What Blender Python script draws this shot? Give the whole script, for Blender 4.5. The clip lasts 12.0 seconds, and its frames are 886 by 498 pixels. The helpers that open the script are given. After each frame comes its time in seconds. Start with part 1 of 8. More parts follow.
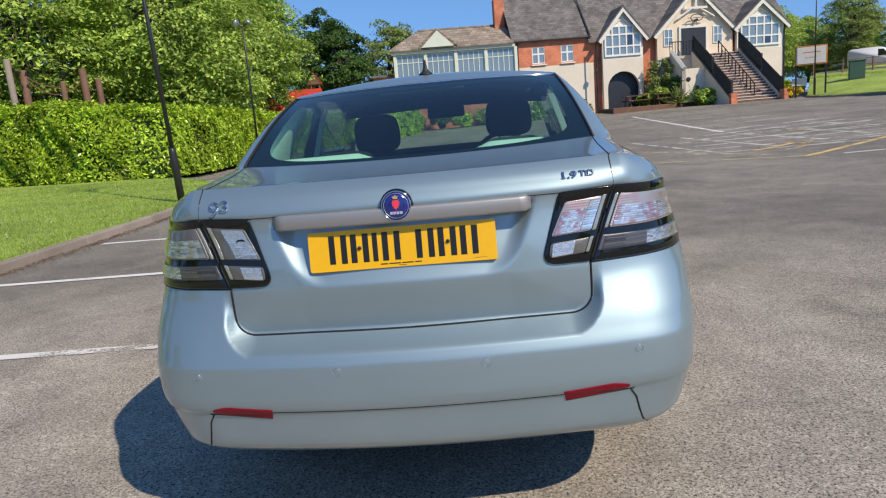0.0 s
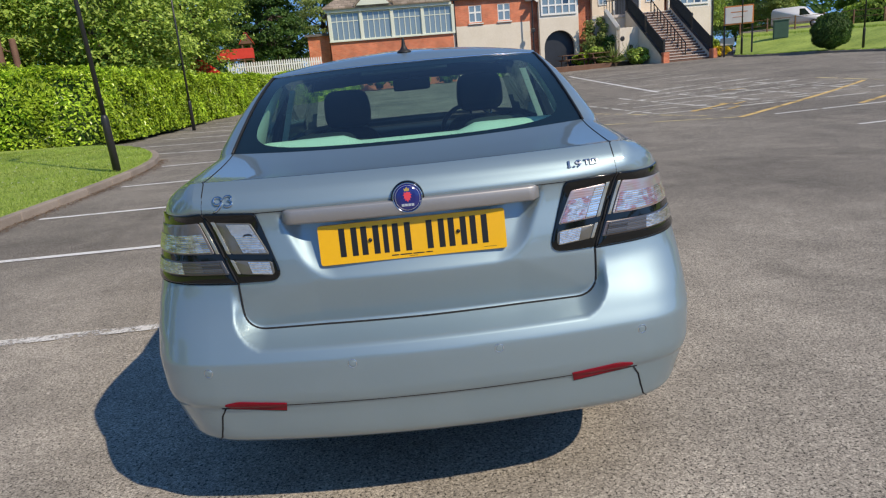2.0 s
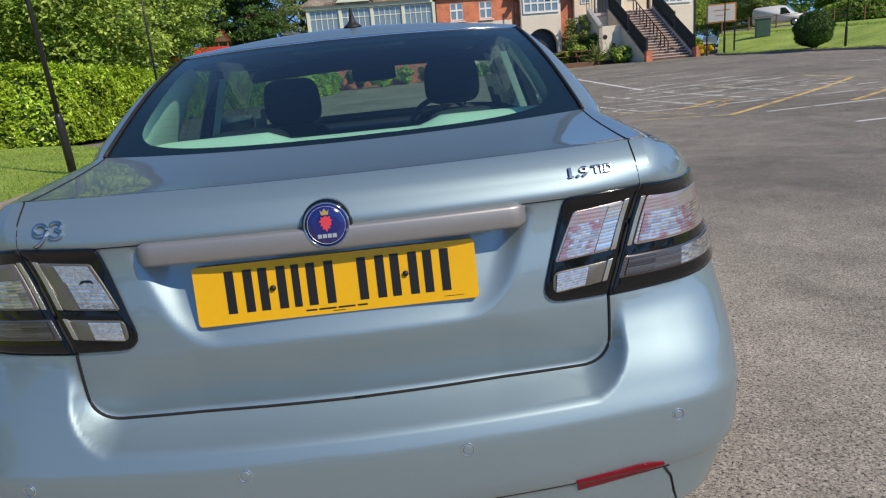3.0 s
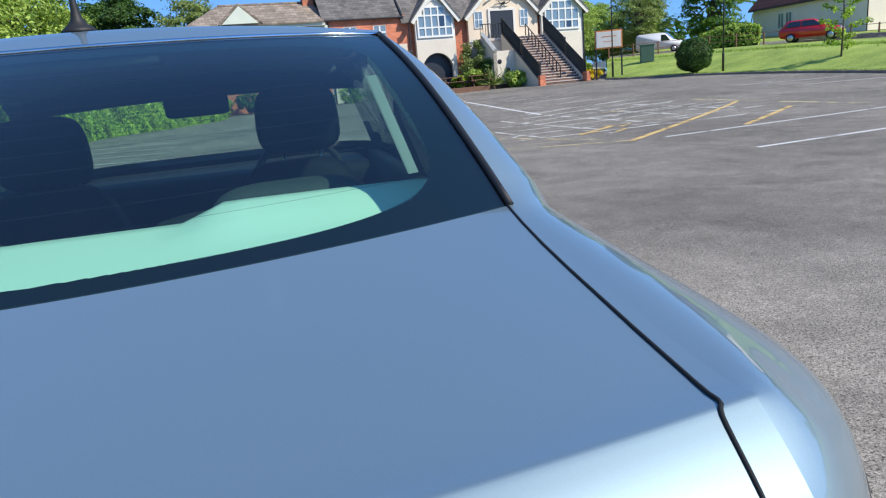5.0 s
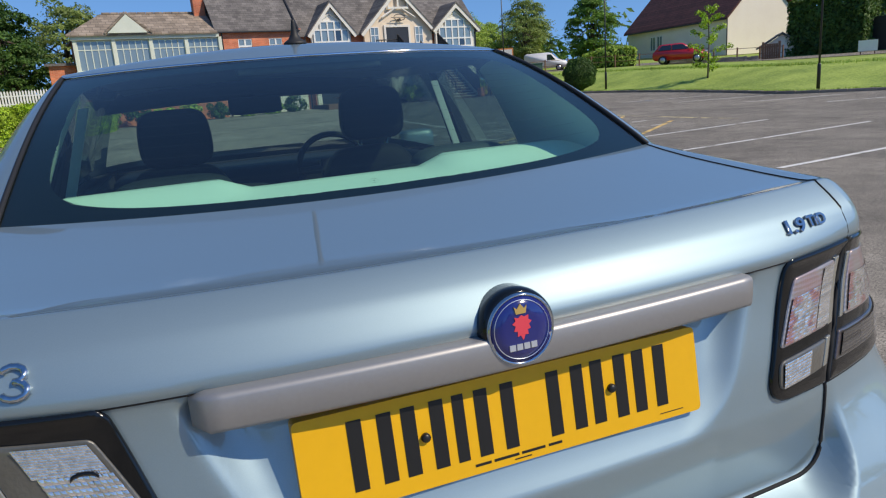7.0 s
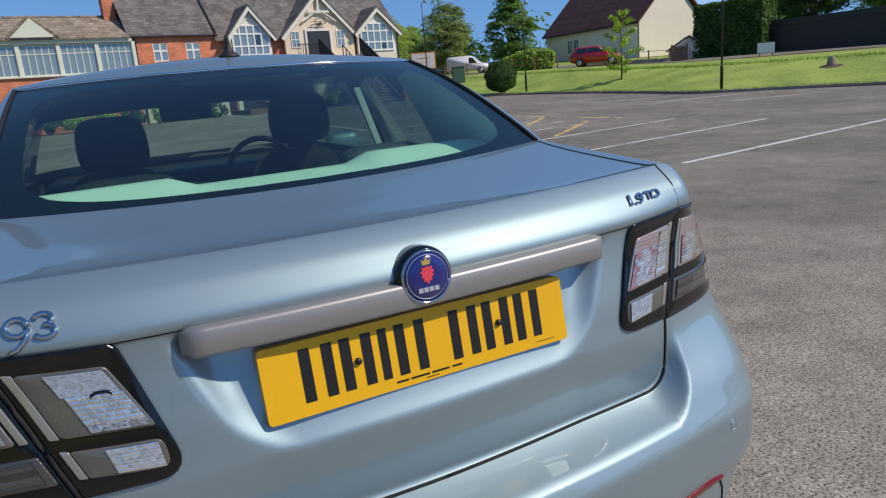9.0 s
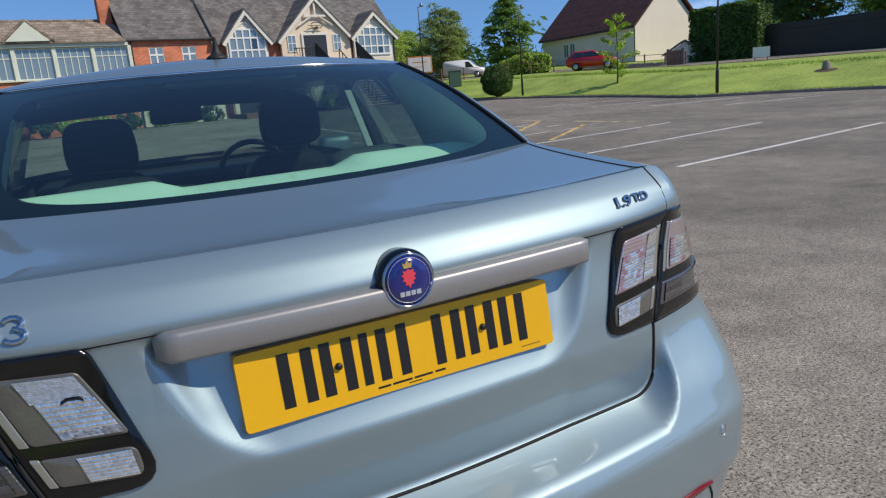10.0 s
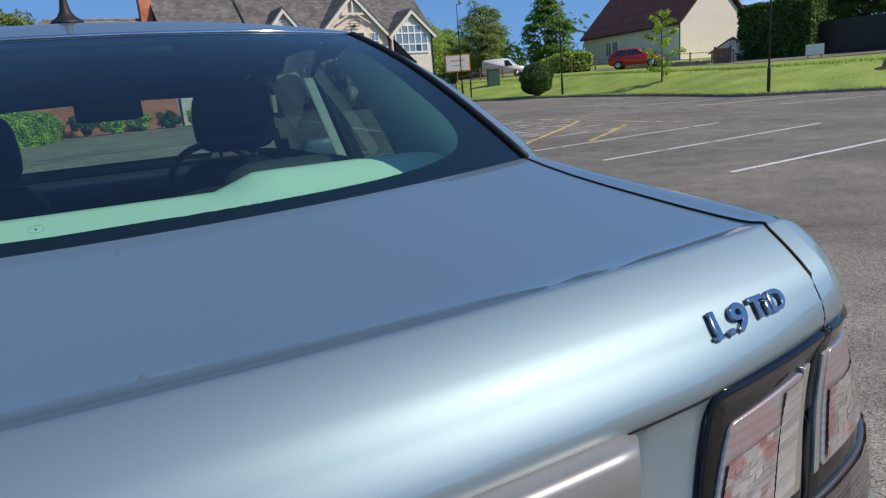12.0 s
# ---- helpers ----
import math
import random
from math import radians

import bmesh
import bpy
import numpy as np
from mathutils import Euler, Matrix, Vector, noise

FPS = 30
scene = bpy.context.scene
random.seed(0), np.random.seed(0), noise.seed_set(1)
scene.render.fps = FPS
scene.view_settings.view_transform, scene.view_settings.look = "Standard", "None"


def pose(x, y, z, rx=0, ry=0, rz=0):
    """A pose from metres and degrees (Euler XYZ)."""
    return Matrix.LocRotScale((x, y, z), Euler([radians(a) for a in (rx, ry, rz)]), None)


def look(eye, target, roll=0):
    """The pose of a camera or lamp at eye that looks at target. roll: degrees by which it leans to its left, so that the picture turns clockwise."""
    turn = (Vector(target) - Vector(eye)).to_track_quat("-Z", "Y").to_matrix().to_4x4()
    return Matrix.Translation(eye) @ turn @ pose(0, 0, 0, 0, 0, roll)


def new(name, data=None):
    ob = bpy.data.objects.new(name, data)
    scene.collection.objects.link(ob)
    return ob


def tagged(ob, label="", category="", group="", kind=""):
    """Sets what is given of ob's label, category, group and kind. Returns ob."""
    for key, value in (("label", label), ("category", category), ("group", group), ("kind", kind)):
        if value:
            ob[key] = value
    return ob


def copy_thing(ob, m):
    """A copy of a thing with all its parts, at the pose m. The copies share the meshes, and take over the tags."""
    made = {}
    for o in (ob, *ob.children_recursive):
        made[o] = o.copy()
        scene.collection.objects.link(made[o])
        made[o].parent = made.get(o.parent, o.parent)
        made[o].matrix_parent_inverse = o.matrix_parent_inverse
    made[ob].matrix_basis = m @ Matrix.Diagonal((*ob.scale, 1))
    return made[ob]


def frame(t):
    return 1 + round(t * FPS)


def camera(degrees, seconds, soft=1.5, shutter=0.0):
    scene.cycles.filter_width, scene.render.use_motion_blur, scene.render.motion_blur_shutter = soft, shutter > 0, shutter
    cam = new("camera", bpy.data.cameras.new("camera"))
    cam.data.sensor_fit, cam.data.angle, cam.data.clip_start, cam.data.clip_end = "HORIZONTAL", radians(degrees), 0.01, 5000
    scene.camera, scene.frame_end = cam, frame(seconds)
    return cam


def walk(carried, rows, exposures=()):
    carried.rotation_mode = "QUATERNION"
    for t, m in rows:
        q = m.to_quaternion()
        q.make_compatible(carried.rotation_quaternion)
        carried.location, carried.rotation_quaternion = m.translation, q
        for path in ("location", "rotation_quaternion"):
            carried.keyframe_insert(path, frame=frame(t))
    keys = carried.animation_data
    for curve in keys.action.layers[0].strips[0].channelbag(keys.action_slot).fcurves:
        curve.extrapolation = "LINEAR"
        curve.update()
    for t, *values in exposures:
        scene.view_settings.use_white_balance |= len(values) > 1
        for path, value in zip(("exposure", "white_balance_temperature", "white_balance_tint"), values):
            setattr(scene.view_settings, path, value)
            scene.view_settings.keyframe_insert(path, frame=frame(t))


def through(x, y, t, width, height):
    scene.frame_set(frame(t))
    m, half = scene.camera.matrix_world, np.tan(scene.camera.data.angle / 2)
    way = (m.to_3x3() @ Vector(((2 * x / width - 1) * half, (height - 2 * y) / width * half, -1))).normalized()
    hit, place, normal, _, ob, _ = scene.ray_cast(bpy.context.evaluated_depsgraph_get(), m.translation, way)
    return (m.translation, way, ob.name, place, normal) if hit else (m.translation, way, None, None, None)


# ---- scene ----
cam = camera(66.7, 12.0, soft=1.2)
PATH = [
    (0, (0.213, -1.814, 1.219), (0.101, 0.147, 0.841), -4.7),
    (0.5, (0.094, -1.842, 1.226), (0.049, 0.113, 0.807), -4.8),
    (1, (0.038, -1.871, 1.245), (0.069, 0.085, 0.826), -4.9),
    (1.5, (0.012, -1.867, 1.313), (0.051, 0.069, 0.814), -4.9),
    (2, (0.022, -1.824, 1.32), (0.082, 0.11, 0.814), -5.0),
    (2.5, (0.088, -1.548, 1.291), (0.185, 0.383, 0.777), -5.1),
    (3, (0.131, -1.204, 1.248), (0.239, 0.727, 0.737), -5.0),
    (3.5, (0.191, -0.831, 1.254), (0.408, 1.09, 0.74), -4.8),
    (3.7, (0.236, -0.669, 1.252), (0.5, 1.246, 0.737), -4.8),
    (5.3, (0.393, -0.171, 1.263), (0.798, 1.731, 0.797), -4.8),
    (5.5, (0.382, -0.178, 1.259), (0.792, 1.722, 0.788), -4.5),
    (6, (0.264, -0.258, 1.279), (0.698, 1.642, 0.828), -4.4),
    (6.5, (-0.034, -0.467, 1.299), (0.479, 1.414, 0.851), -4.0),
    (7, (-0.334, -0.654, 1.263), (0.366, 1.164, 0.809), -4.2),
    (7.5, (-0.402, -0.799, 1.268), (0.444, 0.952, 0.801), -4.7),
    (9.5, (-0.427, -0.901, 1.271), (0.467, 0.828, 0.813), -4.8),
    (10, (-0.398, -0.895, 1.264), (0.502, 0.834, 0.813), -4.8),
    (10.5, (-0.35, -0.795, 1.255), (0.548, 0.932, 0.798), -4.8),
    (11, (-0.235, -0.623, 1.24), (0.666, 1.102, 0.778), -4.9),
    (11.5, (-0.046, -0.462, 1.247), (0.811, 1.288, 0.797), -5.1),
    (12, (0.087, -0.31, 1.221), (0.887, 1.469, 0.777), -4.7),
]
walk(cam, [(t, look(eye, target, roll)) for t, eye, target, roll in PATH],
     [(0, 0.24, 6750, 10), (3, 0.03, 6750, 10), (5.5, 0.50, 6000, 8), (6, 0.43, 6080, 8), (6.5, 0.16, 6380, 9), (7, 0.04, 6580, 10), (7.5, -0.08, 6600, 10), (9.5, -0.05, 6600, 10), (11, -0.06, 6500, 10), (12, -0.06, 6480, 10)])

# ---------------------------------------------------------------- light
SUN_TO = Vector((0.520, -0.505, 0.688)).normalized()
world = bpy.data.worlds.new("sky")
scene.world = world
world.use_nodes = True
wn = world.node_tree.nodes
sky = wn.new("ShaderNodeTexSky")
sky.sky_type = "NISHITA"
sky.sun_disc = False
sky.sun_elevation = math.asin(SUN_TO.z)
sky.sun_rotation = math.atan2(SUN_TO.x, SUN_TO.y)
sky.altitude = 1200
sky.air_density = 1.0
sky.dust_density = 0.0
sky.ozone_density = 4.0
wn["Background"].inputs["Strength"].default_value = 0.165


def sky_nodes():
    """A clear deep blue sky, little hazed at the horizon, with a few small fair-weather clouds."""
    l = world.node_tree.links
    co, sep = wn.new("ShaderNodeTexCoord"), wn.new("ShaderNodeSeparateXYZ")
    l.new(co.outputs["Generated"], sep.inputs[0])
    rise = wn.new("ShaderNodeMath")
    rise.operation = "MULTIPLY_ADD"
    rise.inputs[1].default_value, rise.inputs[2].default_value = 0.80, 0.20
    l.new(sep.outputs["Z"], rise.inputs[0])
    com, unit = wn.new("ShaderNodeCombineXYZ"), wn.new("ShaderNodeVectorMath")
    unit.operation = "NORMALIZE"
    l.new(sep.outputs["X"], com.inputs["X"]), l.new(sep.outputs["Y"], com.inputs["Y"]), l.new(rise.outputs[0], com.inputs["Z"])
    l.new(com.outputs[0], unit.inputs[0]), l.new(unit.outputs[0], sky.inputs["Vector"])
    rich = wn.new("ShaderNodeHueSaturation")
    rich.inputs["Saturation"].default_value = 1.12
    l.new(sky.outputs[0], rich.inputs["Color"])
    flat = wn.new("ShaderNodeVectorMath")
    flat.operation = "DIVIDE"
    deep = wn.new("ShaderNodeCombineXYZ")
    for k in range(3):
        l.new(rise.outputs[0], deep.inputs[k])
    l.new(com.outputs[0], flat.inputs[0]), l.new(deep.outputs[0], flat.inputs[1])
    puff, cover = wn.new("ShaderNodeTexNoise"), wn.new("ShaderNodeMapRange")
    puff.inputs["Scale"].default_value, puff.inputs["Detail"].default_value, puff.inputs["Roughness"].default_value = 1.5, 6.0, 0.55
    l.new(flat.outputs[0], puff.inputs["Vector"])
    for k, v in zip((1, 2, 3, 4), (0.665, 0.84, 0.0, 0.5)):
        cover.inputs[k].default_value = v
    l.new(puff.outputs["Fac"], cover.inputs[0])
    mix = wn.new("ShaderNodeMix")
    mix.data_type = "RGBA"
    for socket in mix.inputs:
        if socket.name == "B" and socket.type == "RGBA":
            socket.default_value = (7.4, 8.6, 10.4, 1)
        if socket.name == "A" and socket.type == "RGBA":
            l.new(rich.outputs[0], socket)
    l.new(cover.outputs[0], mix.inputs[0])
    for socket in mix.outputs:
        if socket.type == "RGBA":
            l.new(socket, wn["Background"].inputs["Color"])


sky_nodes()
sun_data = bpy.data.lights.new("sun", "SUN")
sun_data.energy = 3.95
sun_data.angle = radians(0.53)
sun_data.color = (1.0, 0.885, 0.72)
sun = new("sun", sun_data)
sun.matrix_world = look(SUN_TO * 60, (0, 0, 0))

# ---------------------------------------------------------------- materials
def node_mat(name):
    m = bpy.data.materials.new(name)
    m.use_nodes = True
    nt = m.node_tree
    return m, nt, nt.nodes, nt.links, nt.nodes["Principled BSDF"]


def surface(name, low, high, scale=4.0, fine=40.0, rough=0.6, metal=0.0, bump=0.15, bump_scale=None, coat=0.0, detail=6.0,
            spread=0.25, dist=0.01, random_tint=0.0, spec=0.5):
    """Two scales of variation between two colours, with a fine relief."""
    m, nt, n, l, p = node_mat(name)
    co = n.new("ShaderNodeTexCoord")
    big = n.new("ShaderNodeTexNoise")
    big.inputs["Scale"].default_value, big.inputs["Detail"].default_value = scale, detail
    small = n.new("ShaderNodeTexNoise")
    small.inputs["Scale"].default_value, small.inputs["Detail"].default_value = fine, 3.0
    l.new(co.outputs["Object"], big.inputs["Vector"]), l.new(co.outputs["Object"], small.inputs["Vector"])
    mix = n.new("ShaderNodeMath")
    mix.operation = "MULTIPLY_ADD"
    mix.inputs[1].default_value = 0.45
    half = n.new("ShaderNodeMath")
    half.operation = "MULTIPLY"
    half.inputs[1].default_value = 0.55
    l.new(big.outputs["Fac"], half.inputs[0])
    l.new(small.outputs["Fac"], mix.inputs[0]), l.new(half.outputs[0], mix.inputs[2])
    ramp = n.new("ShaderNodeValToRGB")
    ramp.color_ramp.elements[0].position, ramp.color_ramp.elements[1].position = 0.5 - spread, 0.5 + spread
    ramp.color_ramp.elements[0].color, ramp.color_ramp.elements[1].color = (*low, 1), (*high, 1)
    l.new(mix.outputs[0], ramp.inputs[0])
    out = ramp.outputs[0]
    if random_tint:
        info = n.new("ShaderNodeObjectInfo")
        hsv = n.new("ShaderNodeHueSaturation")
        rng = n.new("ShaderNodeMapRange")
        rng.inputs[3].default_value, rng.inputs[4].default_value = 1 - random_tint, 1 + random_tint
        l.new(info.outputs["Random"], rng.inputs[0])
        l.new(rng.outputs[0], hsv.inputs["Value"]), l.new(out, hsv.inputs["Color"])
        out = hsv.outputs[0]
    l.new(out, p.inputs["Base Color"])
    p.inputs["Roughness"].default_value, p.inputs["Metallic"].default_value = rough, metal
    p.inputs["Coat Weight"].default_value, p.inputs["Coat Roughness"].default_value = coat, 0.04
    p.inputs["Specular IOR Level"].default_value = spec
    if bump:
        b = n.new("ShaderNodeBump")
        b.inputs["Strength"].default_value, b.inputs["Distance"].default_value = bump, dist
        tex = small
        if bump_scale:
            tex = n.new("ShaderNodeTexNoise")
            tex.inputs["Scale"].default_value, tex.inputs["Detail"].default_value = bump_scale, 4.0
            l.new(co.outputs["Object"], tex.inputs["Vector"])
        l.new(tex.outputs["Fac"], b.inputs["Height"]), l.new(b.outputs[0], p.inputs["Normal"])
    return m


def plain(name, colour, rough=0.4, metal=0.0, coat=0.0, spec=0.5):
    m, nt, n, l, p = node_mat(name)
    co, tex, ramp = n.new("ShaderNodeTexCoord"), n.new("ShaderNodeTexNoise"), n.new("ShaderNodeMapRange")
    tex.inputs["Scale"].default_value = 30.0
    l.new(co.outputs["Object"], tex.inputs["Vector"]), l.new(tex.outputs["Fac"], ramp.inputs[0])
    ramp.inputs[3].default_value, ramp.inputs[4].default_value = max(0.0, rough - 0.05), rough + 0.05
    l.new(ramp.outputs[0], p.inputs["Roughness"])
    p.inputs["Base Color"].default_value, p.inputs["Metallic"].default_value = (*colour, 1), metal
    p.inputs["Coat Weight"].default_value, p.inputs["Coat Roughness"].default_value = coat, 0.03
    p.inputs["Specular IOR Level"].default_value = spec
    return m


def glass_mat(name, tint, gloss_rough=0.0, face=0.085, haze=0.0):
    """A thin pane: tinted see-through under a pale veil painted in for sky haze, with a mirror gloss that grows at
    glancing angles.
    """
    m, nt, n, l, p = node_mat(name)
    n.remove(p)
    clear, gloss, mix, fres = n.new("ShaderNodeBsdfTransparent"), n.new("ShaderNodeBsdfGlossy"), n.new("ShaderNodeMixShader"), n.new("ShaderNodeLayerWeight")
    clear.inputs[0].default_value = (*tint, 1)
    gloss.inputs["Roughness"].default_value = gloss_rough
    fres.inputs[0].default_value = 0.5
    power, rise = n.new("ShaderNodeMath"), n.new("ShaderNodeMath")
    power.operation, rise.operation = "POWER", "MULTIPLY_ADD"
    power.inputs[1].default_value, rise.inputs[1].default_value, rise.inputs[2].default_value = 5.0, 0.90, face
    l.new(fres.outputs["Facing"], power.inputs[0]), l.new(power.outputs[0], rise.inputs[0])
    # faint diffuse veil, mixed in to stand for sky reflected on the pane
    film, veil, co, spots, share = (n.new("ShaderNodeBsdfDiffuse"), n.new("ShaderNodeMixShader"), n.new("ShaderNodeTexCoord"), n.new("ShaderNodeTexNoise"),
                                    n.new("ShaderNodeMath"))
    film.inputs[0].default_value = (0.62, 0.66, 0.66, 1)
    spots.inputs["Scale"].default_value, spots.inputs["Detail"].default_value = 9, 8
    share.operation, share.inputs[1].default_value = "MULTIPLY", 2.0 * haze
    l.new(co.outputs["Object"], spots.inputs["Vector"]), l.new(spots.outputs["Fac"], share.inputs[0]), l.new(share.outputs[0], veil.inputs[0])
    l.new(clear.outputs[0], veil.inputs[1]), l.new(film.outputs[0], veil.inputs[2])
    l.new(rise.outputs[0], mix.inputs[0]), l.new(veil.outputs[0], mix.inputs[1]), l.new(gloss.outputs[0], mix.inputs[2])
    l.new(mix.outputs[0], n["Material Output"].inputs["Surface"])
    return m


def leaf_mat(name, dark, light, through=0.35, rough=0.45, patch=0.5):
    """Leaves that differ one by one and from bough to bough, and let some light through."""
    m, nt, n, l, p = node_mat(name)
    geo, ramp = n.new("ShaderNodeNewGeometry"), n.new("ShaderNodeValToRGB")
    ramp.color_ramp.elements[0].color, ramp.color_ramp.elements[1].color = (*dark, 1), (*light, 1)
    co, big, rng, hsv = n.new("ShaderNodeTexCoord"), n.new("ShaderNodeTexNoise"), n.new("ShaderNodeMapRange"), n.new("ShaderNodeHueSaturation")
    big.inputs["Scale"].default_value, big.inputs["Detail"].default_value = patch, 4
    l.new(co.outputs["Object"], big.inputs["Vector"]), l.new(big.outputs["Fac"], rng.inputs[0])
    for k, v in zip((1, 2, 3, 4), (0.32, 0.68, 0.72, 1.30)):
        rng.inputs[k].default_value = v
    l.new(geo.outputs["Random Per Island"], ramp.inputs[0])
    l.new(ramp.outputs[0], hsv.inputs["Color"]), l.new(rng.outputs[0], hsv.inputs["Value"])
    l.new(hsv.outputs[0], p.inputs["Base Color"])
    p.inputs["Roughness"].default_value = rough
    p.inputs["Specular IOR Level"].default_value = 0.35
    tr, mix = n.new("ShaderNodeBsdfTranslucent"), n.new("ShaderNodeMixShader")
    l.new(hsv.outputs[0], tr.inputs[0])
    mix.inputs[0].default_value = through
    l.new(p.outputs[0], mix.inputs[1]), l.new(tr.outputs[0], mix.inputs[2]), l.new(mix.outputs[0], n["Material Output"].inputs["Surface"])
    return m


def asphalt_mat():
    """Worn asphalt: pale and dark stones in a grey binder, blotches, and damp darker trails."""
    m, nt, n, l, p = node_mat("asphalt")
    co = n.new("ShaderNodeTexCoord")

    def noise_tex(scale, detail, rough=0.55):
        t = n.new("ShaderNodeTexNoise")
        t.inputs["Scale"].default_value, t.inputs["Detail"].default_value, t.inputs["Roughness"].default_value = scale, detail, rough
        l.new(co.outputs["Object"], t.inputs["Vector"])
        return t

    def ranged(src, a, b, c, d):
        r = n.new("ShaderNodeMapRange")
        for k, v in zip((1, 2, 3, 4), (a, b, c, d)):
            r.inputs[k].default_value = v
        l.new(src, r.inputs[0])
        return r.outputs[0]

    def times(a, b):
        k = n.new("ShaderNodeMath")
        k.operation = "MULTIPLY"
        l.new(a, k.inputs[0]), l.new(b, k.inputs[1])
        return k.outputs[0]
    stones = n.new("ShaderNodeTexVoronoi")
    stones.inputs["Scale"].default_value = 190
    l.new(co.outputs["Object"], stones.inputs["Vector"])
    tone = n.new("ShaderNodeSeparateColor")
    l.new(stones.outputs["Color"], tone.inputs[0])
    ramp = n.new("ShaderNodeValToRGB")
    e = ramp.color_ramp.elements
    e[0].position, e[0].color = 0.0, (0.136, 0.121, 0.101, 1)
    e[1].position, e[1].color = 1.0, (0.440, 0.398, 0.333, 1)
    for pos, c in ((0.25, (0.221, 0.198, 0.166, 1)), (0.80, (0.309, 0.277, 0.232, 1))):
        x = e.new(pos)
        x.color = c
    l.new(tone.outputs[0], ramp.inputs[0])
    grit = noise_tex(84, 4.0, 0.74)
    # the pits drop in colour as well as in relief
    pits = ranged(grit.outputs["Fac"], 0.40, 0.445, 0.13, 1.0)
    f = times(ranged(noise_tex(0.3, 5).outputs["Fac"], 0.35, 0.65, 0.82, 1.18), ranged(noise_tex(1.9, 8, 0.65).outputs["Fac"], 0.32, 0.62, 0.78, 1.12))
    f = times(f, ranged(noise_tex(22, 5, 0.7).outputs["Fac"], 0.30, 0.70, 0.84, 1.14))
    stain = noise_tex(0.95, 7, 0.66)
    stain.inputs["Distortion"].default_value = 0.6
    f = times(f, ranged(stain.outputs["Fac"], 0.50, 0.68, 1.06, 0.76))
    # a paler patch round the car with an uneven edge, darker beyond
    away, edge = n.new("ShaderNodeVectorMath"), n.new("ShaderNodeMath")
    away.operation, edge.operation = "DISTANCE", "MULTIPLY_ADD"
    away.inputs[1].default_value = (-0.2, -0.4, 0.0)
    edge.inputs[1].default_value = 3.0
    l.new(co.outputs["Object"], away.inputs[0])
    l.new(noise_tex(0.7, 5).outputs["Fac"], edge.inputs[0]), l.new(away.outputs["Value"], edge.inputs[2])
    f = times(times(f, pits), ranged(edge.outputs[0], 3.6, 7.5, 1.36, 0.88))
    mul = n.new("ShaderNodeVectorMath")
    mul.operation = "SCALE"
    l.new(ramp.outputs[0], mul.inputs[0]), l.new(f, mul.inputs["Scale"])
    l.new(mul.outputs[0], p.inputs["Base Color"])
    p.inputs["Roughness"].default_value, p.inputs["Specular IOR Level"].default_value = 0.85, 0.3
    b = n.new("ShaderNodeBump")
    b.inputs["Strength"].default_value, b.inputs["Distance"].default_value = 0.6, 0.006
    l.new(pits, b.inputs["Height"]), l.new(b.outputs[0], p.inputs["Normal"])
    return m


def worn_paint(name, colour, wear=0.5):
    """Road paint, gone in flakes and grains where it is worn, so that the asphalt beneath shows."""
    m, nt, n, l, p = node_mat(name)
    co, tex, grit, mix, mask = n.new("ShaderNodeTexCoord"), n.new("ShaderNodeTexNoise"), n.new("ShaderNodeTexNoise"), n.new("ShaderNodeMath"), n.new("ShaderNodeMapRange")
    tex.inputs["Scale"].default_value, tex.inputs["Detail"].default_value, tex.inputs["Roughness"].default_value = 1.6, 9, 0.72
    grit.inputs["Scale"].default_value, grit.inputs["Detail"].default_value, grit.inputs["Roughness"].default_value = 70, 3, 0.6
    l.new(co.outputs["Object"], tex.inputs["Vector"]), l.new(co.outputs["Object"], grit.inputs["Vector"])
    mix.operation = "MULTIPLY_ADD"
    mix.inputs[1].default_value = 0.42
    l.new(grit.outputs["Fac"], mix.inputs[0]), l.new(tex.outputs["Fac"], mix.inputs[2])
    for k, v in zip((1, 2, 3, 4), (wear + 0.17, wear + 0.25, 0.0, 0.94)):
        mask.inputs[k].default_value = v
    l.new(mix.outputs[0], mask.inputs[0])
    p.inputs["Base Color"].default_value, p.inputs["Roughness"].default_value = (*colour, 1), 0.8
    clear, both = n.new("ShaderNodeBsdfTransparent"), n.new("ShaderNodeMixShader")
    l.new(mask.outputs[0], both.inputs[0]), l.new(clear.outputs[0], both.inputs[1]), l.new(p.outputs[0], both.inputs[2])
    l.new(both.outputs[0], n["Material Output"].inputs["Surface"])
    return m


def paint_mat():
    """Metallic car paint under a clear coat."""
    m, nt, n, l, p = node_mat("metallic_paint")
    co, tex, ramp = n.new("ShaderNodeTexCoord"), n.new("ShaderNodeTexNoise"), n.new("ShaderNodeValToRGB")
    tex.inputs["Scale"].default_value, tex.inputs["Detail"].default_value = 900, 1
    l.new(co.outputs["Object"], tex.inputs["Vector"])
    ramp.color_ramp.elements[0].position, ramp.color_ramp.elements[1].position = 0.3, 0.7
    ramp.color_ramp.elements[0].color, ramp.color_ramp.elements[1].color = (0.270, 0.360, 0.400, 1), (0.284, 0.376, 0.417, 1)
    l.new(tex.outputs["Fac"], ramp.inputs[0]), l.new(ramp.outputs[0], p.inputs["Base Color"])
    p.inputs["Metallic"].default_value, p.inputs["Roughness"].default_value = 0.70, 0.54
    p.inputs["Coat Weight"].default_value, p.inputs["Coat Roughness"].default_value = 1.0, 0.03
    p.inputs["Coat IOR"].default_value = 1.8
    return m


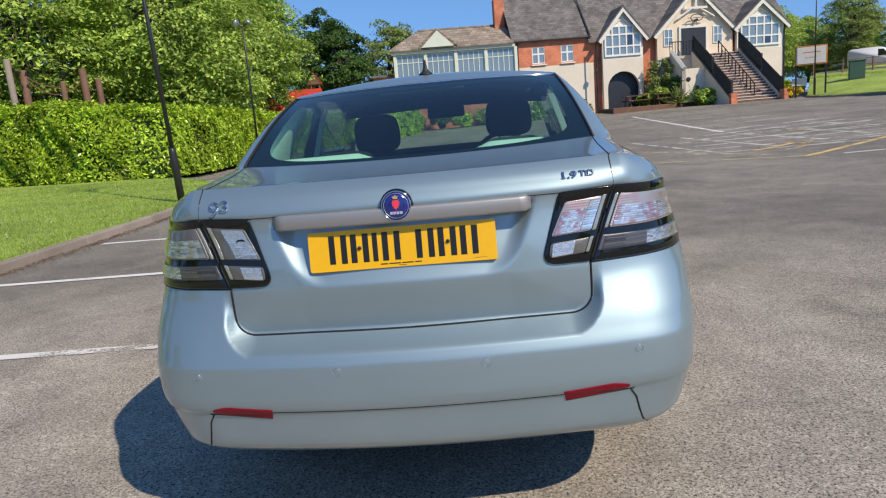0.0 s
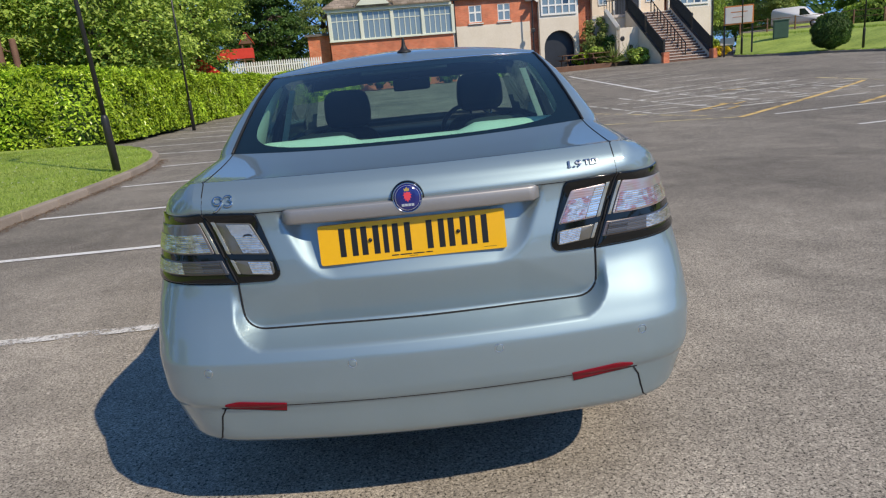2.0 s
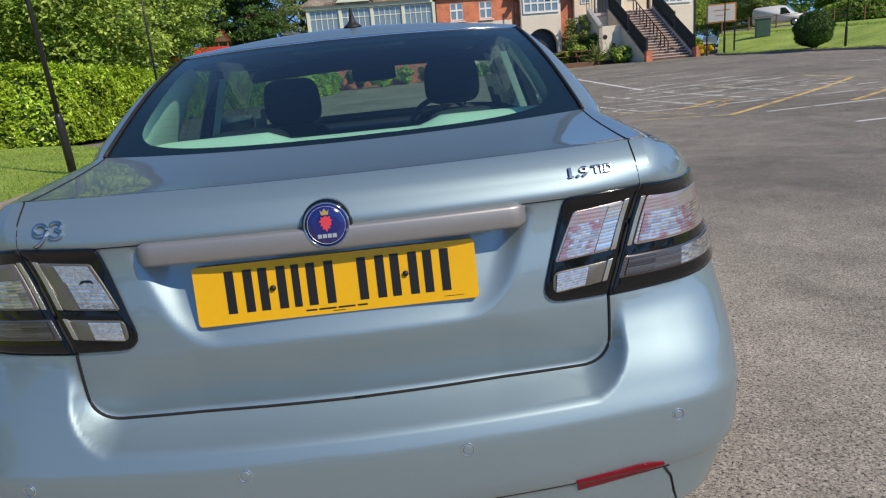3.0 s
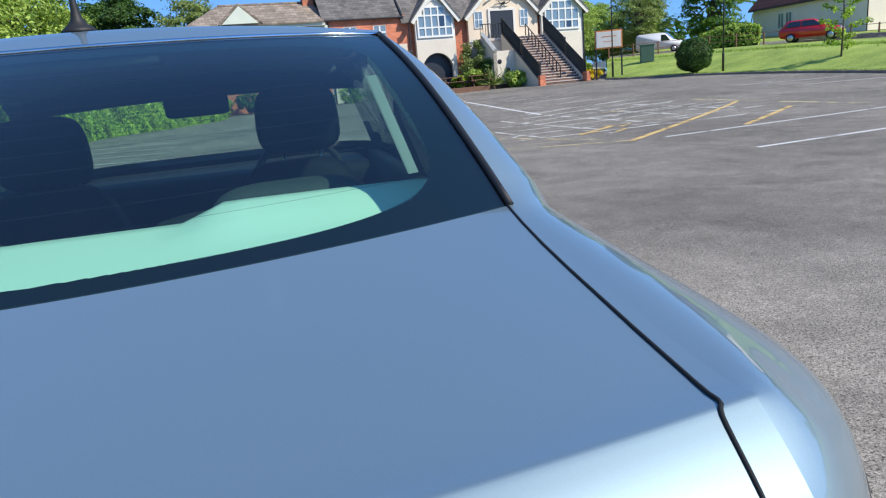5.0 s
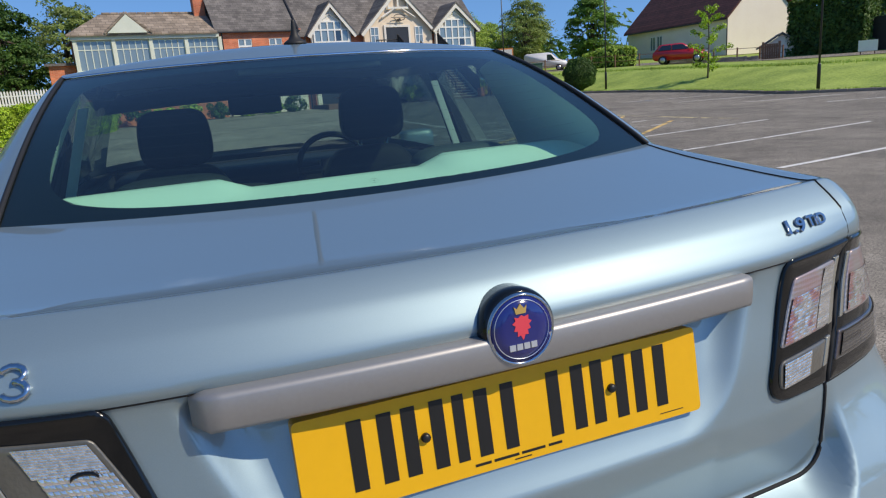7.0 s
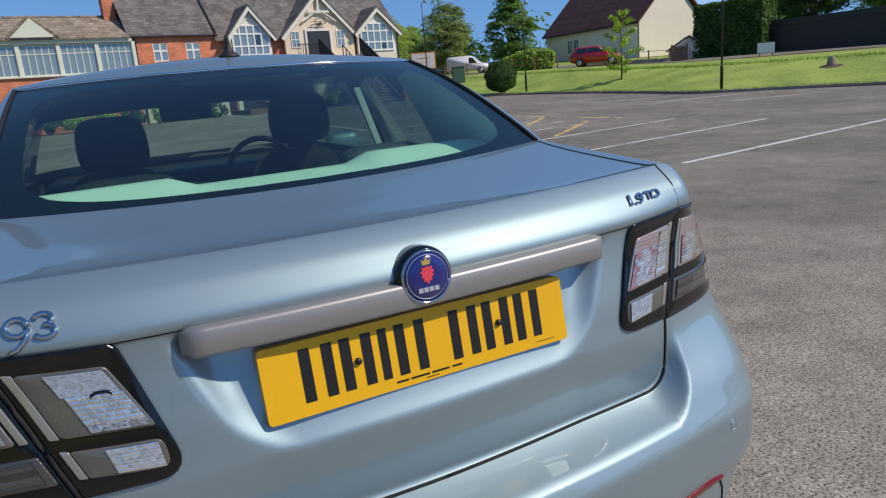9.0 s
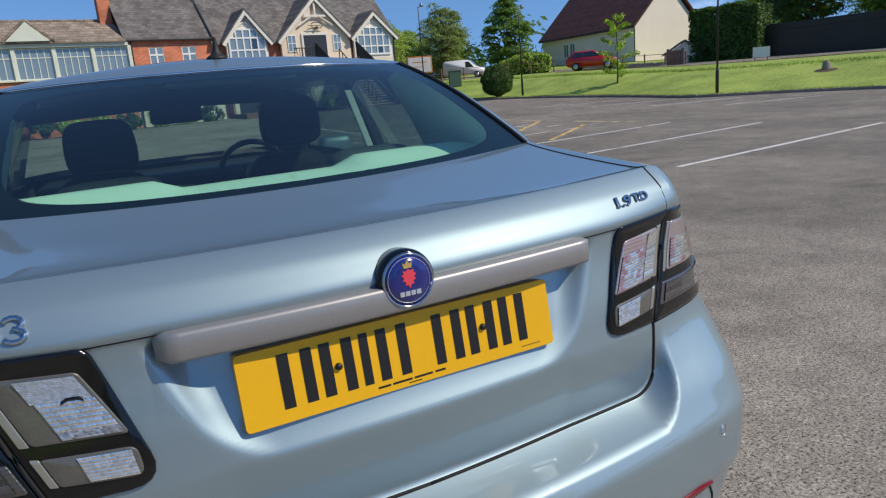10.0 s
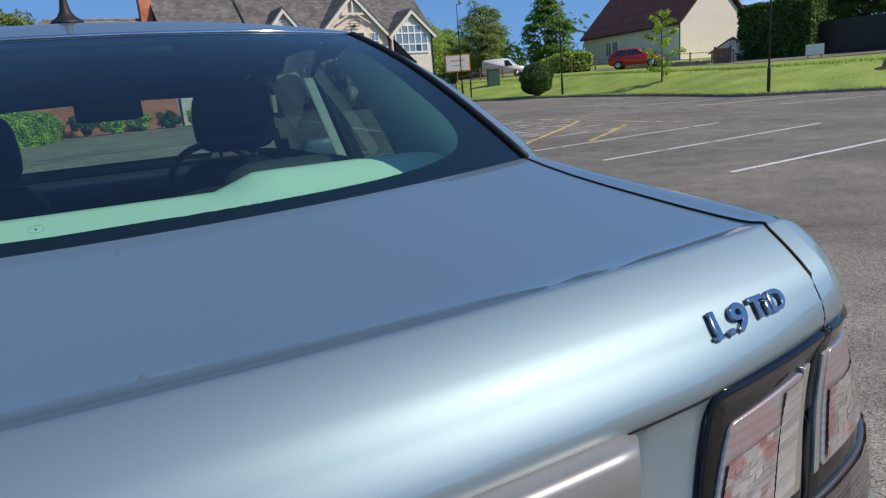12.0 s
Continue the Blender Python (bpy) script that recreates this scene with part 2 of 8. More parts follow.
def lens_mat(name, tint, rib_scale, red=0.0):
    """Ribbed clear lamp lens over a silvered chamber."""
    m, nt, n, l, p = node_mat(name)
    co, wave, wave2, nz, ramp = (n.new("ShaderNodeTexCoord"), n.new("ShaderNodeTexWave"), n.new("ShaderNodeTexWave"), n.new("ShaderNodeTexNoise"),
                                 n.new("ShaderNodeValToRGB"))
    wave.bands_direction, wave2.bands_direction = "Z", "X"
    wave.inputs["Scale"].default_value, wave2.inputs["Scale"].default_value = rib_scale, 60
    nz.inputs["Scale"].default_value, nz.inputs["Detail"].default_value = 16, 3
    for t in (wave, wave2, nz):
        l.new(co.outputs["Object"], t.inputs["Vector"])
    ramp.color_ramp.elements[0].position, ramp.color_ramp.elements[1].position = 0.42, 0.62
    ramp.color_ramp.elements[0].color = (*tint, 1)
    ramp.color_ramp.elements[1].color = (tint[0] * (1 - red) + 0.55 * red, tint[1] * (1 - red) + 0.04 * red, tint[2] * (1 - red) + 0.05 * red, 1)
    l.new(nz.outputs["Fac"], ramp.inputs[0]), l.new(ramp.outputs[0], p.inputs["Base Color"])
    add = n.new("ShaderNodeMath")
    add.operation = "MULTIPLY_ADD"
    add.inputs[1].default_value = 0.25
    l.new(wave2.outputs["Fac"], add.inputs[0]), l.new(wave.outputs["Fac"], add.inputs[2])
    b = n.new("ShaderNodeBump")
    b.inputs["Strength"].default_value, b.inputs["Distance"].default_value = 0.12, 0.003
    l.new(add.outputs[0], b.inputs["Height"]), l.new(b.outputs[0], p.inputs["Normal"])
    p.inputs["Metallic"].default_value, p.inputs["Roughness"].default_value = 0.55, 0.34
    p.inputs["Coat Weight"].default_value, p.inputs["Coat Roughness"].default_value = 1.0, 0.02
    return m


def facet_mat(name, dark, light, red=0.0, metal=0.9, rough=0.16):
    """Silvered lamp facets, each of its own tone, with patches of sunlit red glow put into the colour."""
    m, nt, n, l, p = node_mat(name)
    geo, ramp, co, patch, share, mix = (n.new("ShaderNodeNewGeometry"), n.new("ShaderNodeValToRGB"), n.new("ShaderNodeTexCoord"), n.new("ShaderNodeTexNoise"),
                                        n.new("ShaderNodeMapRange"), n.new("ShaderNodeMix"))
    ramp.color_ramp.elements[0].color, ramp.color_ramp.elements[1].color = (*dark, 1), (*light, 1)
    l.new(geo.outputs["Random Per Island"], ramp.inputs[0])
    patch.inputs["Scale"].default_value, patch.inputs["Detail"].default_value = 34, 2
    l.new(co.outputs["Object"], patch.inputs["Vector"]), l.new(patch.outputs["Fac"], share.inputs[0])
    for k, v in zip((1, 2, 3, 4), (0.50, 0.60, 0.0, red)):
        share.inputs[k].default_value = v
    mix.data_type = "RGBA"
    mix.inputs[7].default_value = (0.62, 0.045, 0.06, 1)
    l.new(share.outputs[0], mix.inputs[0]), l.new(ramp.outputs[0], mix.inputs[6]), l.new(mix.outputs[2], p.inputs["Base Color"])
    p.inputs["Metallic"].default_value, p.inputs["Roughness"].default_value = metal, rough
    p.inputs["Coat Weight"].default_value, p.inputs["Coat Roughness"].default_value = 1.0, 0.03
    return m


def tiled_mat(name, low, high, joint, width, height, mortar=0.012, rough=0.8, up="Z", bump=0.5):
    """Brick or slate courses for a far surface."""
    m, nt, n, l, p = node_mat(name)
    co, sep, com, tex, nz = n.new("ShaderNodeTexCoord"), n.new("ShaderNodeSeparateXYZ"), n.new("ShaderNodeCombineXYZ"), n.new("ShaderNodeTexBrick"), n.new("ShaderNodeTexNoise")
    l.new(co.outputs["Object"], sep.inputs[0])
    l.new(sep.outputs["X"], com.inputs["X"]), l.new(sep.outputs["Z"], com.inputs["Y"])
    l.new(com.outputs[0], tex.inputs["Vector"])
    tex.inputs["Scale"].default_value = 1.0
    tex.inputs["Brick Width"].default_value, tex.inputs["Row Height"].default_value = width, height
    tex.inputs["Mortar Size"].default_value = mortar
    tex.inputs["Color1"].default_value, tex.inputs["Color2"].default_value, tex.inputs["Mortar"].default_value = (*low, 1), (*high, 1), (*joint, 1)
    nz.inputs["Scale"].default_value, nz.inputs["Detail"].default_value = 1.2, 6
    l.new(co.outputs["Object"], nz.inputs["Vector"])
    rng, mul = n.new("ShaderNodeMapRange"), n.new("ShaderNodeVectorMath")
    mul.operation = "SCALE"
    rng.inputs[1].default_value, rng.inputs[2].default_value, rng.inputs[3].default_value, rng.inputs[4].default_value = 0.3, 0.7, 0.75, 1.25
    l.new(nz.outputs["Fac"], rng.inputs[0]), l.new(tex.outputs["Color"], mul.inputs[0]), l.new(rng.outputs[0], mul.inputs["Scale"])
    l.new(mul.outputs[0], p.inputs["Base Color"])
    p.inputs["Roughness"].default_value = rough
    b = n.new("ShaderNodeBump")
    b.inputs["Strength"].default_value, b.inputs["Distance"].default_value = bump, 0.01
    b.invert = True
    l.new(tex.outputs["Fac"], b.inputs["Height"]), l.new(b.outputs[0], p.inputs["Normal"])
    return m


ASPHALT = asphalt_mat()
WHITE_LINE = worn_paint("white_line_paint", (0.76, 0.75, 0.72), 0.40)
SCUFFED_LINE = worn_paint("scuffed_line_paint", (0.72, 0.70, 0.66), 0.50)
FADED_LINE = worn_paint("faded_line_paint", (0.70, 0.68, 0.62), 0.475)
YELLOW_FADED = worn_paint("faded_yellow_line_paint", (0.72, 0.60, 0.30), 0.48)
YELLOW_LINE = worn_paint("yellow_line_paint", (0.74, 0.51, 0.18), 0.43)
GRASS = surface("grass", (0.15, 0.235, 0.028), (0.42, 0.52, 0.10), 0.55, 9, 0.9, bump=0.8, bump_scale=60, dist=0.03, spread=0.16)
BLADE = leaf_mat("grass_blade", (0.20, 0.30, 0.04), (0.44, 0.56, 0.12), 0.4, 0.6)
LITTER = leaf_mat("dry_leaf", (0.09, 0.05, 0.03), (0.26, 0.16, 0.09), 0.1, 0.8)
SOIL = surface("soil", (0.05, 0.035, 0.022), (0.12, 0.085, 0.055), 3, 40, 0.95, bump=0.6)
KERB = surface("concrete_kerb", (0.20, 0.16, 0.125), (0.40, 0.34, 0.285), 2.5, 60, 0.9, bump=0.4, random_tint=0.12)
LAUREL = leaf_mat("laurel_leaf", (0.07, 0.16, 0.006), (0.66, 0.86, 0.08), 0.34, 0.26, 1.1)
# near black: the shade between the leaves is put into this colour
SHADED_CORE = surface("shaded_hedge_core", (0.012, 0.03, 0.004), (0.05, 0.10, 0.012), 5, 30, 0.9)
LEAF = leaf_mat("tree_leaf", (0.09, 0.18, 0.015), (0.62, 0.78, 0.16), 0.38, 0.45)
LEAF_DARK = leaf_mat("dark_tree_leaf", (0.03, 0.08, 0.015), (0.11, 0.20, 0.035), 0.3, 0.5)
LEAF_MID = leaf_mat("mid_green_tree_leaf", (0.07, 0.16, 0.02), (0.26, 0.42, 0.07), 0.35, 0.5)
LEAF_PALE = leaf_mat("pale_tree_leaf", (0.16, 0.23, 0.05), (0.38, 0.46, 0.14), 0.4, 0.5)
YELLOW_FLOWER = leaf_mat("yellow_flower", (0.55, 0.38, 0.01), (0.75, 0.58, 0.02), 0.2, 0.6)
BARK = surface("bark", (0.05, 0.038, 0.028), (0.15, 0.12, 0.09), 4, 30, 0.95, bump=0.8, dist=0.03)
TIMBER = surface("brown_timber", (0.10, 0.05, 0.03), (0.22, 0.12, 0.075), 3, 30, 0.8)
BLACK_METAL = surface("black_painted_metal", (0.012, 0.012, 0.013), (0.03, 0.03, 0.032), 6, 60, 0.4, bump=0.05)
RED_PAINT = surface("red_painted_wood", (0.55, 0.03, 0.02), (0.75, 0.06, 0.035), 3, 30, 0.6)
WHITE_PAINT = surface("white_paint", (0.72, 0.72, 0.69), (0.82, 0.82, 0.79), 3, 30, 0.6)
CREAM = surface("cream_render", (0.64, 0.57, 0.46), (0.78, 0.71, 0.60), 0.8, 12, 0.9, bump=0.2)
PEACH = surface("peach_render", (0.70, 0.57, 0.42), (0.80, 0.68, 0.53), 1.0, 14, 0.85)
COTTAGE_RENDER = surface("pale_cottage_render", (0.76, 0.68, 0.58), (0.86, 0.79, 0.69), 0.7, 10, 0.9, bump=0.2)
OFF_WHITE = surface("off_white_timber", (0.66, 0.63, 0.56), (0.78, 0.75, 0.68), 1.2, 20, 0.7)
PALE_GREEN = surface("pale_green_timber", (0.58, 0.62, 0.52), (0.70, 0.73, 0.62), 1.2, 20, 0.7)
BRICK = tiled_mat("red_brick", (0.52, 0.12, 0.05), (0.68, 0.19, 0.085), (0.55, 0.28, 0.18), 0.225, 0.075)
SLATE = tiled_mat("grey_slate", (0.105, 0.095, 0.09), (0.185, 0.168, 0.155), (0.06, 0.055, 0.052), 0.32, 0.16, 0.008)
STONE_SLATE = tiled_mat("stone_slate", (0.22, 0.175, 0.13), (0.36, 0.29, 0.225), (0.11, 0.09, 0.07), 0.42, 0.2, 0.012)
MAROON_TILE = tiled_mat("maroon_roof_tile", (0.085, 0.028, 0.022), (0.13, 0.045, 0.035), (0.03, 0.012, 0.01), 0.3, 0.2, 0.012)
STEP_RISER = surface("step_riser_brick", (0.13, 0.075, 0.055), (0.22, 0.13, 0.10), 3, 40, 0.9)
STEP_STONE = surface("step_stone", (0.46, 0.40, 0.36), (0.60, 0.54, 0.49), 2, 40, 0.9)
WINDOW_GLASS = plain("window_glass", (0.17, 0.225, 0.25), 0.06, 0.0, 1.0, 1.0)
DARK_GLASS = plain("dark_window_glass", (0.012, 0.014, 0.018), 0.06, 0.0, 1.0, 0.8)
DARK_DOOR_AND_ARCH = surface("dark_blue_door_and_arch_shade", (0.012, 0.016, 0.024), (0.03, 0.036, 0.05), 2, 30, 0.45)
PAINT = paint_mat()
CAR_GLASS = glass_mat("tinted_car_glass", (0.65, 0.915, 0.785), face=0.125, haze=0.003)
SIDE_GLASS = glass_mat("dark_side_glass", (0.30, 0.38, 0.36), 0.0, 0.045)
SCREEN_GLASS = glass_mat("clear_car_glass", (0.80, 0.88, 0.86))
FRIT = plain("black_ceramic_band", (0.006, 0.008, 0.011), 0.3, 0.0, 0.0, 0.1)
RUBBER = plain("black_rubber", (0.014, 0.014, 0.015), 0.6)
SEAM = plain("panel_gap", (0.006, 0.007, 0.009), 0.8)
GLOSS_BLACK = plain("gloss_black_plastic", (0.005, 0.0055, 0.006), 0.1, 0.0, 0.5, 0.25)
SATIN_GREY = surface("satin_grey_trim", (0.33, 0.322, 0.318), (0.37, 0.362, 0.357), 6, 200, 0.47, 0.60, 0.0)
# two tones of one chrome: reflections put into the colour, darker on the letters
BADGE_CHROME = plain("badge_chrome", (0.38, 0.41, 0.46), 0.12, 1.0)
BADGE_BRIGHT = plain("bright_badge_chrome", (0.50, 0.54, 0.60), 0.1, 1.0)
CHROME = plain("chrome", (0.78, 0.80, 0.83), 0.07, 1.0)
LENS_CLEAR = lens_mat("clear_lamp_lens", (0.34, 0.34, 0.34), 45, 0.0)
FACET = facet_mat("silvered_lamp_facets", (0.62, 0.62, 0.61), (0.97, 0.96, 0.945), 0.0, 0.85, 0.16)
FACET_RED = facet_mat("silvered_and_red_lamp_facets", (0.46, 0.45, 0.445), (0.95, 0.93, 0.915), 0.50, 0.80, 0.18)
FACET_SMOKE = facet_mat("smoked_lamp_facets", (0.28, 0.27, 0.26), (0.88, 0.85, 0.83), 0.0, 0.8, 0.18)
FACET_DARK = facet_mat("dark_lamp_ribs", (0.05, 0.046, 0.044), (0.16, 0.15, 0.145), 0.0, 0.6, 0.25)
CHAMBER = surface("olive_grey_lamp_chamber", (0.105, 0.10, 0.085), (0.15, 0.143, 0.122), 30, 220, 0.35, 0.3, 0.1, coat=1.0)
CHAMBER_BROWN = surface("smoky_brown_lamp_chamber", (0.12, 0.105, 0.098), (0.20, 0.18, 0.17), 18, 220, 0.4, 0.3, 0.1, coat=1.0)
LENS_RED = lens_mat("clear_and_red_lamp_lens", (0.42, 0.395, 0.385), 45, 0.24)
LENS_SMOKE = lens_mat("smoked_lamp_lens", (0.10, 0.094, 0.09), 50, 0.05)
LIGHT_GUIDE = plain("pale_light_guide", (0.36, 0.35, 0.30), 0.22, 0.5, 1.0)
REFLECTOR = plain("red_reflector", (0.19, 0.001, 0.010), 0.18, 0.0, 0.25, 0.2)
PLATE_YELLOW = surface("yellow_plate", (0.78, 0.42, 0.004), (0.84, 0.46, 0.006), 8, 80, 0.35, bump=0.02, coat=0.12)
INK = plain("black_ink", (0.012, 0.012, 0.012), 0.4)
EMBLEM_BLUE = plain("emblem_blue", (0.012, 0.018, 0.16), 0.15, 0.0, 1.0)
EMBLEM_RED = plain("emblem_red", (0.75, 0.06, 0.09), 0.25, 0.0, 0.8)
EMBLEM_GOLD = plain("emblem_gold", (0.75, 0.52, 0.16), 0.25, 0.5, 0.8)
EMBLEM_SILVER = plain("emblem_silver", (0.62, 0.66, 0.74), 0.25, 0.5, 0.8)
SHELF_CLOTH = surface("pale_shelf_cloth", (0.74, 0.80, 0.75), (0.80, 0.86, 0.81), 3, 300, 0.9, bump=0.1, dist=0.002)
SEAT_DARK = surface("dark_seat_leather", (0.014, 0.015, 0.017), (0.03, 0.032, 0.035), 5, 120, 0.65, bump=0.1, dist=0.002, spec=0.2)
SEAT_SUNLIT = surface("sunlit_seat_leather", (0.04, 0.043, 0.046), (0.07, 0.073, 0.077), 5, 120, 0.6, bump=0.1, dist=0.002, spec=0.3)
CABIN = surface("dark_cabin_trim", (0.016, 0.017, 0.019), (0.035, 0.036, 0.04), 4, 100, 0.7, bump=0.1, dist=0.002)
BELT = plain("pale_belt_webbing", (0.66, 0.70, 0.67), 0.7)
HEADLINER = surface("pale_headliner", (0.22, 0.24, 0.25), (0.30, 0.32, 0.33), 4, 150, 0.9, bump=0.1, dist=0.002)
TYRE = surface("tyre_rubber", (0.012, 0.012, 0.012), (0.03, 0.03, 0.03), 8, 60, 0.8)
ALLOY = plain("silver_alloy", (0.5, 0.5, 0.52), 0.3, 0.9)
SIGN_FACE = surface("banner_face", (0.68, 0.62, 0.55), (0.82, 0.78, 0.72), 2, 20, 0.6)
SIGN_ORANGE = plain("banner_orange", (0.62, 0.22, 0.06), 0.6)
CABINET_GREEN = surface("green_cabinet_paint", (0.05, 0.10, 0.07), (0.08, 0.14, 0.10), 3, 30, 0.6)
CAR_RED = plain("red_car_paint", (0.50, 0.012, 0.025), 0.3, 0.0, 1.0)
VAN_WHITE = plain("white_van_paint", (0.75, 0.76, 0.78), 0.3, 0.0, 0.8)

# ---------------------------------------------------------------- mesh helpers
def link(name, me, material, parent=None, label="", smooth=False):
    me.materials.append(material)
    ob = new(name, me)
    if smooth:
        me.polygons.foreach_set("use_smooth", [True] * len(me.polygons))
    if parent is not None:
        ob.parent = parent
    if label:
        tagged(ob, label)
    return ob


def part(name, bm, material, parent=None, label="", smooth=False):
    bmesh.ops.recalc_face_normals(bm, faces=bm.faces)
    me = bpy.data.meshes.new(name)
    bm.to_mesh(me)
    bm.free()
    return link(name, me, material, parent, label, smooth)


def from_data(name, verts, faces, material, parent=None, label="", smooth=False):
    me = bpy.data.meshes.new(name)
    me.from_pydata(verts, [], faces)
    me.update()
    return link(name, me, material, parent, label, smooth)


def root(name, label, category, m=None, group="", kind=""):
    ob = new(name)
    ob.empty_display_size = 0.2
    if m is not None:
        ob.matrix_world = m
    return tagged(ob, label, category, group, kind)


def box(bm, x0, x1, y0, y1, z0, z1, bevel=0.0, m=None):
    """A box, bevelled where asked."""
    r = bmesh.ops.create_cube(bm, size=1.0)
    vs = r["verts"]
    for v in vs:
        v.co = Vector(((x0 + x1) / 2 + v.co.x * (x1 - x0), (y0 + y1) / 2 + v.co.y * (y1 - y0), (z0 + z1) / 2 + v.co.z * (z1 - z0)))
    if bevel:
        es = list({e for v in vs for e in v.link_edges})
        r2 = bmesh.ops.bevel(bm, geom=es, offset=bevel, segments=2, affect="EDGES", profile=0.6)
        vs = list({v for f in r2["faces"] for v in f.verts} | {v for v in vs if v.is_valid})
    if m is not None:
        bmesh.ops.transform(bm, matrix=m, verts=[v for v in vs if v.is_valid])
    return bm


def new_box(*a, **k):
    return box(bmesh.new(), *a, **k)


def rod(bm, p0, p1, r0, r1=None, seg=8):
    """A tapered round bar between two points."""
    p0, p1 = Vector(p0), Vector(p1)
    r1 = r0 if r1 is None else r1
    d = p1 - p0
    m = Matrix.Translation((p0 + p1) / 2) @ d.to_track_quat("Z", "Y").to_matrix().to_4x4()
    bmesh.ops.create_cone(bm, cap_ends=True, segments=seg, radius1=r0, radius2=r1, depth=d.length, matrix=m)
    return bm


def lathe(bm, prof, seg=24, m=None):
    """A turned shape about z from (radius, height) pairs."""
    rings = []
    for r, z in prof:
        ring = []
        for i in range(seg):
            a = 2 * math.pi * i / seg
            v = Vector((r * math.cos(a), r * math.sin(a), z))
            ring.append(bm.verts.new(m @ v if m is not None else v))
        rings.append(ring)
    for a, b in zip(rings, rings[1:]):
        for i in range(seg):
            bm.faces.new((a[i], a[(i + 1) % seg], b[(i + 1) % seg], b[i]))
    bm.faces.new(rings[0][::-1]), bm.faces.new(rings[-1])
    return bm


def tube(bm, pts, r, seg=6, closed=False):
    """A round cord along a line of points."""
    pts = [Vector(p) for p in pts]
    rings = []
    n = len(pts)
    for i, p in enumerate(pts):
        a = pts[(i - 1) % n] if closed or i else pts[0]
        b = pts[(i + 1) % n] if closed or i < n - 1 else pts[-1]
        d = (b - a).normalized()
        u = d.cross(Vector((0, 0, 1)) if abs(d.z) < 0.9 else Vector((0, 1, 0))).normalized()
        v = d.cross(u)
        rings.append([bm.verts.new(p + r * (math.cos(2 * math.pi * k / seg) * u + math.sin(2 * math.pi * k / seg) * v)) for k in range(seg)])
    for i in range(n if closed else n - 1):
        a, b = rings[i], rings[(i + 1) % n]
        for k in range(seg):
            bm.faces.new((a[k], a[(k + 1) % seg], b[(k + 1) % seg], b[k]))
    if not closed:
        bm.faces.new(rings[0][::-1]), bm.faces.new(rings[-1])
    return bm


def slab(bm, outline, y0, y1):
    """An upright slab: an outline in x, z given a thickness in y."""
    a = [bm.verts.new((x, y0, z)) for x, z in outline]
    b = [bm.verts.new((x, y1, z)) for x, z in outline]
    bm.faces.new(a), bm.faces.new(b[::-1])
    for i in range(len(a)):
        j = (i + 1) % len(a)
        bm.faces.new((a[j], a[i], b[i], b[j]))
    return bm


def smoothstep(a, b, v):
    t = np.clip((np.asarray(v, float) - a) / (b - a), 0, 1)
    return t * t * (3 - 2 * t)


def curve(knots, v):
    """A smooth curve through knots, with no overshoot."""
    xs, ys = np.array(knots, float).T
    h, d = np.diff(xs), np.diff(ys) / np.diff(xs)
    s = np.zeros(len(xs))
    s[1:-1] = np.where(d[:-1] * d[1:] > 0, 2 * d[:-1] * d[1:] / (d[:-1] + d[1:] + 1e-12), 0)
    s[0], s[-1] = d[0], d[-1]
    v = np.asarray(v, float)
    i = np.clip(np.searchsorted(xs, v) - 1, 0, len(h) - 1)
    t = (v - xs[i]) / h[i]
    return ((1 + 2 * t) * (1 - t) ** 2 * ys[i] + t * (1 - t) ** 2 * h[i] * s[i] + t * t * (3 - 2 * t) * ys[i + 1] + t * t * (t - 1) * h[i] * s[i + 1])


# ---------------------------------------------------------------- ground
def ground_z(x, y):
    """The car park is level near the car and climbs gently towards the buildings."""
    d = np.minimum(np.asarray(x, float) * 0.5 + np.asarray(y, float) * 0.866 - 19, 28)
    return 0.0135 * (d + np.sqrt(d * d + 9)) - 0.0135 * (-19 + math.sqrt(370))


def build_ground():
    xs = np.unique(np.r_[-2500, -900, -400, -200, -120, np.arange(-80, 100, 2.0), 120, 200, 400, 900, 2500])
    ys = np.unique(np.r_[-2500, -900, -400, -200, -100, np.arange(-60, 120, 2.0), 130, 200, 400, 900, 2500])
    gx, gy = np.meshgrid(xs, ys)
    v = np.stack([gx, gy, ground_z(gx, gy)], -1).reshape(-1, 3)
    w, h = len(xs), len(ys)
    f = [(j * w + i, j * w + i + 1, (j + 1) * w + i + 1, (j + 1) * w + i) for j in range(h - 1) for i in range(w - 1)]
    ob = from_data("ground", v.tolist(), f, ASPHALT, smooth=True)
    return tagged(ob, "grey worn asphalt car park with patches and faint stains", "ground", kind="structure")


build_ground()


def marking(name, p, q, width, material, label, up=0.007):
    """A painted line on the asphalt from p to q."""
    p, q = np.array(p, float), np.array(q, float)
    n = max(2, int(np.linalg.norm(q - p) / 0.8) + 1)
    side = np.array([-(q - p)[1], (q - p)[0]]) / np.linalg.norm(q - p) * width / 2
    verts, faces = [], []
    for i in range(n + 1):
        c = p + (q - p) * i / n
        for s in (-1, 1):
            x, y = c + s * side
            verts.append((x, y, float(ground_z(x, y)) + up))
    for i in range(n):
        faces.append((2 * i, 2 * i + 1, 2 * i + 3, 2 * i + 2))
    ob = from_data(name, verts, faces, material)
    return tagged(ob, label, "road marking", "painted lines of the car park", "structure")


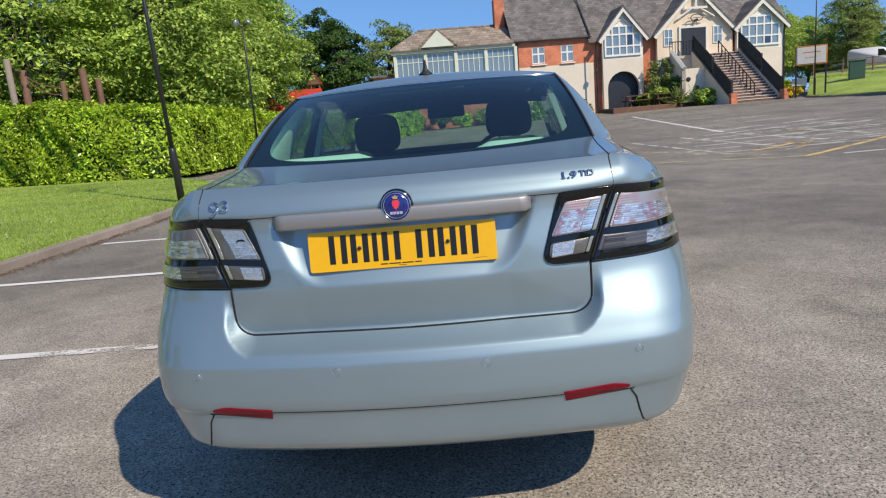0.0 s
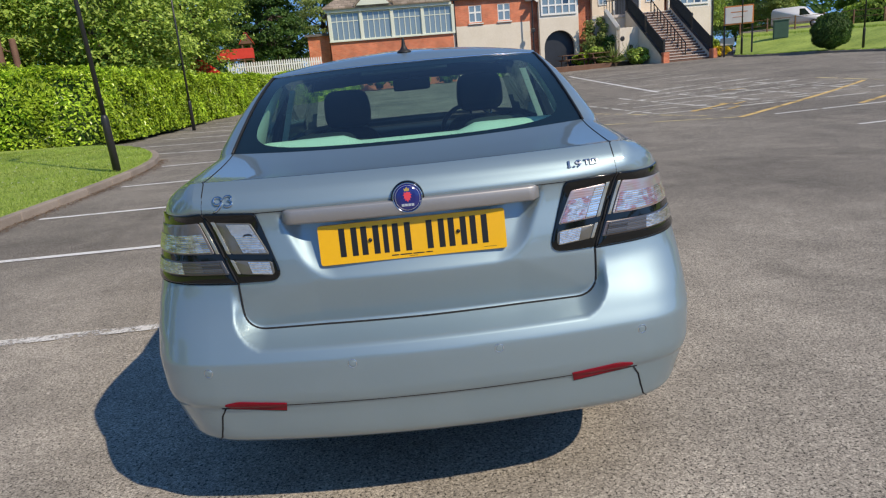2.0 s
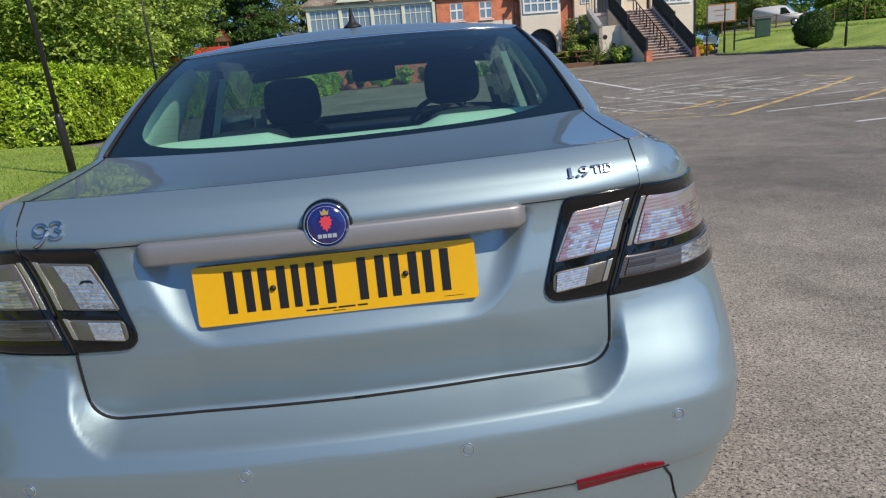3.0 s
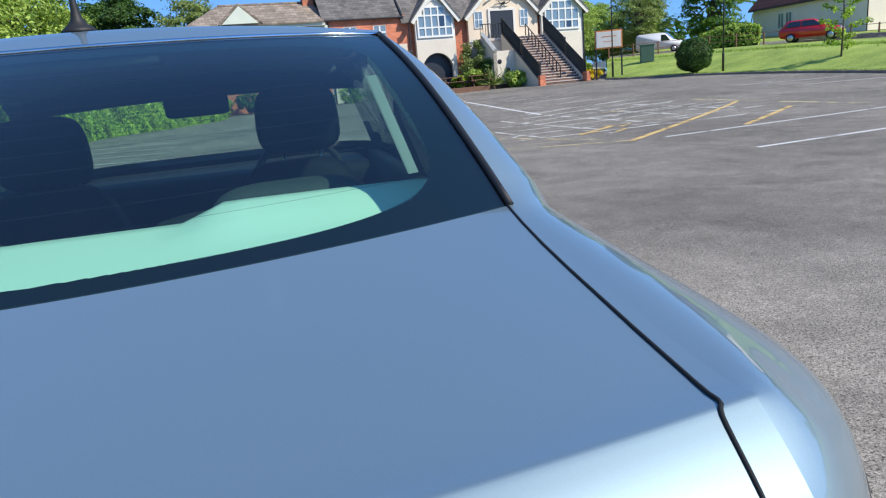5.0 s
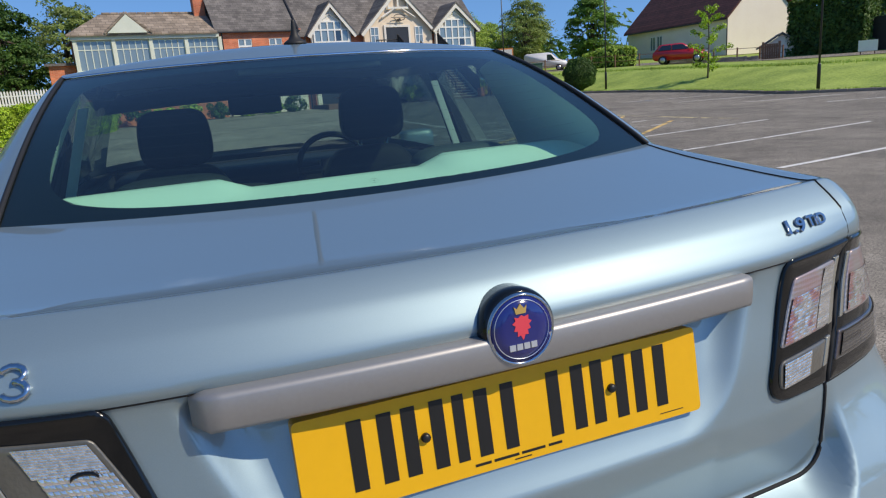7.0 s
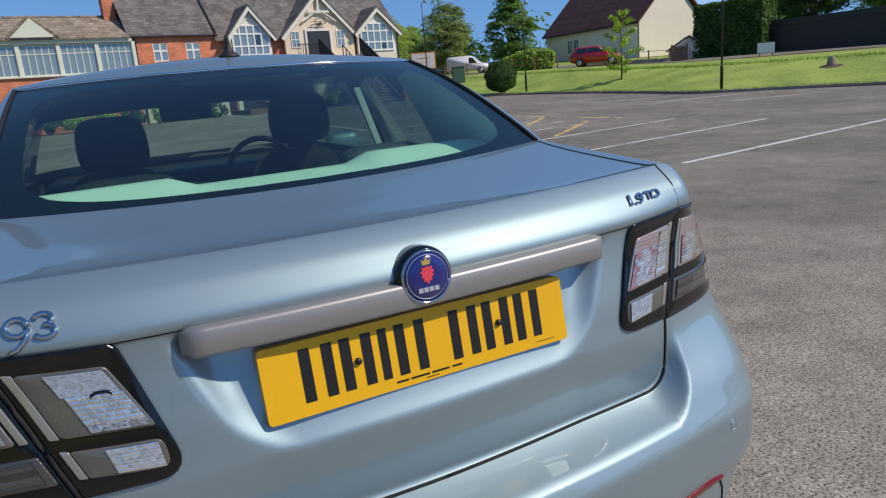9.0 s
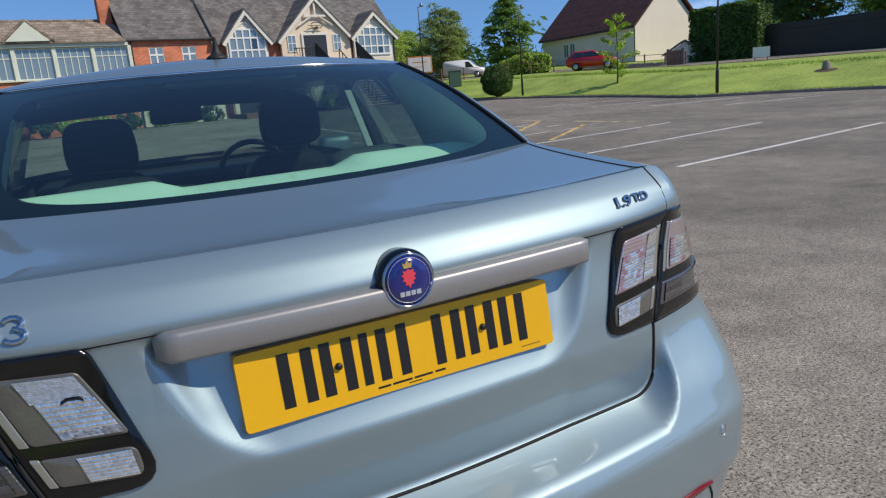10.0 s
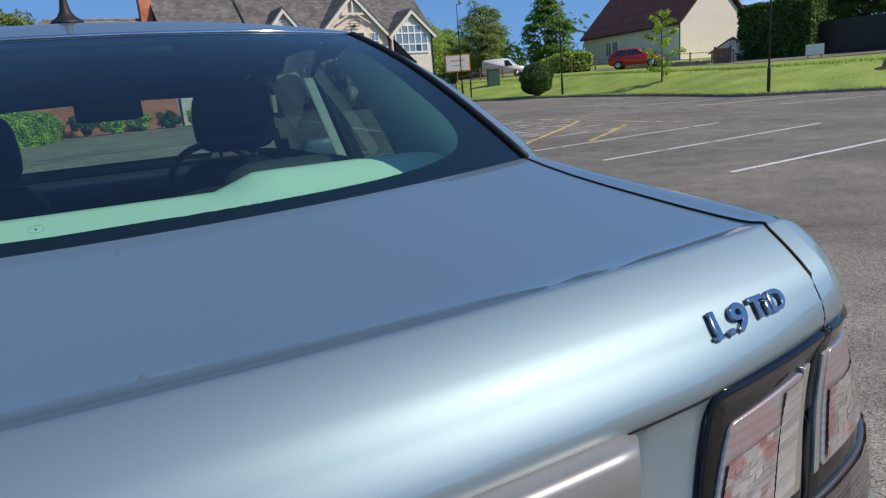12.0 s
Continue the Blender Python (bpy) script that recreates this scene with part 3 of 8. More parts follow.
WL = "worn white parking bay line painted on the asphalt"
YL = "worn yellow hatching line painted on the asphalt"
FL = "faded broken white line painted on the asphalt"
for y0 in (1.95, 4.24, 6.48, 8.95):
    marking("parking_line", (-4.6 if y0 > 3 else -5.0, y0 - 0.02), (0.1, y0 + 0.12), 0.095, WHITE_LINE if y0 > 3 else SCUFFED_LINE, WL)
marking("parking_line", (-4.89, 11.58), (-0.6, 11.75), 0.1, WHITE_LINE, WL)
for k in range(6):
    y0 = 13.9 + 2.42 * k
    marking("parking_line", (-7.6 - 0.1 * k, y0 + 1.2), (-2.9 - 0.1 * k, y0), 0.1, WHITE_LINE, WL)
for k in range(-2, 3):
    a, b = np.array((6.82 + 0.1 * k + (0.5 if k < 0 else 0.0), 5.76 + 2.62 * k)), np.array((13.4, 6.7 + 2.68 * k))
    marking("parking_line", a, b, 0.1, WHITE_LINE, WL)
marking("parking_line", (9.2, 37.0), (8.2, 20.4), 0.14, WHITE_LINE, WL)
for k in range(7):
    y0 = 19.5 + 2.45 * k
    marking("parking_line", (8.0 + 0.06 * k, y0 - 0.5), (12.6, y0 + 0.4), 0.1, FADED_LINE, FL)
for k in range(7):
    y0 = 12.6 + 1.25 * k
    marking("faded_line", (5.0 + 0.4 * k, y0 + 0.6), (12.4, y0 + 1.3 + 0.2 * k), 0.11, FADED_LINE, FL)
for k in range(5):
    marking("faded_line", (5.6 + 1.5 * k, 13.2 + 0.6 * k), (5.0 + 1.6 * k, 19.0 + 0.5 * k), 0.11, FADED_LINE, FL)
marking("yellow_line", (6.33, 10.99), (13.08, 17.4), 0.13, YELLOW_LINE, YL)
marking("yellow_line", (13.2, 20.05), (13.5, 13.1), 0.12, YELLOW_FADED, YL)
marking("yellow_line", (9.1, 11.6), (12.56, 14.55), 0.12, YELLOW_LINE, YL)
marking("yellow_line", (4.4, 15.2), (6.1, 11.7), 0.10, YELLOW_FADED, YL)
marking("yellow_line", (6.27, 13.1), (7.9, 14.6), 0.12, YELLOW_LINE, YL)
marking("yellow_line", (3.4, 12.1), (6.3, 11.05), 0.09, YELLOW_FADED, YL)
marking("faded_line", (7.4, 17.3), (12.9, 17.6), 0.10, FADED_LINE, FL)
mark_rng = random.Random(4)
for k in range(22):
    mx, my = mark_rng.uniform(4.6, 12.0), mark_rng.uniform(12.6, 19.5)
    ml, ma = mark_rng.uniform(0.25, 0.9), radians(mark_rng.choice((6, 10, 48, 95)) + mark_rng.uniform(-4, 4))
    marking("paint_fragment", (mx, my), (mx + ml * math.cos(ma), my + ml * math.sin(ma)), mark_rng.uniform(0.08, 0.14),
            YELLOW_LINE if k % 5 == 0 else FADED_LINE, "broken fragment of worn line paint on the asphalt", 0.010)
for k in range(4):
    marking("parking_line", (17.6 + 0.4 * k, 23.5 - 2.9 * k), (21.2 + 0.3 * k, 22.3 - 2.9 * k), 0.1, WHITE_LINE, WL)


# ---------------------------------------------------------------- kerbs, lawn and bank
def resample(pts, step):
    pts = np.array(pts, float)
    seg = np.r_[0, np.cumsum(np.linalg.norm(np.diff(pts, axis=0), axis=1))]
    n = max(2, int(round(seg[-1] / step)) + 1)
    t = np.linspace(0, seg[-1], n)
    out = np.stack([np.interp(t, seg, pts[:, k]) for k in (0, 1)], 1)
    for _ in range(2):
        out[1:-1] = (out[:-2] + 2 * out[1:-1] + out[2:]) / 4
    return out


def kerb_line(name, line, label, height=0.11, width=0.13):
    top = root(name, label, "kerb", kind="structure")
    me = None
    for a, b in zip(line[:-1], line[1:]):
        c, d = (a + b) / 2, b - a
        if me is None:
            bm = new_box(-0.5, 0.5, -width / 2, width / 2, -0.1, height, 0.018)
            bmesh.ops.recalc_face_normals(bm, faces=bm.faces)
            me = bpy.data.meshes.new("kerb_stone")
            bm.to_mesh(me)
            me.materials.append(KERB)
        ob = new("kerb_stone", me)
        ob.parent = top
        ob.matrix_world = (pose(c[0], c[1], float(ground_z(*c)), 0, 0, math.degrees(math.atan2(d[1], d[0])))
                           @ Matrix.Diagonal((np.linalg.norm(d) - 0.008, 1, 1, 1)))
    return top


LEFT_KERB = resample([(-4.85, -14), (-4.85, 0), (-4.86, 7.4), (-4.96, 10), (-5.1, 11.7), (-5.5, 13.2), (-6.3, 15.0), (-7.3, 16.5), (-8.6, 17.3)], 0.92)
RIGHT_KERB = resample([(34, -9), (28.5, 4), (24.8, 13.2), (23.8, 16), (22.4, 18.1), (21.75, 18.6), (22.0, 20.0), (22.64, 22.3), (23.2, 27.5), (23.0, 32.4), (22.0, 36.2), (20.4, 38.6), (20.6, 41.0)], 0.92)


def lawn_z(x, y):
    return ground_z(x, y) + 0.10 + 0.10 * smoothstep(0.3, 5, -4.9 - np.asarray(x, float))


def build_lawn():
    verts, faces = [], []
    cols = 14
    for x, y in LEFT_KERB:
        far = np.array((-17.0, min(y + 3.5, 19.5)))
        for k in range(cols):
            c = np.array((x - 0.06, y)) + (far - (x - 0.06, y)) * (k / (cols - 1)) ** 1.5
            verts.append((c[0], c[1], float(lawn_z(*c))))
    n = len(LEFT_KERB)
    for i in range(n - 1):
        for k in range(cols - 1):
            faces.append((i * cols + k, i * cols + k + 1, (i + 1) * cols + k + 1, (i + 1) * cols + k))
    ob = from_data("lawn", verts, faces, GRASS, smooth=True)
    tagged(ob, "mown green lawn dotted with daisies beside the parking bays", "lawn", kind="structure")


def build_blades():
    rng = np.random.default_rng(5)
    n = 42000
    y = rng.uniform(2.5, 17.0, n)
    edge = np.interp(y, LEFT_KERB[:, 1], LEFT_KERB[:, 0])
    x = edge - 0.1 - rng.uniform(0, 1, n) ** 1.3 * 6.5
    z = lawn_z(x, y)
    h, a = rng.uniform(0.02, 0.055, n), rng.uniform(0, 6.283, n)
    w = 0.006
    lean = rng.normal(0, 0.02, (n, 2))
    v = np.empty((n, 3, 3))
    v[:, 0] = np.stack([x - w * np.cos(a), y - w * np.sin(a), z], 1)
    v[:, 1] = np.stack([x + w * np.cos(a), y + w * np.sin(a), z], 1)
    v[:, 2] = np.stack([x + lean[:, 0], y + lean[:, 1], z + h], 1)
    ob = from_data("grass_blades", v.reshape(-1, 3).tolist(), [(3 * i, 3 * i + 1, 3 * i + 2) for i in range(n)], BLADE)
    tagged(ob, "short green grass blades growing on the lawn", "grass", kind="stuff")


def build_daisies():
    rng = np.random.default_rng(8)
    n = 260
    y = rng.uniform(3.5, 16.5, n)
    x = np.interp(y, LEFT_KERB[:, 1], LEFT_KERB[:, 0]) - 0.3 - rng.uniform(0, 1, n) * 6
    z = lawn_z(x, y) + rng.uniform(0.03, 0.06, n)
    verts, faces = [], []
    for i in range(n):
        for k in range(6):
            a = k * math.pi / 3
            verts.append((x[i] + 0.014 * math.cos(a), y[i] + 0.014 * math.sin(a), z[i] + 0.004 * (k % 2)))
        faces.append(tuple(range(6 * i, 6 * i + 6)))
    tagged(from_data("daisies", verts, faces, WHITE_PAINT), "small white daisies scattered over the lawn", "flowers", kind="stuff")


def build_litter():
    rng = np.random.default_rng(9)
    n = 2600
    y = rng.uniform(1.0, 13.0, n)
    x = np.interp(y, LEFT_KERB[:, 1], LEFT_KERB[:, 0]) + 0.075 + np.abs(rng.normal(0, 0.10, n))
    z = ground_z(x, y) + rng.uniform(0.008, 0.02, n)
    a, s = rng.uniform(0, 6.283, n), rng.uniform(0.006, 0.022, n)
    v = np.empty((n, 4, 3))
    for k in range(4):
        t = a + k * math.pi / 2
        r = s * (1.0 if k % 2 else 0.55)
        v[:, k] = np.stack([x + r * np.cos(t), y + r * np.sin(t), z + 0.006 * (k % 2)], 1)
    ob = from_data("leaf_litter", v.reshape(-1, 3).tolist(), [tuple(range(4 * i, 4 * i + 4)) for i in range(n)], LITTER)
    tagged(ob, "dry brown leaf litter gathered along the kerb", "leaf litter", kind="stuff")


def bank_rise(d):
    return 0.10 + 1.15 * smoothstep(0.5, 9.5, d) + 0.45 * smoothstep(9, 22, d) + 1.2 * smoothstep(24, 45, d)


def bank_share(y):
    """The bank is lower at its southern end."""
    return 0.82 + 0.18 * smoothstep(15, 31, y)


def bank_point(i, d):
    p = RIGHT_KERB[i]
    out = p / np.linalg.norm(p)
    q = p + out * d
    return q[0], q[1], float(ground_z(*p)) + float(bank_rise(d) * bank_share(p[1]))


def build_bank():
    ds = np.r_[0.05, 0.6, np.arange(1.5, 14, 1.2), np.arange(15, 30, 3), 36, 45, 60, 90]
    verts, faces = [], []
    for i in range(len(RIGHT_KERB)):
        verts += [bank_point(i, d) for d in ds]
    c = len(ds)
    for i in range(len(RIGHT_KERB) - 1):
        for k in range(c - 1):
            faces.append((i * c + k, i * c + k + 1, (i + 1) * c + k + 1, (i + 1) * c + k))
    ob = from_data("grass_bank", verts, faces, GRASS, smooth=True)
    tagged(ob, "sunlit mown grass bank rising behind the car park kerb", "grass bank", kind="structure")
    verts, faces = [], []
    for i in range(len(RIGHT_KERB)):
        for d in (24.0, 31.0):
            x, y, z = bank_point(i, d)
            verts.append((x, y, z + 0.05))
    faces = [(2 * i, 2 * i + 1, 2 * i + 3, 2 * i + 2) for i in range(len(RIGHT_KERB) - 1)]
    tagged(from_data("road", verts, faces, ASPHALT), "grey asphalt road along the top of the bank", "road", kind="structure")


def build_tufts():
    rng = np.random.default_rng(15)
    n = 16000
    i = rng.integers(0, len(RIGHT_KERB) - 1, n)
    f = rng.uniform(0, 1, n)[:, None]
    p = RIGHT_KERB[i] * (1 - f) + RIGHT_KERB[i + 1] * f
    d = np.where(rng.uniform(0, 1, n) < 0.35, 0.12 + 0.6 * rng.uniform(0, 1, n) ** 2, rng.normal(10.2, 0.9, n))
    q = p + p / np.linalg.norm(p, axis=1, keepdims=True) * d[:, None]
    z = ground_z(p[:, 0], p[:, 1]) + bank_rise(d) * bank_share(p[:, 1])
    h, a, w = np.where(d < 3, rng.uniform(0.03, 0.10, n), rng.uniform(0.05, 0.17, n)), rng.uniform(0, 6.283, n), 0.03
    top = rng.normal(0, 0.035, (n, 2))
    v = np.empty((n, 3, 3))
    v[:, 0] = np.stack([q[:, 0] - w * np.cos(a), q[:, 1] - w * np.sin(a), z - 0.01], 1)
    v[:, 1] = np.stack([q[:, 0] + w * np.cos(a), q[:, 1] + w * np.sin(a), z - 0.01], 1)
    v[:, 2] = np.stack([q[:, 0] + top[:, 0], q[:, 1] + top[:, 1], z + h], 1)
    ob = from_data("grass_tufts", v.reshape(-1, 3).tolist(), [(3 * k, 3 * k + 1, 3 * k + 2) for k in range(n)], BLADE)
    tagged(ob, "longer uneven grass along the kerb and crest of the bank", "grass", kind="stuff")


def bank_z(x, y):
    """Height of the bank over a point beyond the kerb."""
    p = np.array((x, y))
    u = p / np.linalg.norm(p)
    ang = np.arctan2(RIGHT_KERB[:, 0], RIGHT_KERB[:, 1])
    i = int(np.argmin(abs(ang - math.atan2(u[0], u[1]))))
    k = RIGHT_KERB[i]
    return float(ground_z(*k)) + float(bank_rise(max(0.0, np.linalg.norm(p) - np.linalg.norm(k))) * bank_share(k[1]))


kerb_line("kerb", LEFT_KERB, "weathered brownish concrete kerb stones edging the lawn")
kerb_line("kerb", RIGHT_KERB, "weathered concrete kerb stones edging the grass bank")
build_lawn()
build_blades()
build_daisies()
build_bank()
build_tufts()
build_litter()

# ---------------------------------------------------------------- the car
NR, NC, NS, NFC, NF = 100, 26, 64, 10, 14      # steps across the rear, round the rear corner, along the side, front corner, front
K, CORNER = 0.145, 2.5                         # crown of the rear and squareness of its corners

REAR_Y = [(0.285, 0.02), (0.31, -0.045), (0.35, -0.088), (0.4545, -0.1055), (0.4605, -0.1125), (0.50, -0.1190), (0.565, -0.1195), (0.588, -0.1185), (0.597, -0.1155), (0.63, -0.1000), (0.66, -0.086), (0.72, -0.056),
          (0.765, -0.0385), (0.79, -0.034), (0.85, -0.026), (0.975, -0.007), (0.990, -0.008), (0.9965, -0.0135), (1.004, -0.0140), (1.02, -0.007), (1.035, 0.004), (1.044, 0.010), (1.0525, 0.020), (1.06, 0.030)]
LID_Y = [(0.285, -0.022), (0.65, -0.024), (0.79, -0.034), (0.85, -0.026)]
HALF_W = [(0.285, 0.812), (0.40, 0.832), (0.57, 0.839), (0.70, 0.840), (0.80, 0.845), (0.985, 0.832), (1.035, 0.813)]
CORNER_L = [(0.285, 0.40), (0.57, 0.43), (0.70, 0.41), (0.80, 0.45), (0.985, 0.47), (1.035, 0.52)]
SQUARE = [(0.285, 3.2), (0.57, 3.7), (0.72, 3.7), (0.85, 2.7), (0.985, 2.12), (1.035, 2.0)]


def car_side(z):
    return 0.285 + (z - 0.285) * 0.93


def sweep(x, z):
    """The tail draws forwards towards its corners, early at lamp height and late on the bumper."""
    f = smoothstep(0.64, 0.82, z)
    g = 1 - smoothstep(0.34, 0.5, z)
    x = np.abs(np.asarray(x, float))
    f_top = 1 - smoothstep(0.985, 1.045, z)
    return (0.8 + 0.7 * g) * (1 - f) * np.clip(x - 0.60 + 0.04 * g, 0, 1) ** 2 + 0.34 * f * f_top * np.clip(x - 0.38, 0, 1) ** 2


def rear_y(x, z):
    """The outer skin of the tail, before the boot lid and plate hollows."""
    x, z = np.abs(np.asarray(x, float)), np.asarray(z, float)
    w, b = curve(HALF_W, z), curve(CORNER_L, z)
    u = np.clip((x - 0.61) / (w - 0.61), 0, 0.999)
    n = curve(SQUARE, z)
    return curve(REAR_Y, z) + K * x * x + sweep(x, z) + b * (1 - (1 - u ** n) ** (1 / n))


def hollow(x, z):
    """How far the lid sits in from the bumper, and the number plate's hollow from the lid."""
    x, z = np.abs(np.asarray(x, float)), np.asarray(z, float)
    edge = 0.548 + 0.10 * np.clip(z - 0.65, 0, 0.14)
    r = 0.055
    qx, qz = x - (edge - 0.046 - r), (0.664 + r) - z
    d = np.hypot(np.maximum(qx, 0), np.maximum(qz, 0)) + np.minimum(np.maximum(qx, qz), 0) - r
    turn = np.arctan2(np.maximum(qz, 0), np.maximum(qx, 1e-6)) / (math.pi / 2)
    m = (1 - np.clip(d / (0.022 + 0.022 * turn), 0, 1) ** 1.25) * (z < 0.79)
    # below the plate the lid turns under along a soft crease that runs down to its lower corners
    below = 0.795 - 0.56 * np.maximum(x - 0.285, 0) - z
    under = 0.055 * (below + np.sqrt(below * below + 0.010 ** 2))
    lid = m * (curve(LID_Y, np.minimum(z, 0.85)) - curve(REAR_Y, np.minimum(z, 0.85)) + under)
    # the plate's hollow: a slanting side and a wide round corner, crisp at its brim and easing inwards
    a, b, r = 0.292 + 0.42 * (z - 0.795) - x, z - 0.793, 0.075
    inside = np.where((a < r) & (b < r), r - np.hypot(np.maximum(r - a, 0), np.maximum(r - b, 0)), np.minimum(a, b))
    inside = 0.5 * (inside + np.sqrt(inside * inside + 0.005 ** 2)) - 0.0004
    u = np.clip(inside / 0.047, 0, 1)
    p = (1 - (1 - u) ** 2) * (1 - smoothstep(0.972, 0.99, z))
    return lid + p * (0.0145 + 0.0165 * smoothstep(0.80, 0.95, z))


def skin(x, z, off=0.0):
    """A point on the tail at x, z, lifted off it by a little."""
    y = rear_y(x, z) + hollow(x, z)
    e = 0.002
    nx = (rear_y(x + e, z) - rear_y(x - e, z)) / (2 * e)
    nz = (rear_y(x, z + e) - rear_y(x, z - e)) / (2 * e)
    n = Vector((float(nx), -1.0, float(nz))).normalized()
    return Vector((x, float(y), z)) + n * off


def car_loop(yr, k, w, xg, b, yf, zr, zc, zs, zf, dzr=0.0, fk=0.16, fb=0.5, n=CORNER, draw=1.0):
    """One closed line round the car seen from above, from the middle of the tail forwards."""
    a = w - xg
    i = np.arange(NR + 1) / NR
    x = xg * i
    rear = np.stack([x, yr + k * x * x + draw * sweep(x, zr), zr - dzr * i * i], 1)
    ph = np.arange(1, NC + 1) / NC * math.pi / 2
    x = xg + a * np.sin(ph) ** (2 / n)
    t = smoothstep(0, 1, np.arange(1, NC + 1) / NC)
    corner = np.stack([x, yr + k * x * x + draw * sweep(x, zr) + b * (1 - np.cos(ph) ** (2 / n)), (zr - dzr) + (zc - zr + dzr) * t], 1)
    y0, y1 = corner[-1, 1], yf - fk * w * w - fb
    t = np.arange(1, NS + 1) / NS
    zz = np.where(t < 0.5, zc + (zs - zc) * smoothstep(0, 0.5, t), zs + (zf - zs) * 0.6 * smoothstep(0.6, 1, t))
    side = np.stack([np.full(NS, w), y0 + (y1 - y0) * t, zz], 1)
    ph = np.arange(1, NFC + 1) / NFC * math.pi / 2
    xf = w * 0.62
    x = xf + (w - xf) * np.cos(ph)
    zfs = side[-1, 2]
    fc = np.stack([x, y1 + fb * np.sin(ph) + fk * (w * w - x * x), zfs + (zf - zfs) * np.sin(ph)], 1)
    t = np.arange(1, NF + 1) / NF
    x = xf * (1 - t)
    front = np.stack([x, yf - fk * x * x, np.full(NF, zf)], 1)
    half = np.concatenate([rear, corner, side, fc, front])
    other = half[1:-1][::-1] * (-1, 1, 1)
    return np.concatenate([half, other])


WINDOW_ROWS = 13                               # rows of the body below the head of the rear window


def car_grid():
    loops, kinds = [], []
    zs = np.unique(np.r_[np.arange(0.285, 1.0351, 0.0062), 0.655, 1.035])
    for z in zs:
        w = float(curve(HALF_W, z))
        f = (z - 0.285) / 0.75
        lp = car_loop(float(curve(REAR_Y, z)), K, w, 0.61, float(curve(CORNER_L, z)), 4.50 - 0.10 * abs(f - 0.35) * 2, z, 0.285 + (z - 0.285) * 0.965,
                      car_side(z), 0.285 + (z - 0.285) * 0.56, n=float(curve(SQUARE, z)))
        n = NR + NC + 1
        near = np.r_[np.arange(n), np.arange(len(lp) - n + 1, len(lp))]
        lp[near, 1] += np.where(np.abs(lp[near, 0]) < 0.6, hollow(lp[near, 0], np.full(len(near), z)), 0)
        loops.append(lp)
        kinds.append("low")
    upper = [(0.010, 1.044), (0.020, 1.0525), (0.030, 1.0600), (0.040, 1.0666), (0.048, 1.0713), (0.0535, 1.0742), (0.0565, 1.0757), (0.0580, 1.0761), (0.0595, 1.0761),
             (0.064, 1.0753), (0.076, 1.0729), (0.090, 1.0716), (0.115, 1.0716), (0.16, 1.0736), (0.21, 1.0769), (0.27, 1.0814), (0.33, 1.0868), (0.39, 1.0936), (0.45, 1.1014)]
    for j, (yr, z) in enumerate(upper):
        t = min(1.0, (j + 1) / len(upper) * 0.5 + yr)
        loops.append(car_loop(yr, K + 0.148 * float(smoothstep(0.05, 0.45, yr)), 0.811 - 0.035 * t + 0.018 * math.sin(math.pi * t), 0.61 + 0.008 * t, 0.50 + 0.05 * t, 4.42 - 0.97 * t, z, 0.975 + 0.02 * t, 0.98 + 0.005 * t,
                              0.72 + 0.28 * t ** 0.7, -0.012 * t, n=2.0 + 0.2 * t, draw=float(1 - smoothstep(0.0, 0.40, yr))))
        kinds.append("deck")
    first = next(i for i, z in enumerate(zs) if z >= 1.003)
    cols = len(loops[0])
    for _ in range(60):
        old = np.array(loops[first - 1:])
        soft = (old[:-2] + old[2:]) / 2 - old[1:-1]
        for c in range(NR + 1, NR + NC + 24):
            w = 0.5 * float(smoothstep(NR, NR + 5, c)) * float(1 - smoothstep(NR + NC, NR + NC + 24, c))
            for col in (c, cols - c):
                for r in range(len(soft)):
                    loops[first + r][col] = loops[first + r][col] + w * soft[r, col]
    rings = 16
    for j in range(1, rings + 1):
        t = j / rings
        bow = 0.022 * math.sin(math.pi * t)
        loops.append(car_loop(0.45 + 0.755 * t, 0.293 - 0.208 * t, 0.776 - 0.171 * t - 0.02 * t * t, 0.618 - 0.055 * t, 0.55 - 0.27 * t, 3.45 - 0.73 * t,
                              1.1014 + 0.3106 * t + bow, 0.995 + 0.378 * t + bow, 0.985 + 0.395 * t, 1.0 + 0.385 * t + 0.5 * bow,
                              -0.012 + 0.050 * t, fb=0.5 - 0.2 * t, draw=0.0))
        kinds.append("cabin")
    # the head of the rear window dips in the middle, with a painted strip of roof above it
    base = len(loops) - rings - 1
    stack = np.array(loops[base:])
    u = np.minimum(np.arange(NR + NC + 1) / NR, 1.0)
    ease = np.r_[np.ones(NR + 1), 1 - smoothstep(0, 1, np.arange(1, NC + 1) / NC)]
    levels = np.arange(rings + 1) / rings
    head = 0.845 + 0.09 * u * u
    cols = len(loops[0])
    for c in range(NR + NC + 1):
        even = np.r_[np.linspace(0, head[c], WINDOW_ROWS + 1), np.linspace(head[c], 1, rings - WINDOW_ROWS + 1)[1:]]
        at_ = levels + (even - levels) * ease[c]
        for col in {c, (cols - c) % cols}:
            for j in range(1, rings):
                loops[base + j][col] = [np.interp(at_[j], levels, stack[:, col, k]) for k in range(3)]
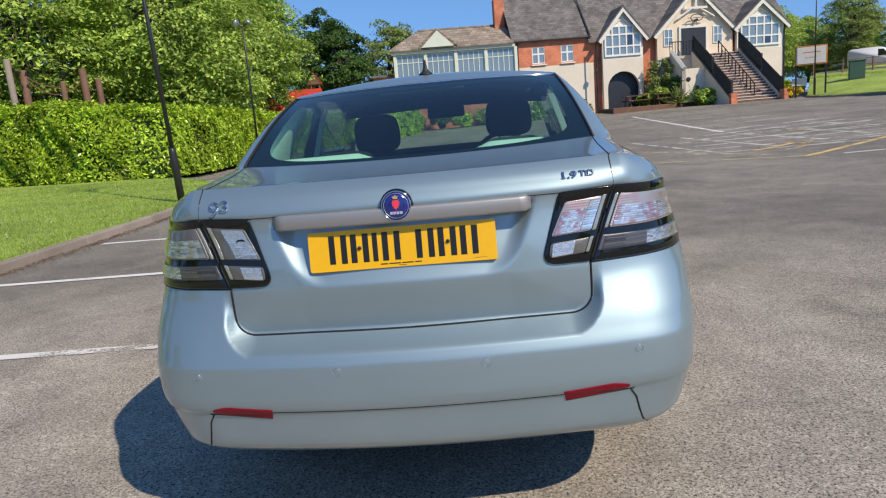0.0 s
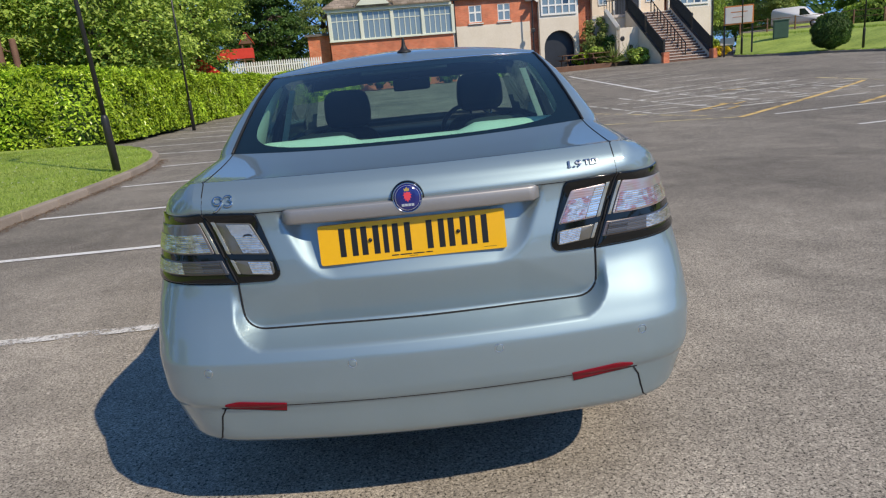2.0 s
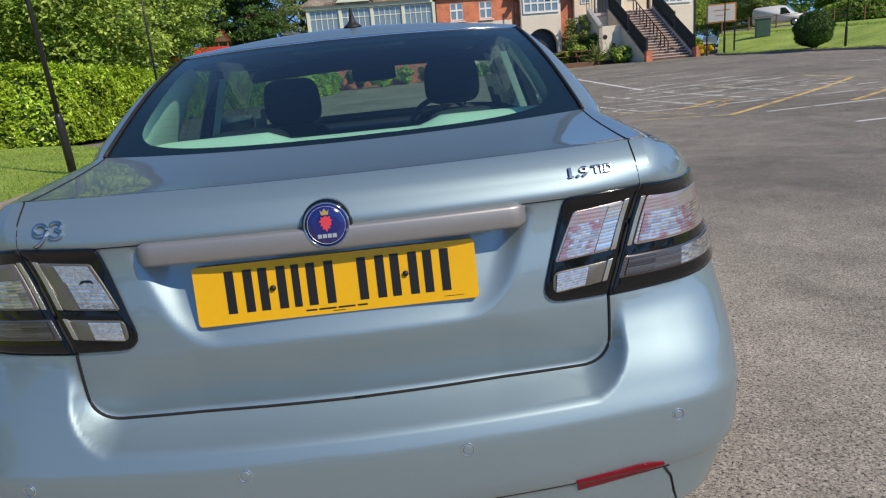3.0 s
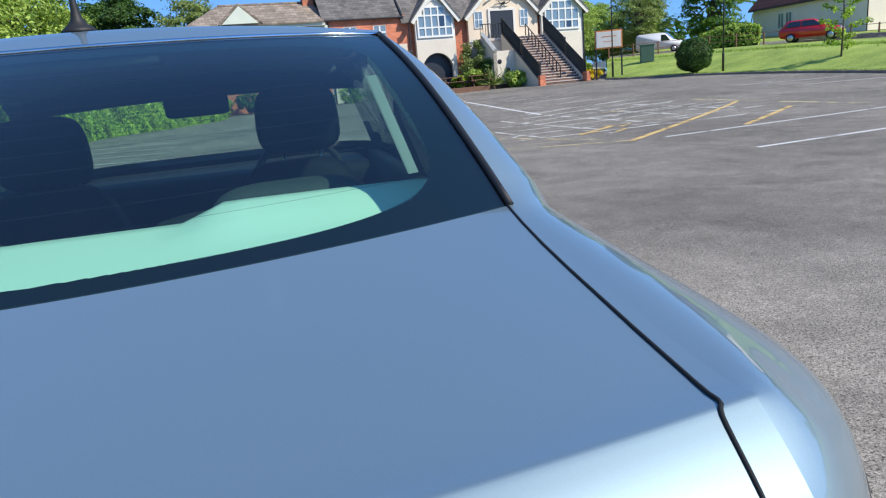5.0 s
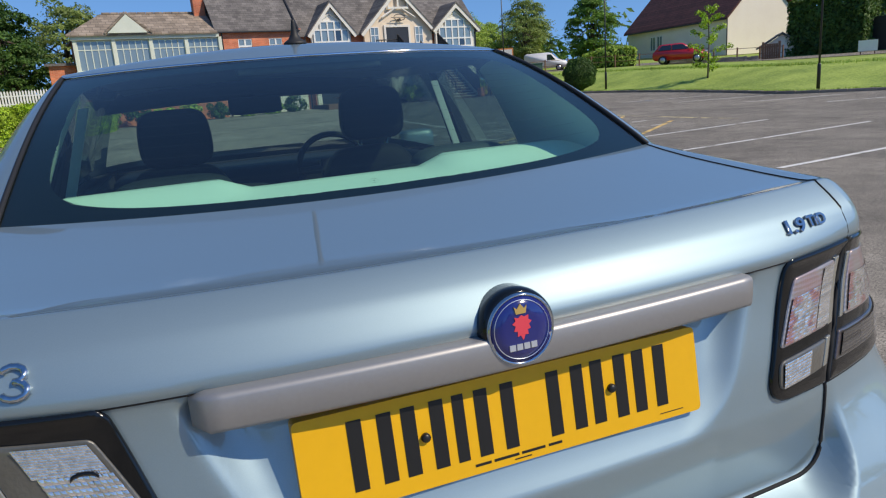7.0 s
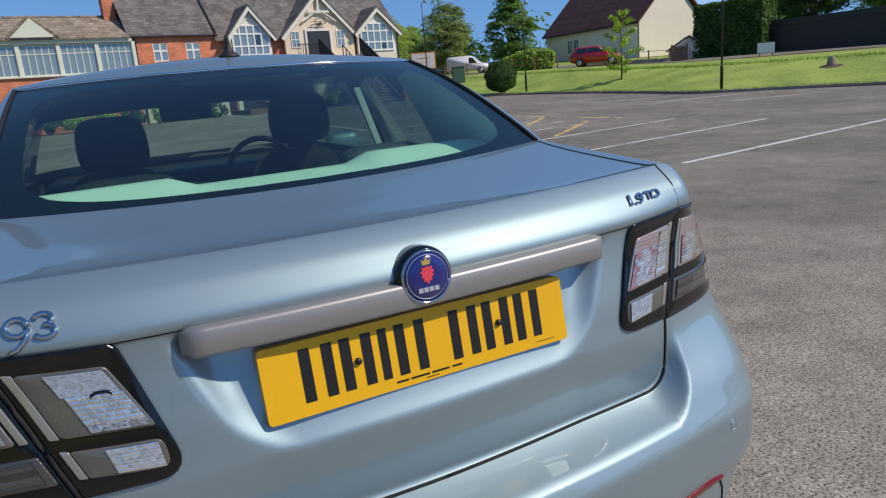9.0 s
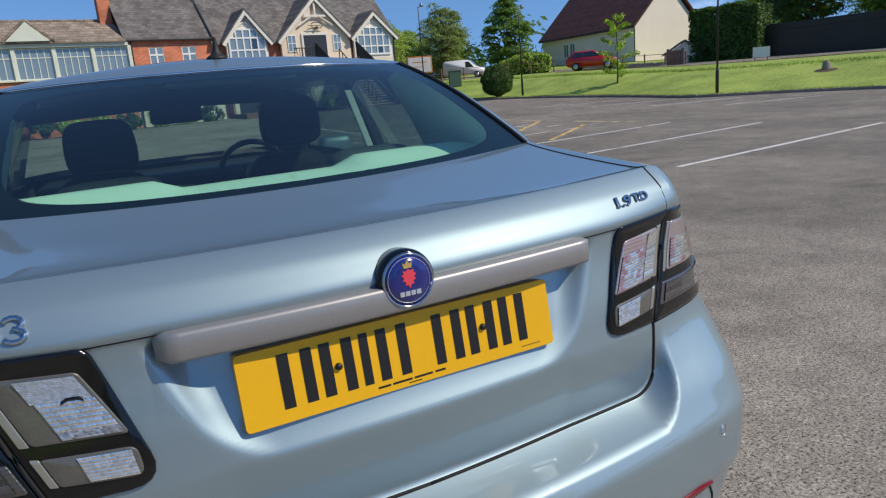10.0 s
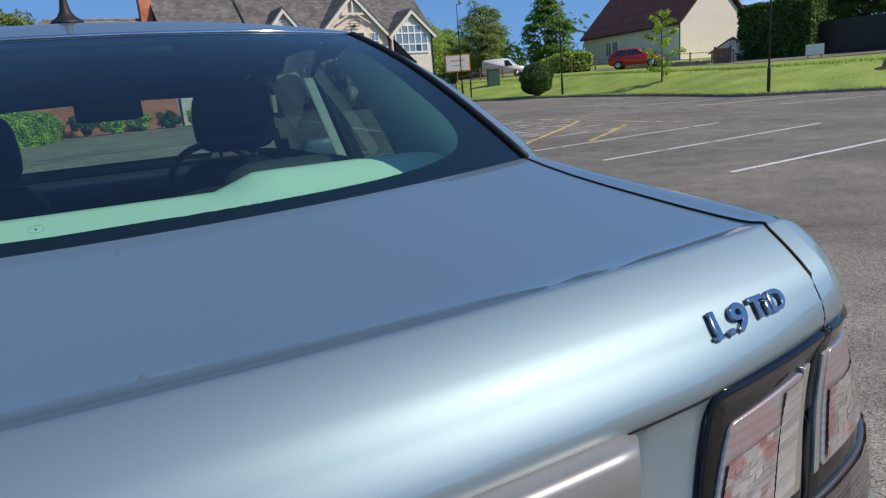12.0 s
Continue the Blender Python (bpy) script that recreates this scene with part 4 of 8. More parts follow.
    for j in range(1, 8):
        f = j / 7.0
        loops.append(car_loop(1.205 + 0.66 * f, 0.085 * (1 - f), 0.585 * (1 - f) + 0.004, (0.563 * (1 - f) + 0.003), 0.28 * (1 - f) + 0.002, 2.72 - 0.70 * f,
                              1.412 + 0.036 * (1 - (1 - f) ** 2), 1.380 + 0.066 * (1 - (1 - f) ** 2), 1.380 + 0.066 * (1 - (1 - f) ** 2),
                              1.385 + 0.062 * (1 - (1 - f) ** 2), 0.036 * (1 - f), fb=0.3 * (1 - f), draw=0.0))
        kinds.append("roof")
    return np.array(loops), kinds


WHEELS = (0.99, 3.655)
ARCH = 0.355


def build_car():
    car = root("car", "pale metallic blue four-door saloon car parked on the asphalt", "car", pose(0.012, 0.006, 0, 0, -0.7, -1.0))
    grid, kinds = car_grid()
    rows, cols = grid.shape[:2]
    pts = grid.reshape(-1, 3).copy()
    # wheel arches: faces inside the circle go, their rim is drawn onto it
    flat = pts.copy()
    side = np.abs(pts[:, 0]) > 0.62
    inside = np.zeros(len(pts), bool)
    for wy in WHEELS:
        inside |= side & (np.hypot(flat[:, 1] - wy, flat[:, 2] - 0.32) < ARCH) & (flat[:, 2] < 0.72)
    half = cols // 2

    def pos(i):
        return i if i <= half else cols - i

    groups = {}
    for r in range(rows - 1):
        for c in range(cols):
            c2 = (c + 1) % cols
            q = (r * cols + c, r * cols + c2, (r + 1) * cols + c2, (r + 1) * cols + c)
            if sum(inside[i] for i in q) == 4 or sum(inside[i] for i in q) >= 3:
                continue
            m = pts[list(q)].mean(0)
            p = (pos(c) + pos(c2)) / 2
            kind = kinds[r + 1]
            if kind == "low":
                edge = 0.506 + 0.10 * min(max(m[2] - 0.65, 0), 0.14)
                lid_edge = edge if m[2] < 0.8 else 0.520 + 0.35 * (m[2] - 0.8)
                if p < NR + 0.5 and m[2] > 0.655 and abs(m[0]) < lid_edge:
                    g = "boot_lid"
                elif m[2] < 0.79 and m[1] < 0.55:
                    g = "rear_bumper"
                elif m[1] > 3.95 and m[2] < 0.62:
                    g = "front_bumper"
                else:
                    g = "body_shell"
            elif kind == "deck":
                g = "boot_lid" if p < NR else "bonnet" if p > NR + NC + NS + NFC * 0.4 else "body_shell"
            elif kind == "cabin":
                top, bottom = r + 2 >= rows - 8, kinds[r] == "deck"
                if p < NR and r + 2 >= rows - 7 - (16 - WINDOW_ROWS) + 1:
                    g = "roof"
                elif p < NR:
                    g = "rear_window"
                elif p < NR + NC:
                    g = "body_shell"
                elif p > NR + NC + NS + NFC * 0.35:
                    g = "windscreen" if not bottom else "body_shell"
                else:
                    y = m[1]
                    win = (1.22 < y < 1.90 or 2.0 < y < 2.95) and not top and not bottom
                    g = ("side_window_rear" if y < 1.95 else "side_window_front") if win else "body_shell"
            else:
                g = "roof"
            if g.startswith("side_window") and m[0] < 0:
                g += "_left"
            groups.setdefault(g, []).append(q)
    # rim of the arches
    for wy in WHEELS:
        for i in np.flatnonzero(side & (flat[:, 2] < 0.74)):
            d = flat[i, 1:] - (wy, 0.32)
            r = np.hypot(*d)
            if ARCH - 0.03 < r < ARCH + 0.012:
                pts[i, 1:] = (wy, 0.32) + d / r * ARCH
    names = {"side_window_rear": "side_window", "side_window_front": "side_window", "side_window_rear_left": "side_window", "side_window_front_left": "side_window"}
    labels = {"boot_lid": "pale metallic blue boot lid with a shallow plate hollow", "rear_bumper": "smooth pale blue painted bumper", "rear_window": "dark tinted curved rear window",
              "windscreen": "tinted windscreen"}
    made = {}
    for g, quads in groups.items():
        used = np.unique(np.array(quads))
        remap = {int(o): n for n, o in enumerate(used)}
        mat = SCREEN_GLASS if g == "windscreen" else SIDE_GLASS if "side_window" in g else CAR_GLASS if "window" in g else PAINT
        ob = from_data(names.get(g, g), pts[used].tolist(), [tuple(remap[int(i)] for i in q) for q in quads], mat, car, labels.get(g, ""), smooth=True)
        made[g] = ob
    return car, made, grid, kinds


CAR, CAR_PARTS, CAR_GRID, CAR_KINDS = build_car()


def seam(pts, r=0.0028, name="panel_gap", material=SEAM):
    return part(name, tube(bmesh.new(), pts, r, 6), material, CAR, "", True)


def mirrored(fn):
    for s in (1, -1):
        fn(s)


def round_outline(corners, radius, steps=5):
    """A polygon in x, z with its corners rounded."""
    out = []
    n = len(corners)
    for i in range(n):
        r = radius[i] if isinstance(radius, (list, tuple)) else radius
        p, a, b = Vector(corners[i]), Vector(corners[i - 1]), Vector(corners[(i + 1) % n])
        da, db = (a - p), (b - p)
        ra, rb = min(r, da.length * 0.45), min(r, db.length * 0.45)
        s, e = p + da.normalized() * ra, p + db.normalized() * rb
        for k in range(steps + 1):
            t = k / steps
            out.append((1 - t) ** 2 * s + 2 * t * (1 - t) * p + t * t * e)
    return out


def densify(outline, step=0.012):
    out = []
    for i, p in enumerate(outline):
        q = outline[(i + 1) % len(outline)]
        n = max(1, int((q - p).length / step))
        out += [p + (q - p) * k / n for k in range(n)]
    return out


def skin_patch(name, corners, radius, off, material, parent, label="", s=1, skirt=0.006, inset=0.003, rings=5, dome=0.0):
    """A piece that lies on the tail: an outline in x, z laid onto the skin, raised, with a rounded rim."""
    line = densify(round_outline(corners, radius))
    c = sum((p for p in line), Vector((0, 0))) / len(line)
    bm = bmesh.new()
    levels = [(1.0, off - skirt, 0.0), (1.0, off - 0.3 * inset, 0.0), (1.0, off, inset)]
    for k in range(1, rings):
        levels.append((1 - k / rings, off + dome * math.sin(math.pi / 2 * k / rings), inset))
    rows = []
    for f, o, ins in levels:
        row = []
        for p in line:
            d = p - c
            d = d * max(0.0, 1 - ins / max(d.length, 1e-6)) * f
            q = c + d
            v = skin(q.x, q.y, o)
            row.append(bm.verts.new((v.x * s, v.y, v.z)))
        rows.append(row)
    v = skin(c.x, c.y, off + dome)
    mid = bm.verts.new((v.x * s, v.y, v.z))
    n = len(line)
    for a, b in zip(rows, rows[1:]):
        for i in range(n):
            bm.faces.new((a[i], a[(i + 1) % n], b[(i + 1) % n], b[i]))
    for i in range(n):
        bm.faces.new((rows[-1][i], rows[-1][(i + 1) % n], mid))
    return part(name, bm, material, parent, label, True)


def lamp_facets(quad, box, rows, cols, material, parent, s, dome=0.0012, tilt=0.0, off=0.0108):
    """Rows of small domed mirror facets inside a lamp, over a share of the area between four corners in x, z."""
    rng = random.Random(rows * 31 + cols)
    a, b, c, d = (Vector(p) for p in quad)
    u0, v0, u1, v1 = box
    bm = bmesh.new()
    for j in range(rows):
        for i in range(cols):
            lean_u, lean_v = rng.uniform(-tilt, tilt), rng.uniform(-tilt, tilt)
            grid = []
            for fv in (0.0, 0.5, 1.0):
                for fu in (0.0, 0.5, 1.0):
                    u, v = u0 + (u1 - u0) * (i + fu) / cols, v0 + (v1 - v0) * (j + fv) / rows
                    p = a.lerp(b, u).lerp(d.lerp(c, u), v)
                    rise = dome * ((0.5 if fu == 0.5 else 0.0) + (0.5 if fv == 0.5 else 0.0)) + lean_u * (fu - 0.5) + lean_v * (fv - 0.5)
                    q = skin(p.x, p.y, off + rise)
                    grid.append(bm.verts.new((q.x * s, q.y, q.z)))
            for k in (0, 1, 3, 4):
                bm.faces.new((grid[k], grid[k + 1], grid[k + 4], grid[k + 3]))
    return part("lamp_reflector", bm, material, parent, "stepped silver reflector", True)


def bulb_hood(x, z, parent, s):
    """Small dark arched cap before the bulb."""
    pts = [skin(x + 0.013 * math.cos(t), z + 0.006 * math.sin(t), 0.0128) for t in np.linspace(0.15, math.pi - 0.15, 9)]
    bm = bmesh.new()
    rings = []
    for p in pts:
        rings.append([bm.verts.new((p.x * s, p.y + dy, p.z + dz)) for dy, dz in ((-0.0012, 0.0), (0.0, 0.0024), (0.0012, 0.0), (0.0, -0.0024))])
    for r, q in zip(rings, rings[1:]):
        for k in range(4):
            bm.faces.new((r[k], r[(k + 1) % 4], q[(k + 1) % 4], q[k]))
    for r in (rings[0], rings[-1]):
        bm.faces.new(r)
    return part("bulb_hood", bm, GLOSS_BLACK, parent, "small dark bulb hood", True)


def lean(pts):
    """Lamp corners beside the lid gap lean with it."""
    return [(x + 0.001 - 0.170 * (1.0 - z), z) if 0.5 < x < 0.615 else (x - 0.014, z) if x < 0.5 else (x, z) for x, z in pts]


def tail_lamps(s):
    # the right lamp's sunlit red and the left's duller tone are put into their colours
    red = LENS_RED if s > 0 else CHAMBER_BROWN
    inner = skin_patch("tail_lamp", lean([(0.447, 0.994), (0.5815, 1.0), (0.5365, 0.800), (0.385, 0.802)]), [0.014, 0.004, 0.004, 0.045], 0.006, GLOSS_BLACK, CAR,
                       "black-framed tail lamp with clear lenses on the boot lid", s)
    area = lean([(0.462, 0.966), (0.5545, 0.973), (0.5325, 0.8825), (0.417, 0.876)])
    skin_patch("lens", area, 0.007, 0.0085, LENS_RED if s > 0 else CHAMBER, inner, "clear lens over the chamber", s, 0.004, 0.0015, dome=0.002)
    if s < 0:
        lamp_facets(area, (0.05, 0.04, 0.70, 0.40), 11, 24, FACET, inner, s, 0.0010, 0.0001)
        lamp_facets(area, (0.03, 0.40, 0.66, 0.84), 6, 12, FACET, inner, s, 0.0020, 0.0004)
        lamp_facets(area, (0.03, 0.84, 0.66, 0.96), 4, 18, FACET_SMOKE, inner, s, 0.0006, 0.0002)
        bulb_hood(0.458, 0.928, inner, s)
    else:
        lamp_facets(area, (0.04, 0.30, 0.68, 0.97), 12, 7, FACET_RED, inner, s, 0.0009, 0.0003)
        lamp_facets(area, (0.70, 0.04, 0.98, 0.96), 13, 1, FACET, inner, s, 0.0008, 0.0003)
    area = lean([(0.413, 0.858), (0.529, 0.8645), (0.520, 0.826), (0.408, 0.818)])
    skin_patch("lens", area, [0.012, 0.004, 0.004, 0.016], 0.0085, CHAMBER, inner, "clear lens over the chamber", s, 0.004, 0.0015, dome=0.002)
    lamp_facets(area, (0.06, 0.08, 0.64, 0.92), 7, 12, FACET, inner, s, 0.0014, 0.0002)
    skin_patch("light_guide", lean([(0.556, 0.974), (0.567, 0.976), (0.5455, 0.883), (0.5345, 0.882)]), 0.002, 0.0085, LIGHT_GUIDE, inner, "pale strip", s, 0.004, 0.001, 3)
    skin_patch("light_guide", lean([(0.531, 0.865), (0.541, 0.867), (0.5315, 0.827), (0.522, 0.826)]), 0.002, 0.0085, LIGHT_GUIDE, inner, "pale strip", s, 0.004, 0.001, 3)
    outer = skin_patch("tail_lamp", lean([(0.5905, 1.0), (0.768, 0.988), (0.800, 0.800), (0.5455, 0.800)]), [0.004, 0.012, 0.02, 0.004], 0.006, GLOSS_BLACK, CAR,
                       "black-framed wraparound tail lamp with ribbed lenses", s)
    skin_patch("light_guide", lean([(0.5925, 0.975), (0.602, 0.975), (0.5785, 0.884), (0.569, 0.884)]), 0.002, 0.0085, LIGHT_GUIDE, outer, "pale strip", s, 0.004, 0.001, 3)
    area = lean([(0.606, 0.974), (0.764, 0.957), (0.782, 0.880), (0.583, 0.884)])
    skin_patch("lens", area, 0.007, 0.0085, red, outer, "ribbed lens", s, 0.004, 0.0015, dome=0.002)
    lamp_facets(area, (0.03, 0.36, 0.97, 0.95), 9, 9, FACET_RED if s > 0 else FACET_SMOKE, outer, s, 0.0012, 0.0003)
    area = lean([(0.566, 0.866), (0.786, 0.860), (0.794, 0.822), (0.556, 0.826)])
    skin_patch("lens", area, [0.004, 0.006, 0.008, 0.004], 0.0085, LENS_SMOKE, outer, "smoked ribbed lens", s, 0.004, 0.0015, dome=0.002)
    lamp_facets(area, (0.04, 0.10, 0.52, 0.92), 7, 2, FACET_DARK, outer, s, 0.0010, 0.0002)
    lamp_facets(area, (0.52, 0.08, 0.96, 0.92), 8, 12, FACET_SMOKE, outer, s, 0.0008, 0.0003)


mirrored(tail_lamps)


def tail_seams(s):
    def at(pts, off=-0.0005):
        return [Vector((v.x * s, v.y, v.z)) for v in (skin(x, z, off) for x, z in pts)]
    # boot lid: down past the lamps, round the lower corner, and across
    side_line = [(0.587 - 0.395 * (1.0 - z), z) for z in np.linspace(1.0, 0.80, 14)]
    seam(at(side_line, 0.004), 0.0035)
    low = [(0.508, z) for z in np.linspace(0.80, 0.715, 10)]
    arc = [(0.448 + 0.060 * math.cos(a), 0.713 - 0.055 * math.sin(a)) for a in np.linspace(0, math.pi / 2, 9)]
    across = [(x, 0.658 - 0.002 * (1 - x / 0.448)) for x in np.linspace(0.435, 0.0, 16)]
    seam(at(low + arc + across, 0.0), 0.0032)
    # from the lamps up over the edge of the deck to the rear window
    def on_loop(r, x):
        lp = CAR_GRID[r, :NR + 1]
        return Vector((s * x, float(np.interp(x, lp[:, 0], lp[:, 1])), float(np.interp(x, lp[:, 0], lp[:, 2])) + 0.0005))
    up = [Vector((s * (0.587 - 0.10 * (z - 1.0)), float(rear_y(0.59, z)), z)) for z in np.linspace(1.0, 1.035, 5)]
    rows = [r for r in range(len(CAR_KINDS)) if CAR_KINDS[r] == "deck"]
    deck = [on_loop(r, min(0.5835 + 0.0345 * (i / len(rows)) ** 2, float(CAR_GRID[r, NR, 0]) - 0.001)) for i, r in enumerate(rows)]
    seam(up + deck, 0.0015)
    # between tail lamp foot and wing
    seam(at([(x, 0.9925) for x in np.linspace(0.35, 0.441, 8)], -0.001), 0.0019)
    foot = [(x, 0.797) for x in np.linspace(0.510, 0.80, 16)]
    seam(at(foot, 0.001), 0.002)
    # the lower valance
    rim = [(0.664, 0.292), (0.648, 0.315), (0.626, 0.345), (0.615, 0.38), (0.606, 0.42), (0.59, 0.447)]
    seam(at(rim), 0.003)
    seam(at([(x, 0.457) for x in np.linspace(0.405, 0, 12)], -0.001), 0.003)
    skin_patch("reflector", [(0.404, 0.4660), (0.545, 0.4755), (0.588, 0.466), (0.575, 0.451), (0.41, 0.4385)], [0.002, 0.015, 0.006, 0.01, 0.002], 0.0035, REFLECTOR, CAR,
               "red reflector strip", s, 0.006, 0.001, 4)
    seam(at([(0.41, 0.4365), (0.46, 0.4405), (0.52, 0.4455), (0.58, 0.449), (0.6, 0.449)]), 0.0022)
    for x, z in ((0.2025, 0.574), (0.6145, 0.566)):
        ring = [skin(x + 0.0118 * math.cos(a), z + 0.0118 * math.sin(a), 0.0002) for a in np.linspace(0, 2 * math.pi, 20)[:-1]]
        sensor = part("parking_sensor", tube(bmesh.new(), [(v.x * s, v.y, v.z) for v in ring], 0.0012, 5, True), CHROME, CAR, "round parking sensor", True)
        disc = [(x + 0.0085 * math.cos(a), z + 0.0085 * math.sin(a)) for a in np.linspace(0, 2 * math.pi, 13)[:-1]]
        skin_patch("sensor_face", disc, 0.001, 0.001, PAINT, sensor, "", s, 0.003, 0.0005, 2)


mirrored(tail_seams)


def handle_bar():
    """The satin bar over the number plate."""
    bm = bmesh.new()
    prof = [(0.006, 0.9965), (-0.019, 0.9965), (-0.0235, 0.9952), (-0.0258, 0.991), (-0.0262, 0.976), (-0.0255, 0.961), (-0.0232, 0.9565), (-0.0185, 0.9545), (0.012, 0.953)]
    rows = []
    n = 44
    for i in range(n + 1):
        x = -0.357 + 0.714 * i / n
        e = (0.357 - abs(x)) / 0.011
        f = math.sqrt(max(0.0, 1 - (1 - min(1, e)) ** 2))
        base = float(rear_y(x, 0.975))
        rows.append([bm.verts.new((x, base + (dy if dy > 0 else dy * (0.25 + 0.75 * f)), 0.975 + (z - 0.975) * (0.72 + 0.28 * f))) for dy, z in prof])
    for a, b in zip(rows, rows[1:]):
        for k in range(len(prof) - 1):
            bm.faces.new((a[k], a[k + 1], b[k + 1], b[k]))
    bm.faces.new(rows[0]), bm.faces.new(rows[-1][::-1])
    part("boot_handle_bar", bm, SATIN_GREY, CAR, "satin grey metal bar over the number plate", True)


handle_bar()


def emblem():
    m = Matrix.Translation((-0.005, -0.012, 1.000)) @ pose(0, 0, 0, 86, 0, 0)
    ring = part("emblem", lathe(bmesh.new(), [(0.0395, -0.02), (0.0412, 0.010), (0.0412, 0.018), (0.0400, 0.0208), (0.0386, 0.0208), (0.0378, 0.019), (0.0001, 0.019)], 48, m), BADGE_BRIGHT, CAR,
                "round blue emblem in a chrome ring", True)
    part("emblem_housing", lathe(bmesh.new(), [(0.0455, -0.02), (0.0460, 0.006), (0.0445, 0.013), (0.0418, 0.0165), (0.0001, 0.0165)], 48, m), GLOSS_BLACK, CAR, "black emblem housing", True)
    part("emblem_face", lathe(bmesh.new(), [(0.0376, 0.0188), (0.0376, 0.0198), (0.02, 0.0212), (0.0001, 0.0216)], 48, m), EMBLEM_BLUE, ring, "", True)
    part("emblem_line", tube(bmesh.new(), [m @ Vector((0.0335 * math.cos(a), 0.0335 * math.sin(a), 0.0202)) for a in np.linspace(0, 2 * math.pi, 49)[:-1]], 0.0005, 4, True), EMBLEM_SILVER, ring)

    def flat(name, outline, mat, z=0.0222):
        bm = bmesh.new()
        a = [bm.verts.new(m @ Vector((x, y, z))) for x, y in outline]
        b = [bm.verts.new(m @ Vector((x, y, z - 0.0014))) for x, y in outline]
        bm.faces.new(a)
        for i in range(len(a)):
            bm.faces.new((a[i - 1], a[i], b[i], b[i - 1]))
        part(name, bm, mat, ring)
    crest = [(0.0, 0.0168), (0.0035, 0.0145), (0.0085, 0.0158), (0.0080, 0.0112), (0.0118, 0.0085), (0.0084, 0.0055), (0.0102, 0.0005), (0.0062, -0.0008), (0.0070, -0.0062),
             (0.0030, -0.0056), (0.0002, -0.0118), (-0.0026, -0.0060), (-0.0066, -0.0070), (-0.0058, -0.0012), (-0.0104, -0.0004), (-0.0080, 0.0050), (-0.0120, 0.0078),
             (-0.0078, 0.0108), (-0.0088, 0.0152), (-0.0040, 0.0140)]
    flat("emblem_shape", crest, EMBLEM_RED)
    flat("emblem_shape", [(-0.0085, 0.0275), (-0.0050, 0.0240), (-0.0005, 0.0300), (0.0040, 0.0240), (0.0075, 0.0275), (0.0055, 0.0185), (-0.0065, 0.0185)], EMBLEM_GOLD)
    for k in range(4):
        x = -0.0172 + k * 0.0088
        flat("emblem_bar", [(x, -0.0225), (x + 0.0072, -0.0225), (x + 0.0072, -0.0155), (x, -0.0155)], EMBLEM_SILVER)


emblem()


def number_plate():
    tilt = math.degrees(math.atan2(0.016, 0.110))
    m = Matrix.Translation((-0.004, -0.008, 0.886)) @ pose(0, 0, 0, -tilt, 0, 0)

    def on(bm):
        bmesh.ops.transform(bm, matrix=m, verts=bm.verts)
        return bm
    line = [(p.x, p.y) for p in round_outline([(-0.26, -0.0555), (0.26, -0.0555), (0.26, 0.0555), (-0.26, 0.0555)], 0.008)]
    plate = part("number_plate", on(slab(bmesh.new(), line, -0.0015, 0.022)), PLATE_YELLOW, CAR, "yellow number plate with black bars")
    x = -0.203
    for w, gap in ((0.050, 0.011), (0.050, 0.011), (0.014, 0.013), (0.050, 0.044), (0.050, 0.011), (0.050, 0.011), (0.048, 0.0)):
        for x0 in ((x,) if w < 0.02 else (x, x + w - 0.0165)):
            part("plate_bar", on(new_box(x0, x0 + (0.014 if w < 0.02 else 0.0165), -0.0022, -0.001, -0.036, 0.043)), INK, plate)
        x += w + gap
    for x0, x1 in ((-0.062, -0.042), (-0.038, -0.006), (-0.002, 0.029), (0.034, 0.052)):
        part("plate_bar", on(new_box(x0, x1, -0.0021, -0.001, -0.0465, -0.0435)), INK, plate)
    part("plate_bar", on(new_box(-0.012, 0.010, -0.0021, -0.001, -0.0512, -0.0500)), INK, plate)
    part("plate_bar", on(new_box(0.196, 0.232, -0.0021, -0.001, -0.0472, -0.0464)), INK, plate)
    for sx in (-0.117, 0.128):
        part("plate_screw", on(lathe(bmesh.new(), [(0.0055, 0), (0.0055, 0.004), (0.003, 0.006), (0.0001, 0.0062)], 12, Matrix.Translation((sx, -0.0015, 0.004)) @ pose(0, 0, 0, 90))), INK, plate, "", True)


number_plate()


def chrome_strokes(name, strokes, x0, z0, size, label, bold=0.09):
    """A raised chrome badge of bent strokes on the lid."""
    bm = bmesh.new()
    for pts in strokes:
        line = [skin(x0 + u * size, z0 + v * size, 0.002) for u, v in pts]
        tube(bm, line, size * bold, 6)
    return part(name, bm, BADGE_BRIGHT, CAR, label, True)


def ring_pts(cx, cy, rx, ry, a0, a1, n=12):
    return [(cx + rx * math.cos(radians(a)), cy + ry * math.sin(radians(a))) for a in np.linspace(a0, a1, n)]


chrome_strokes("badge", [ring_pts(0.55, 0.70, 0.42, 0.32, 0, 345, 16) + [(0.97, 0.6), (0.8, 0.2), (0.45, -0.12), (0.12, -0.25)],
                         ring_pts(1.55, 0.86, 0.36, 0.22, 160, -90, 9) + ring_pts(1.55, 0.42, 0.40, 0.24, 90, -160, 10)], -0.552, 1.011, 0.030, "raised chrome curled model badge", 0.125)

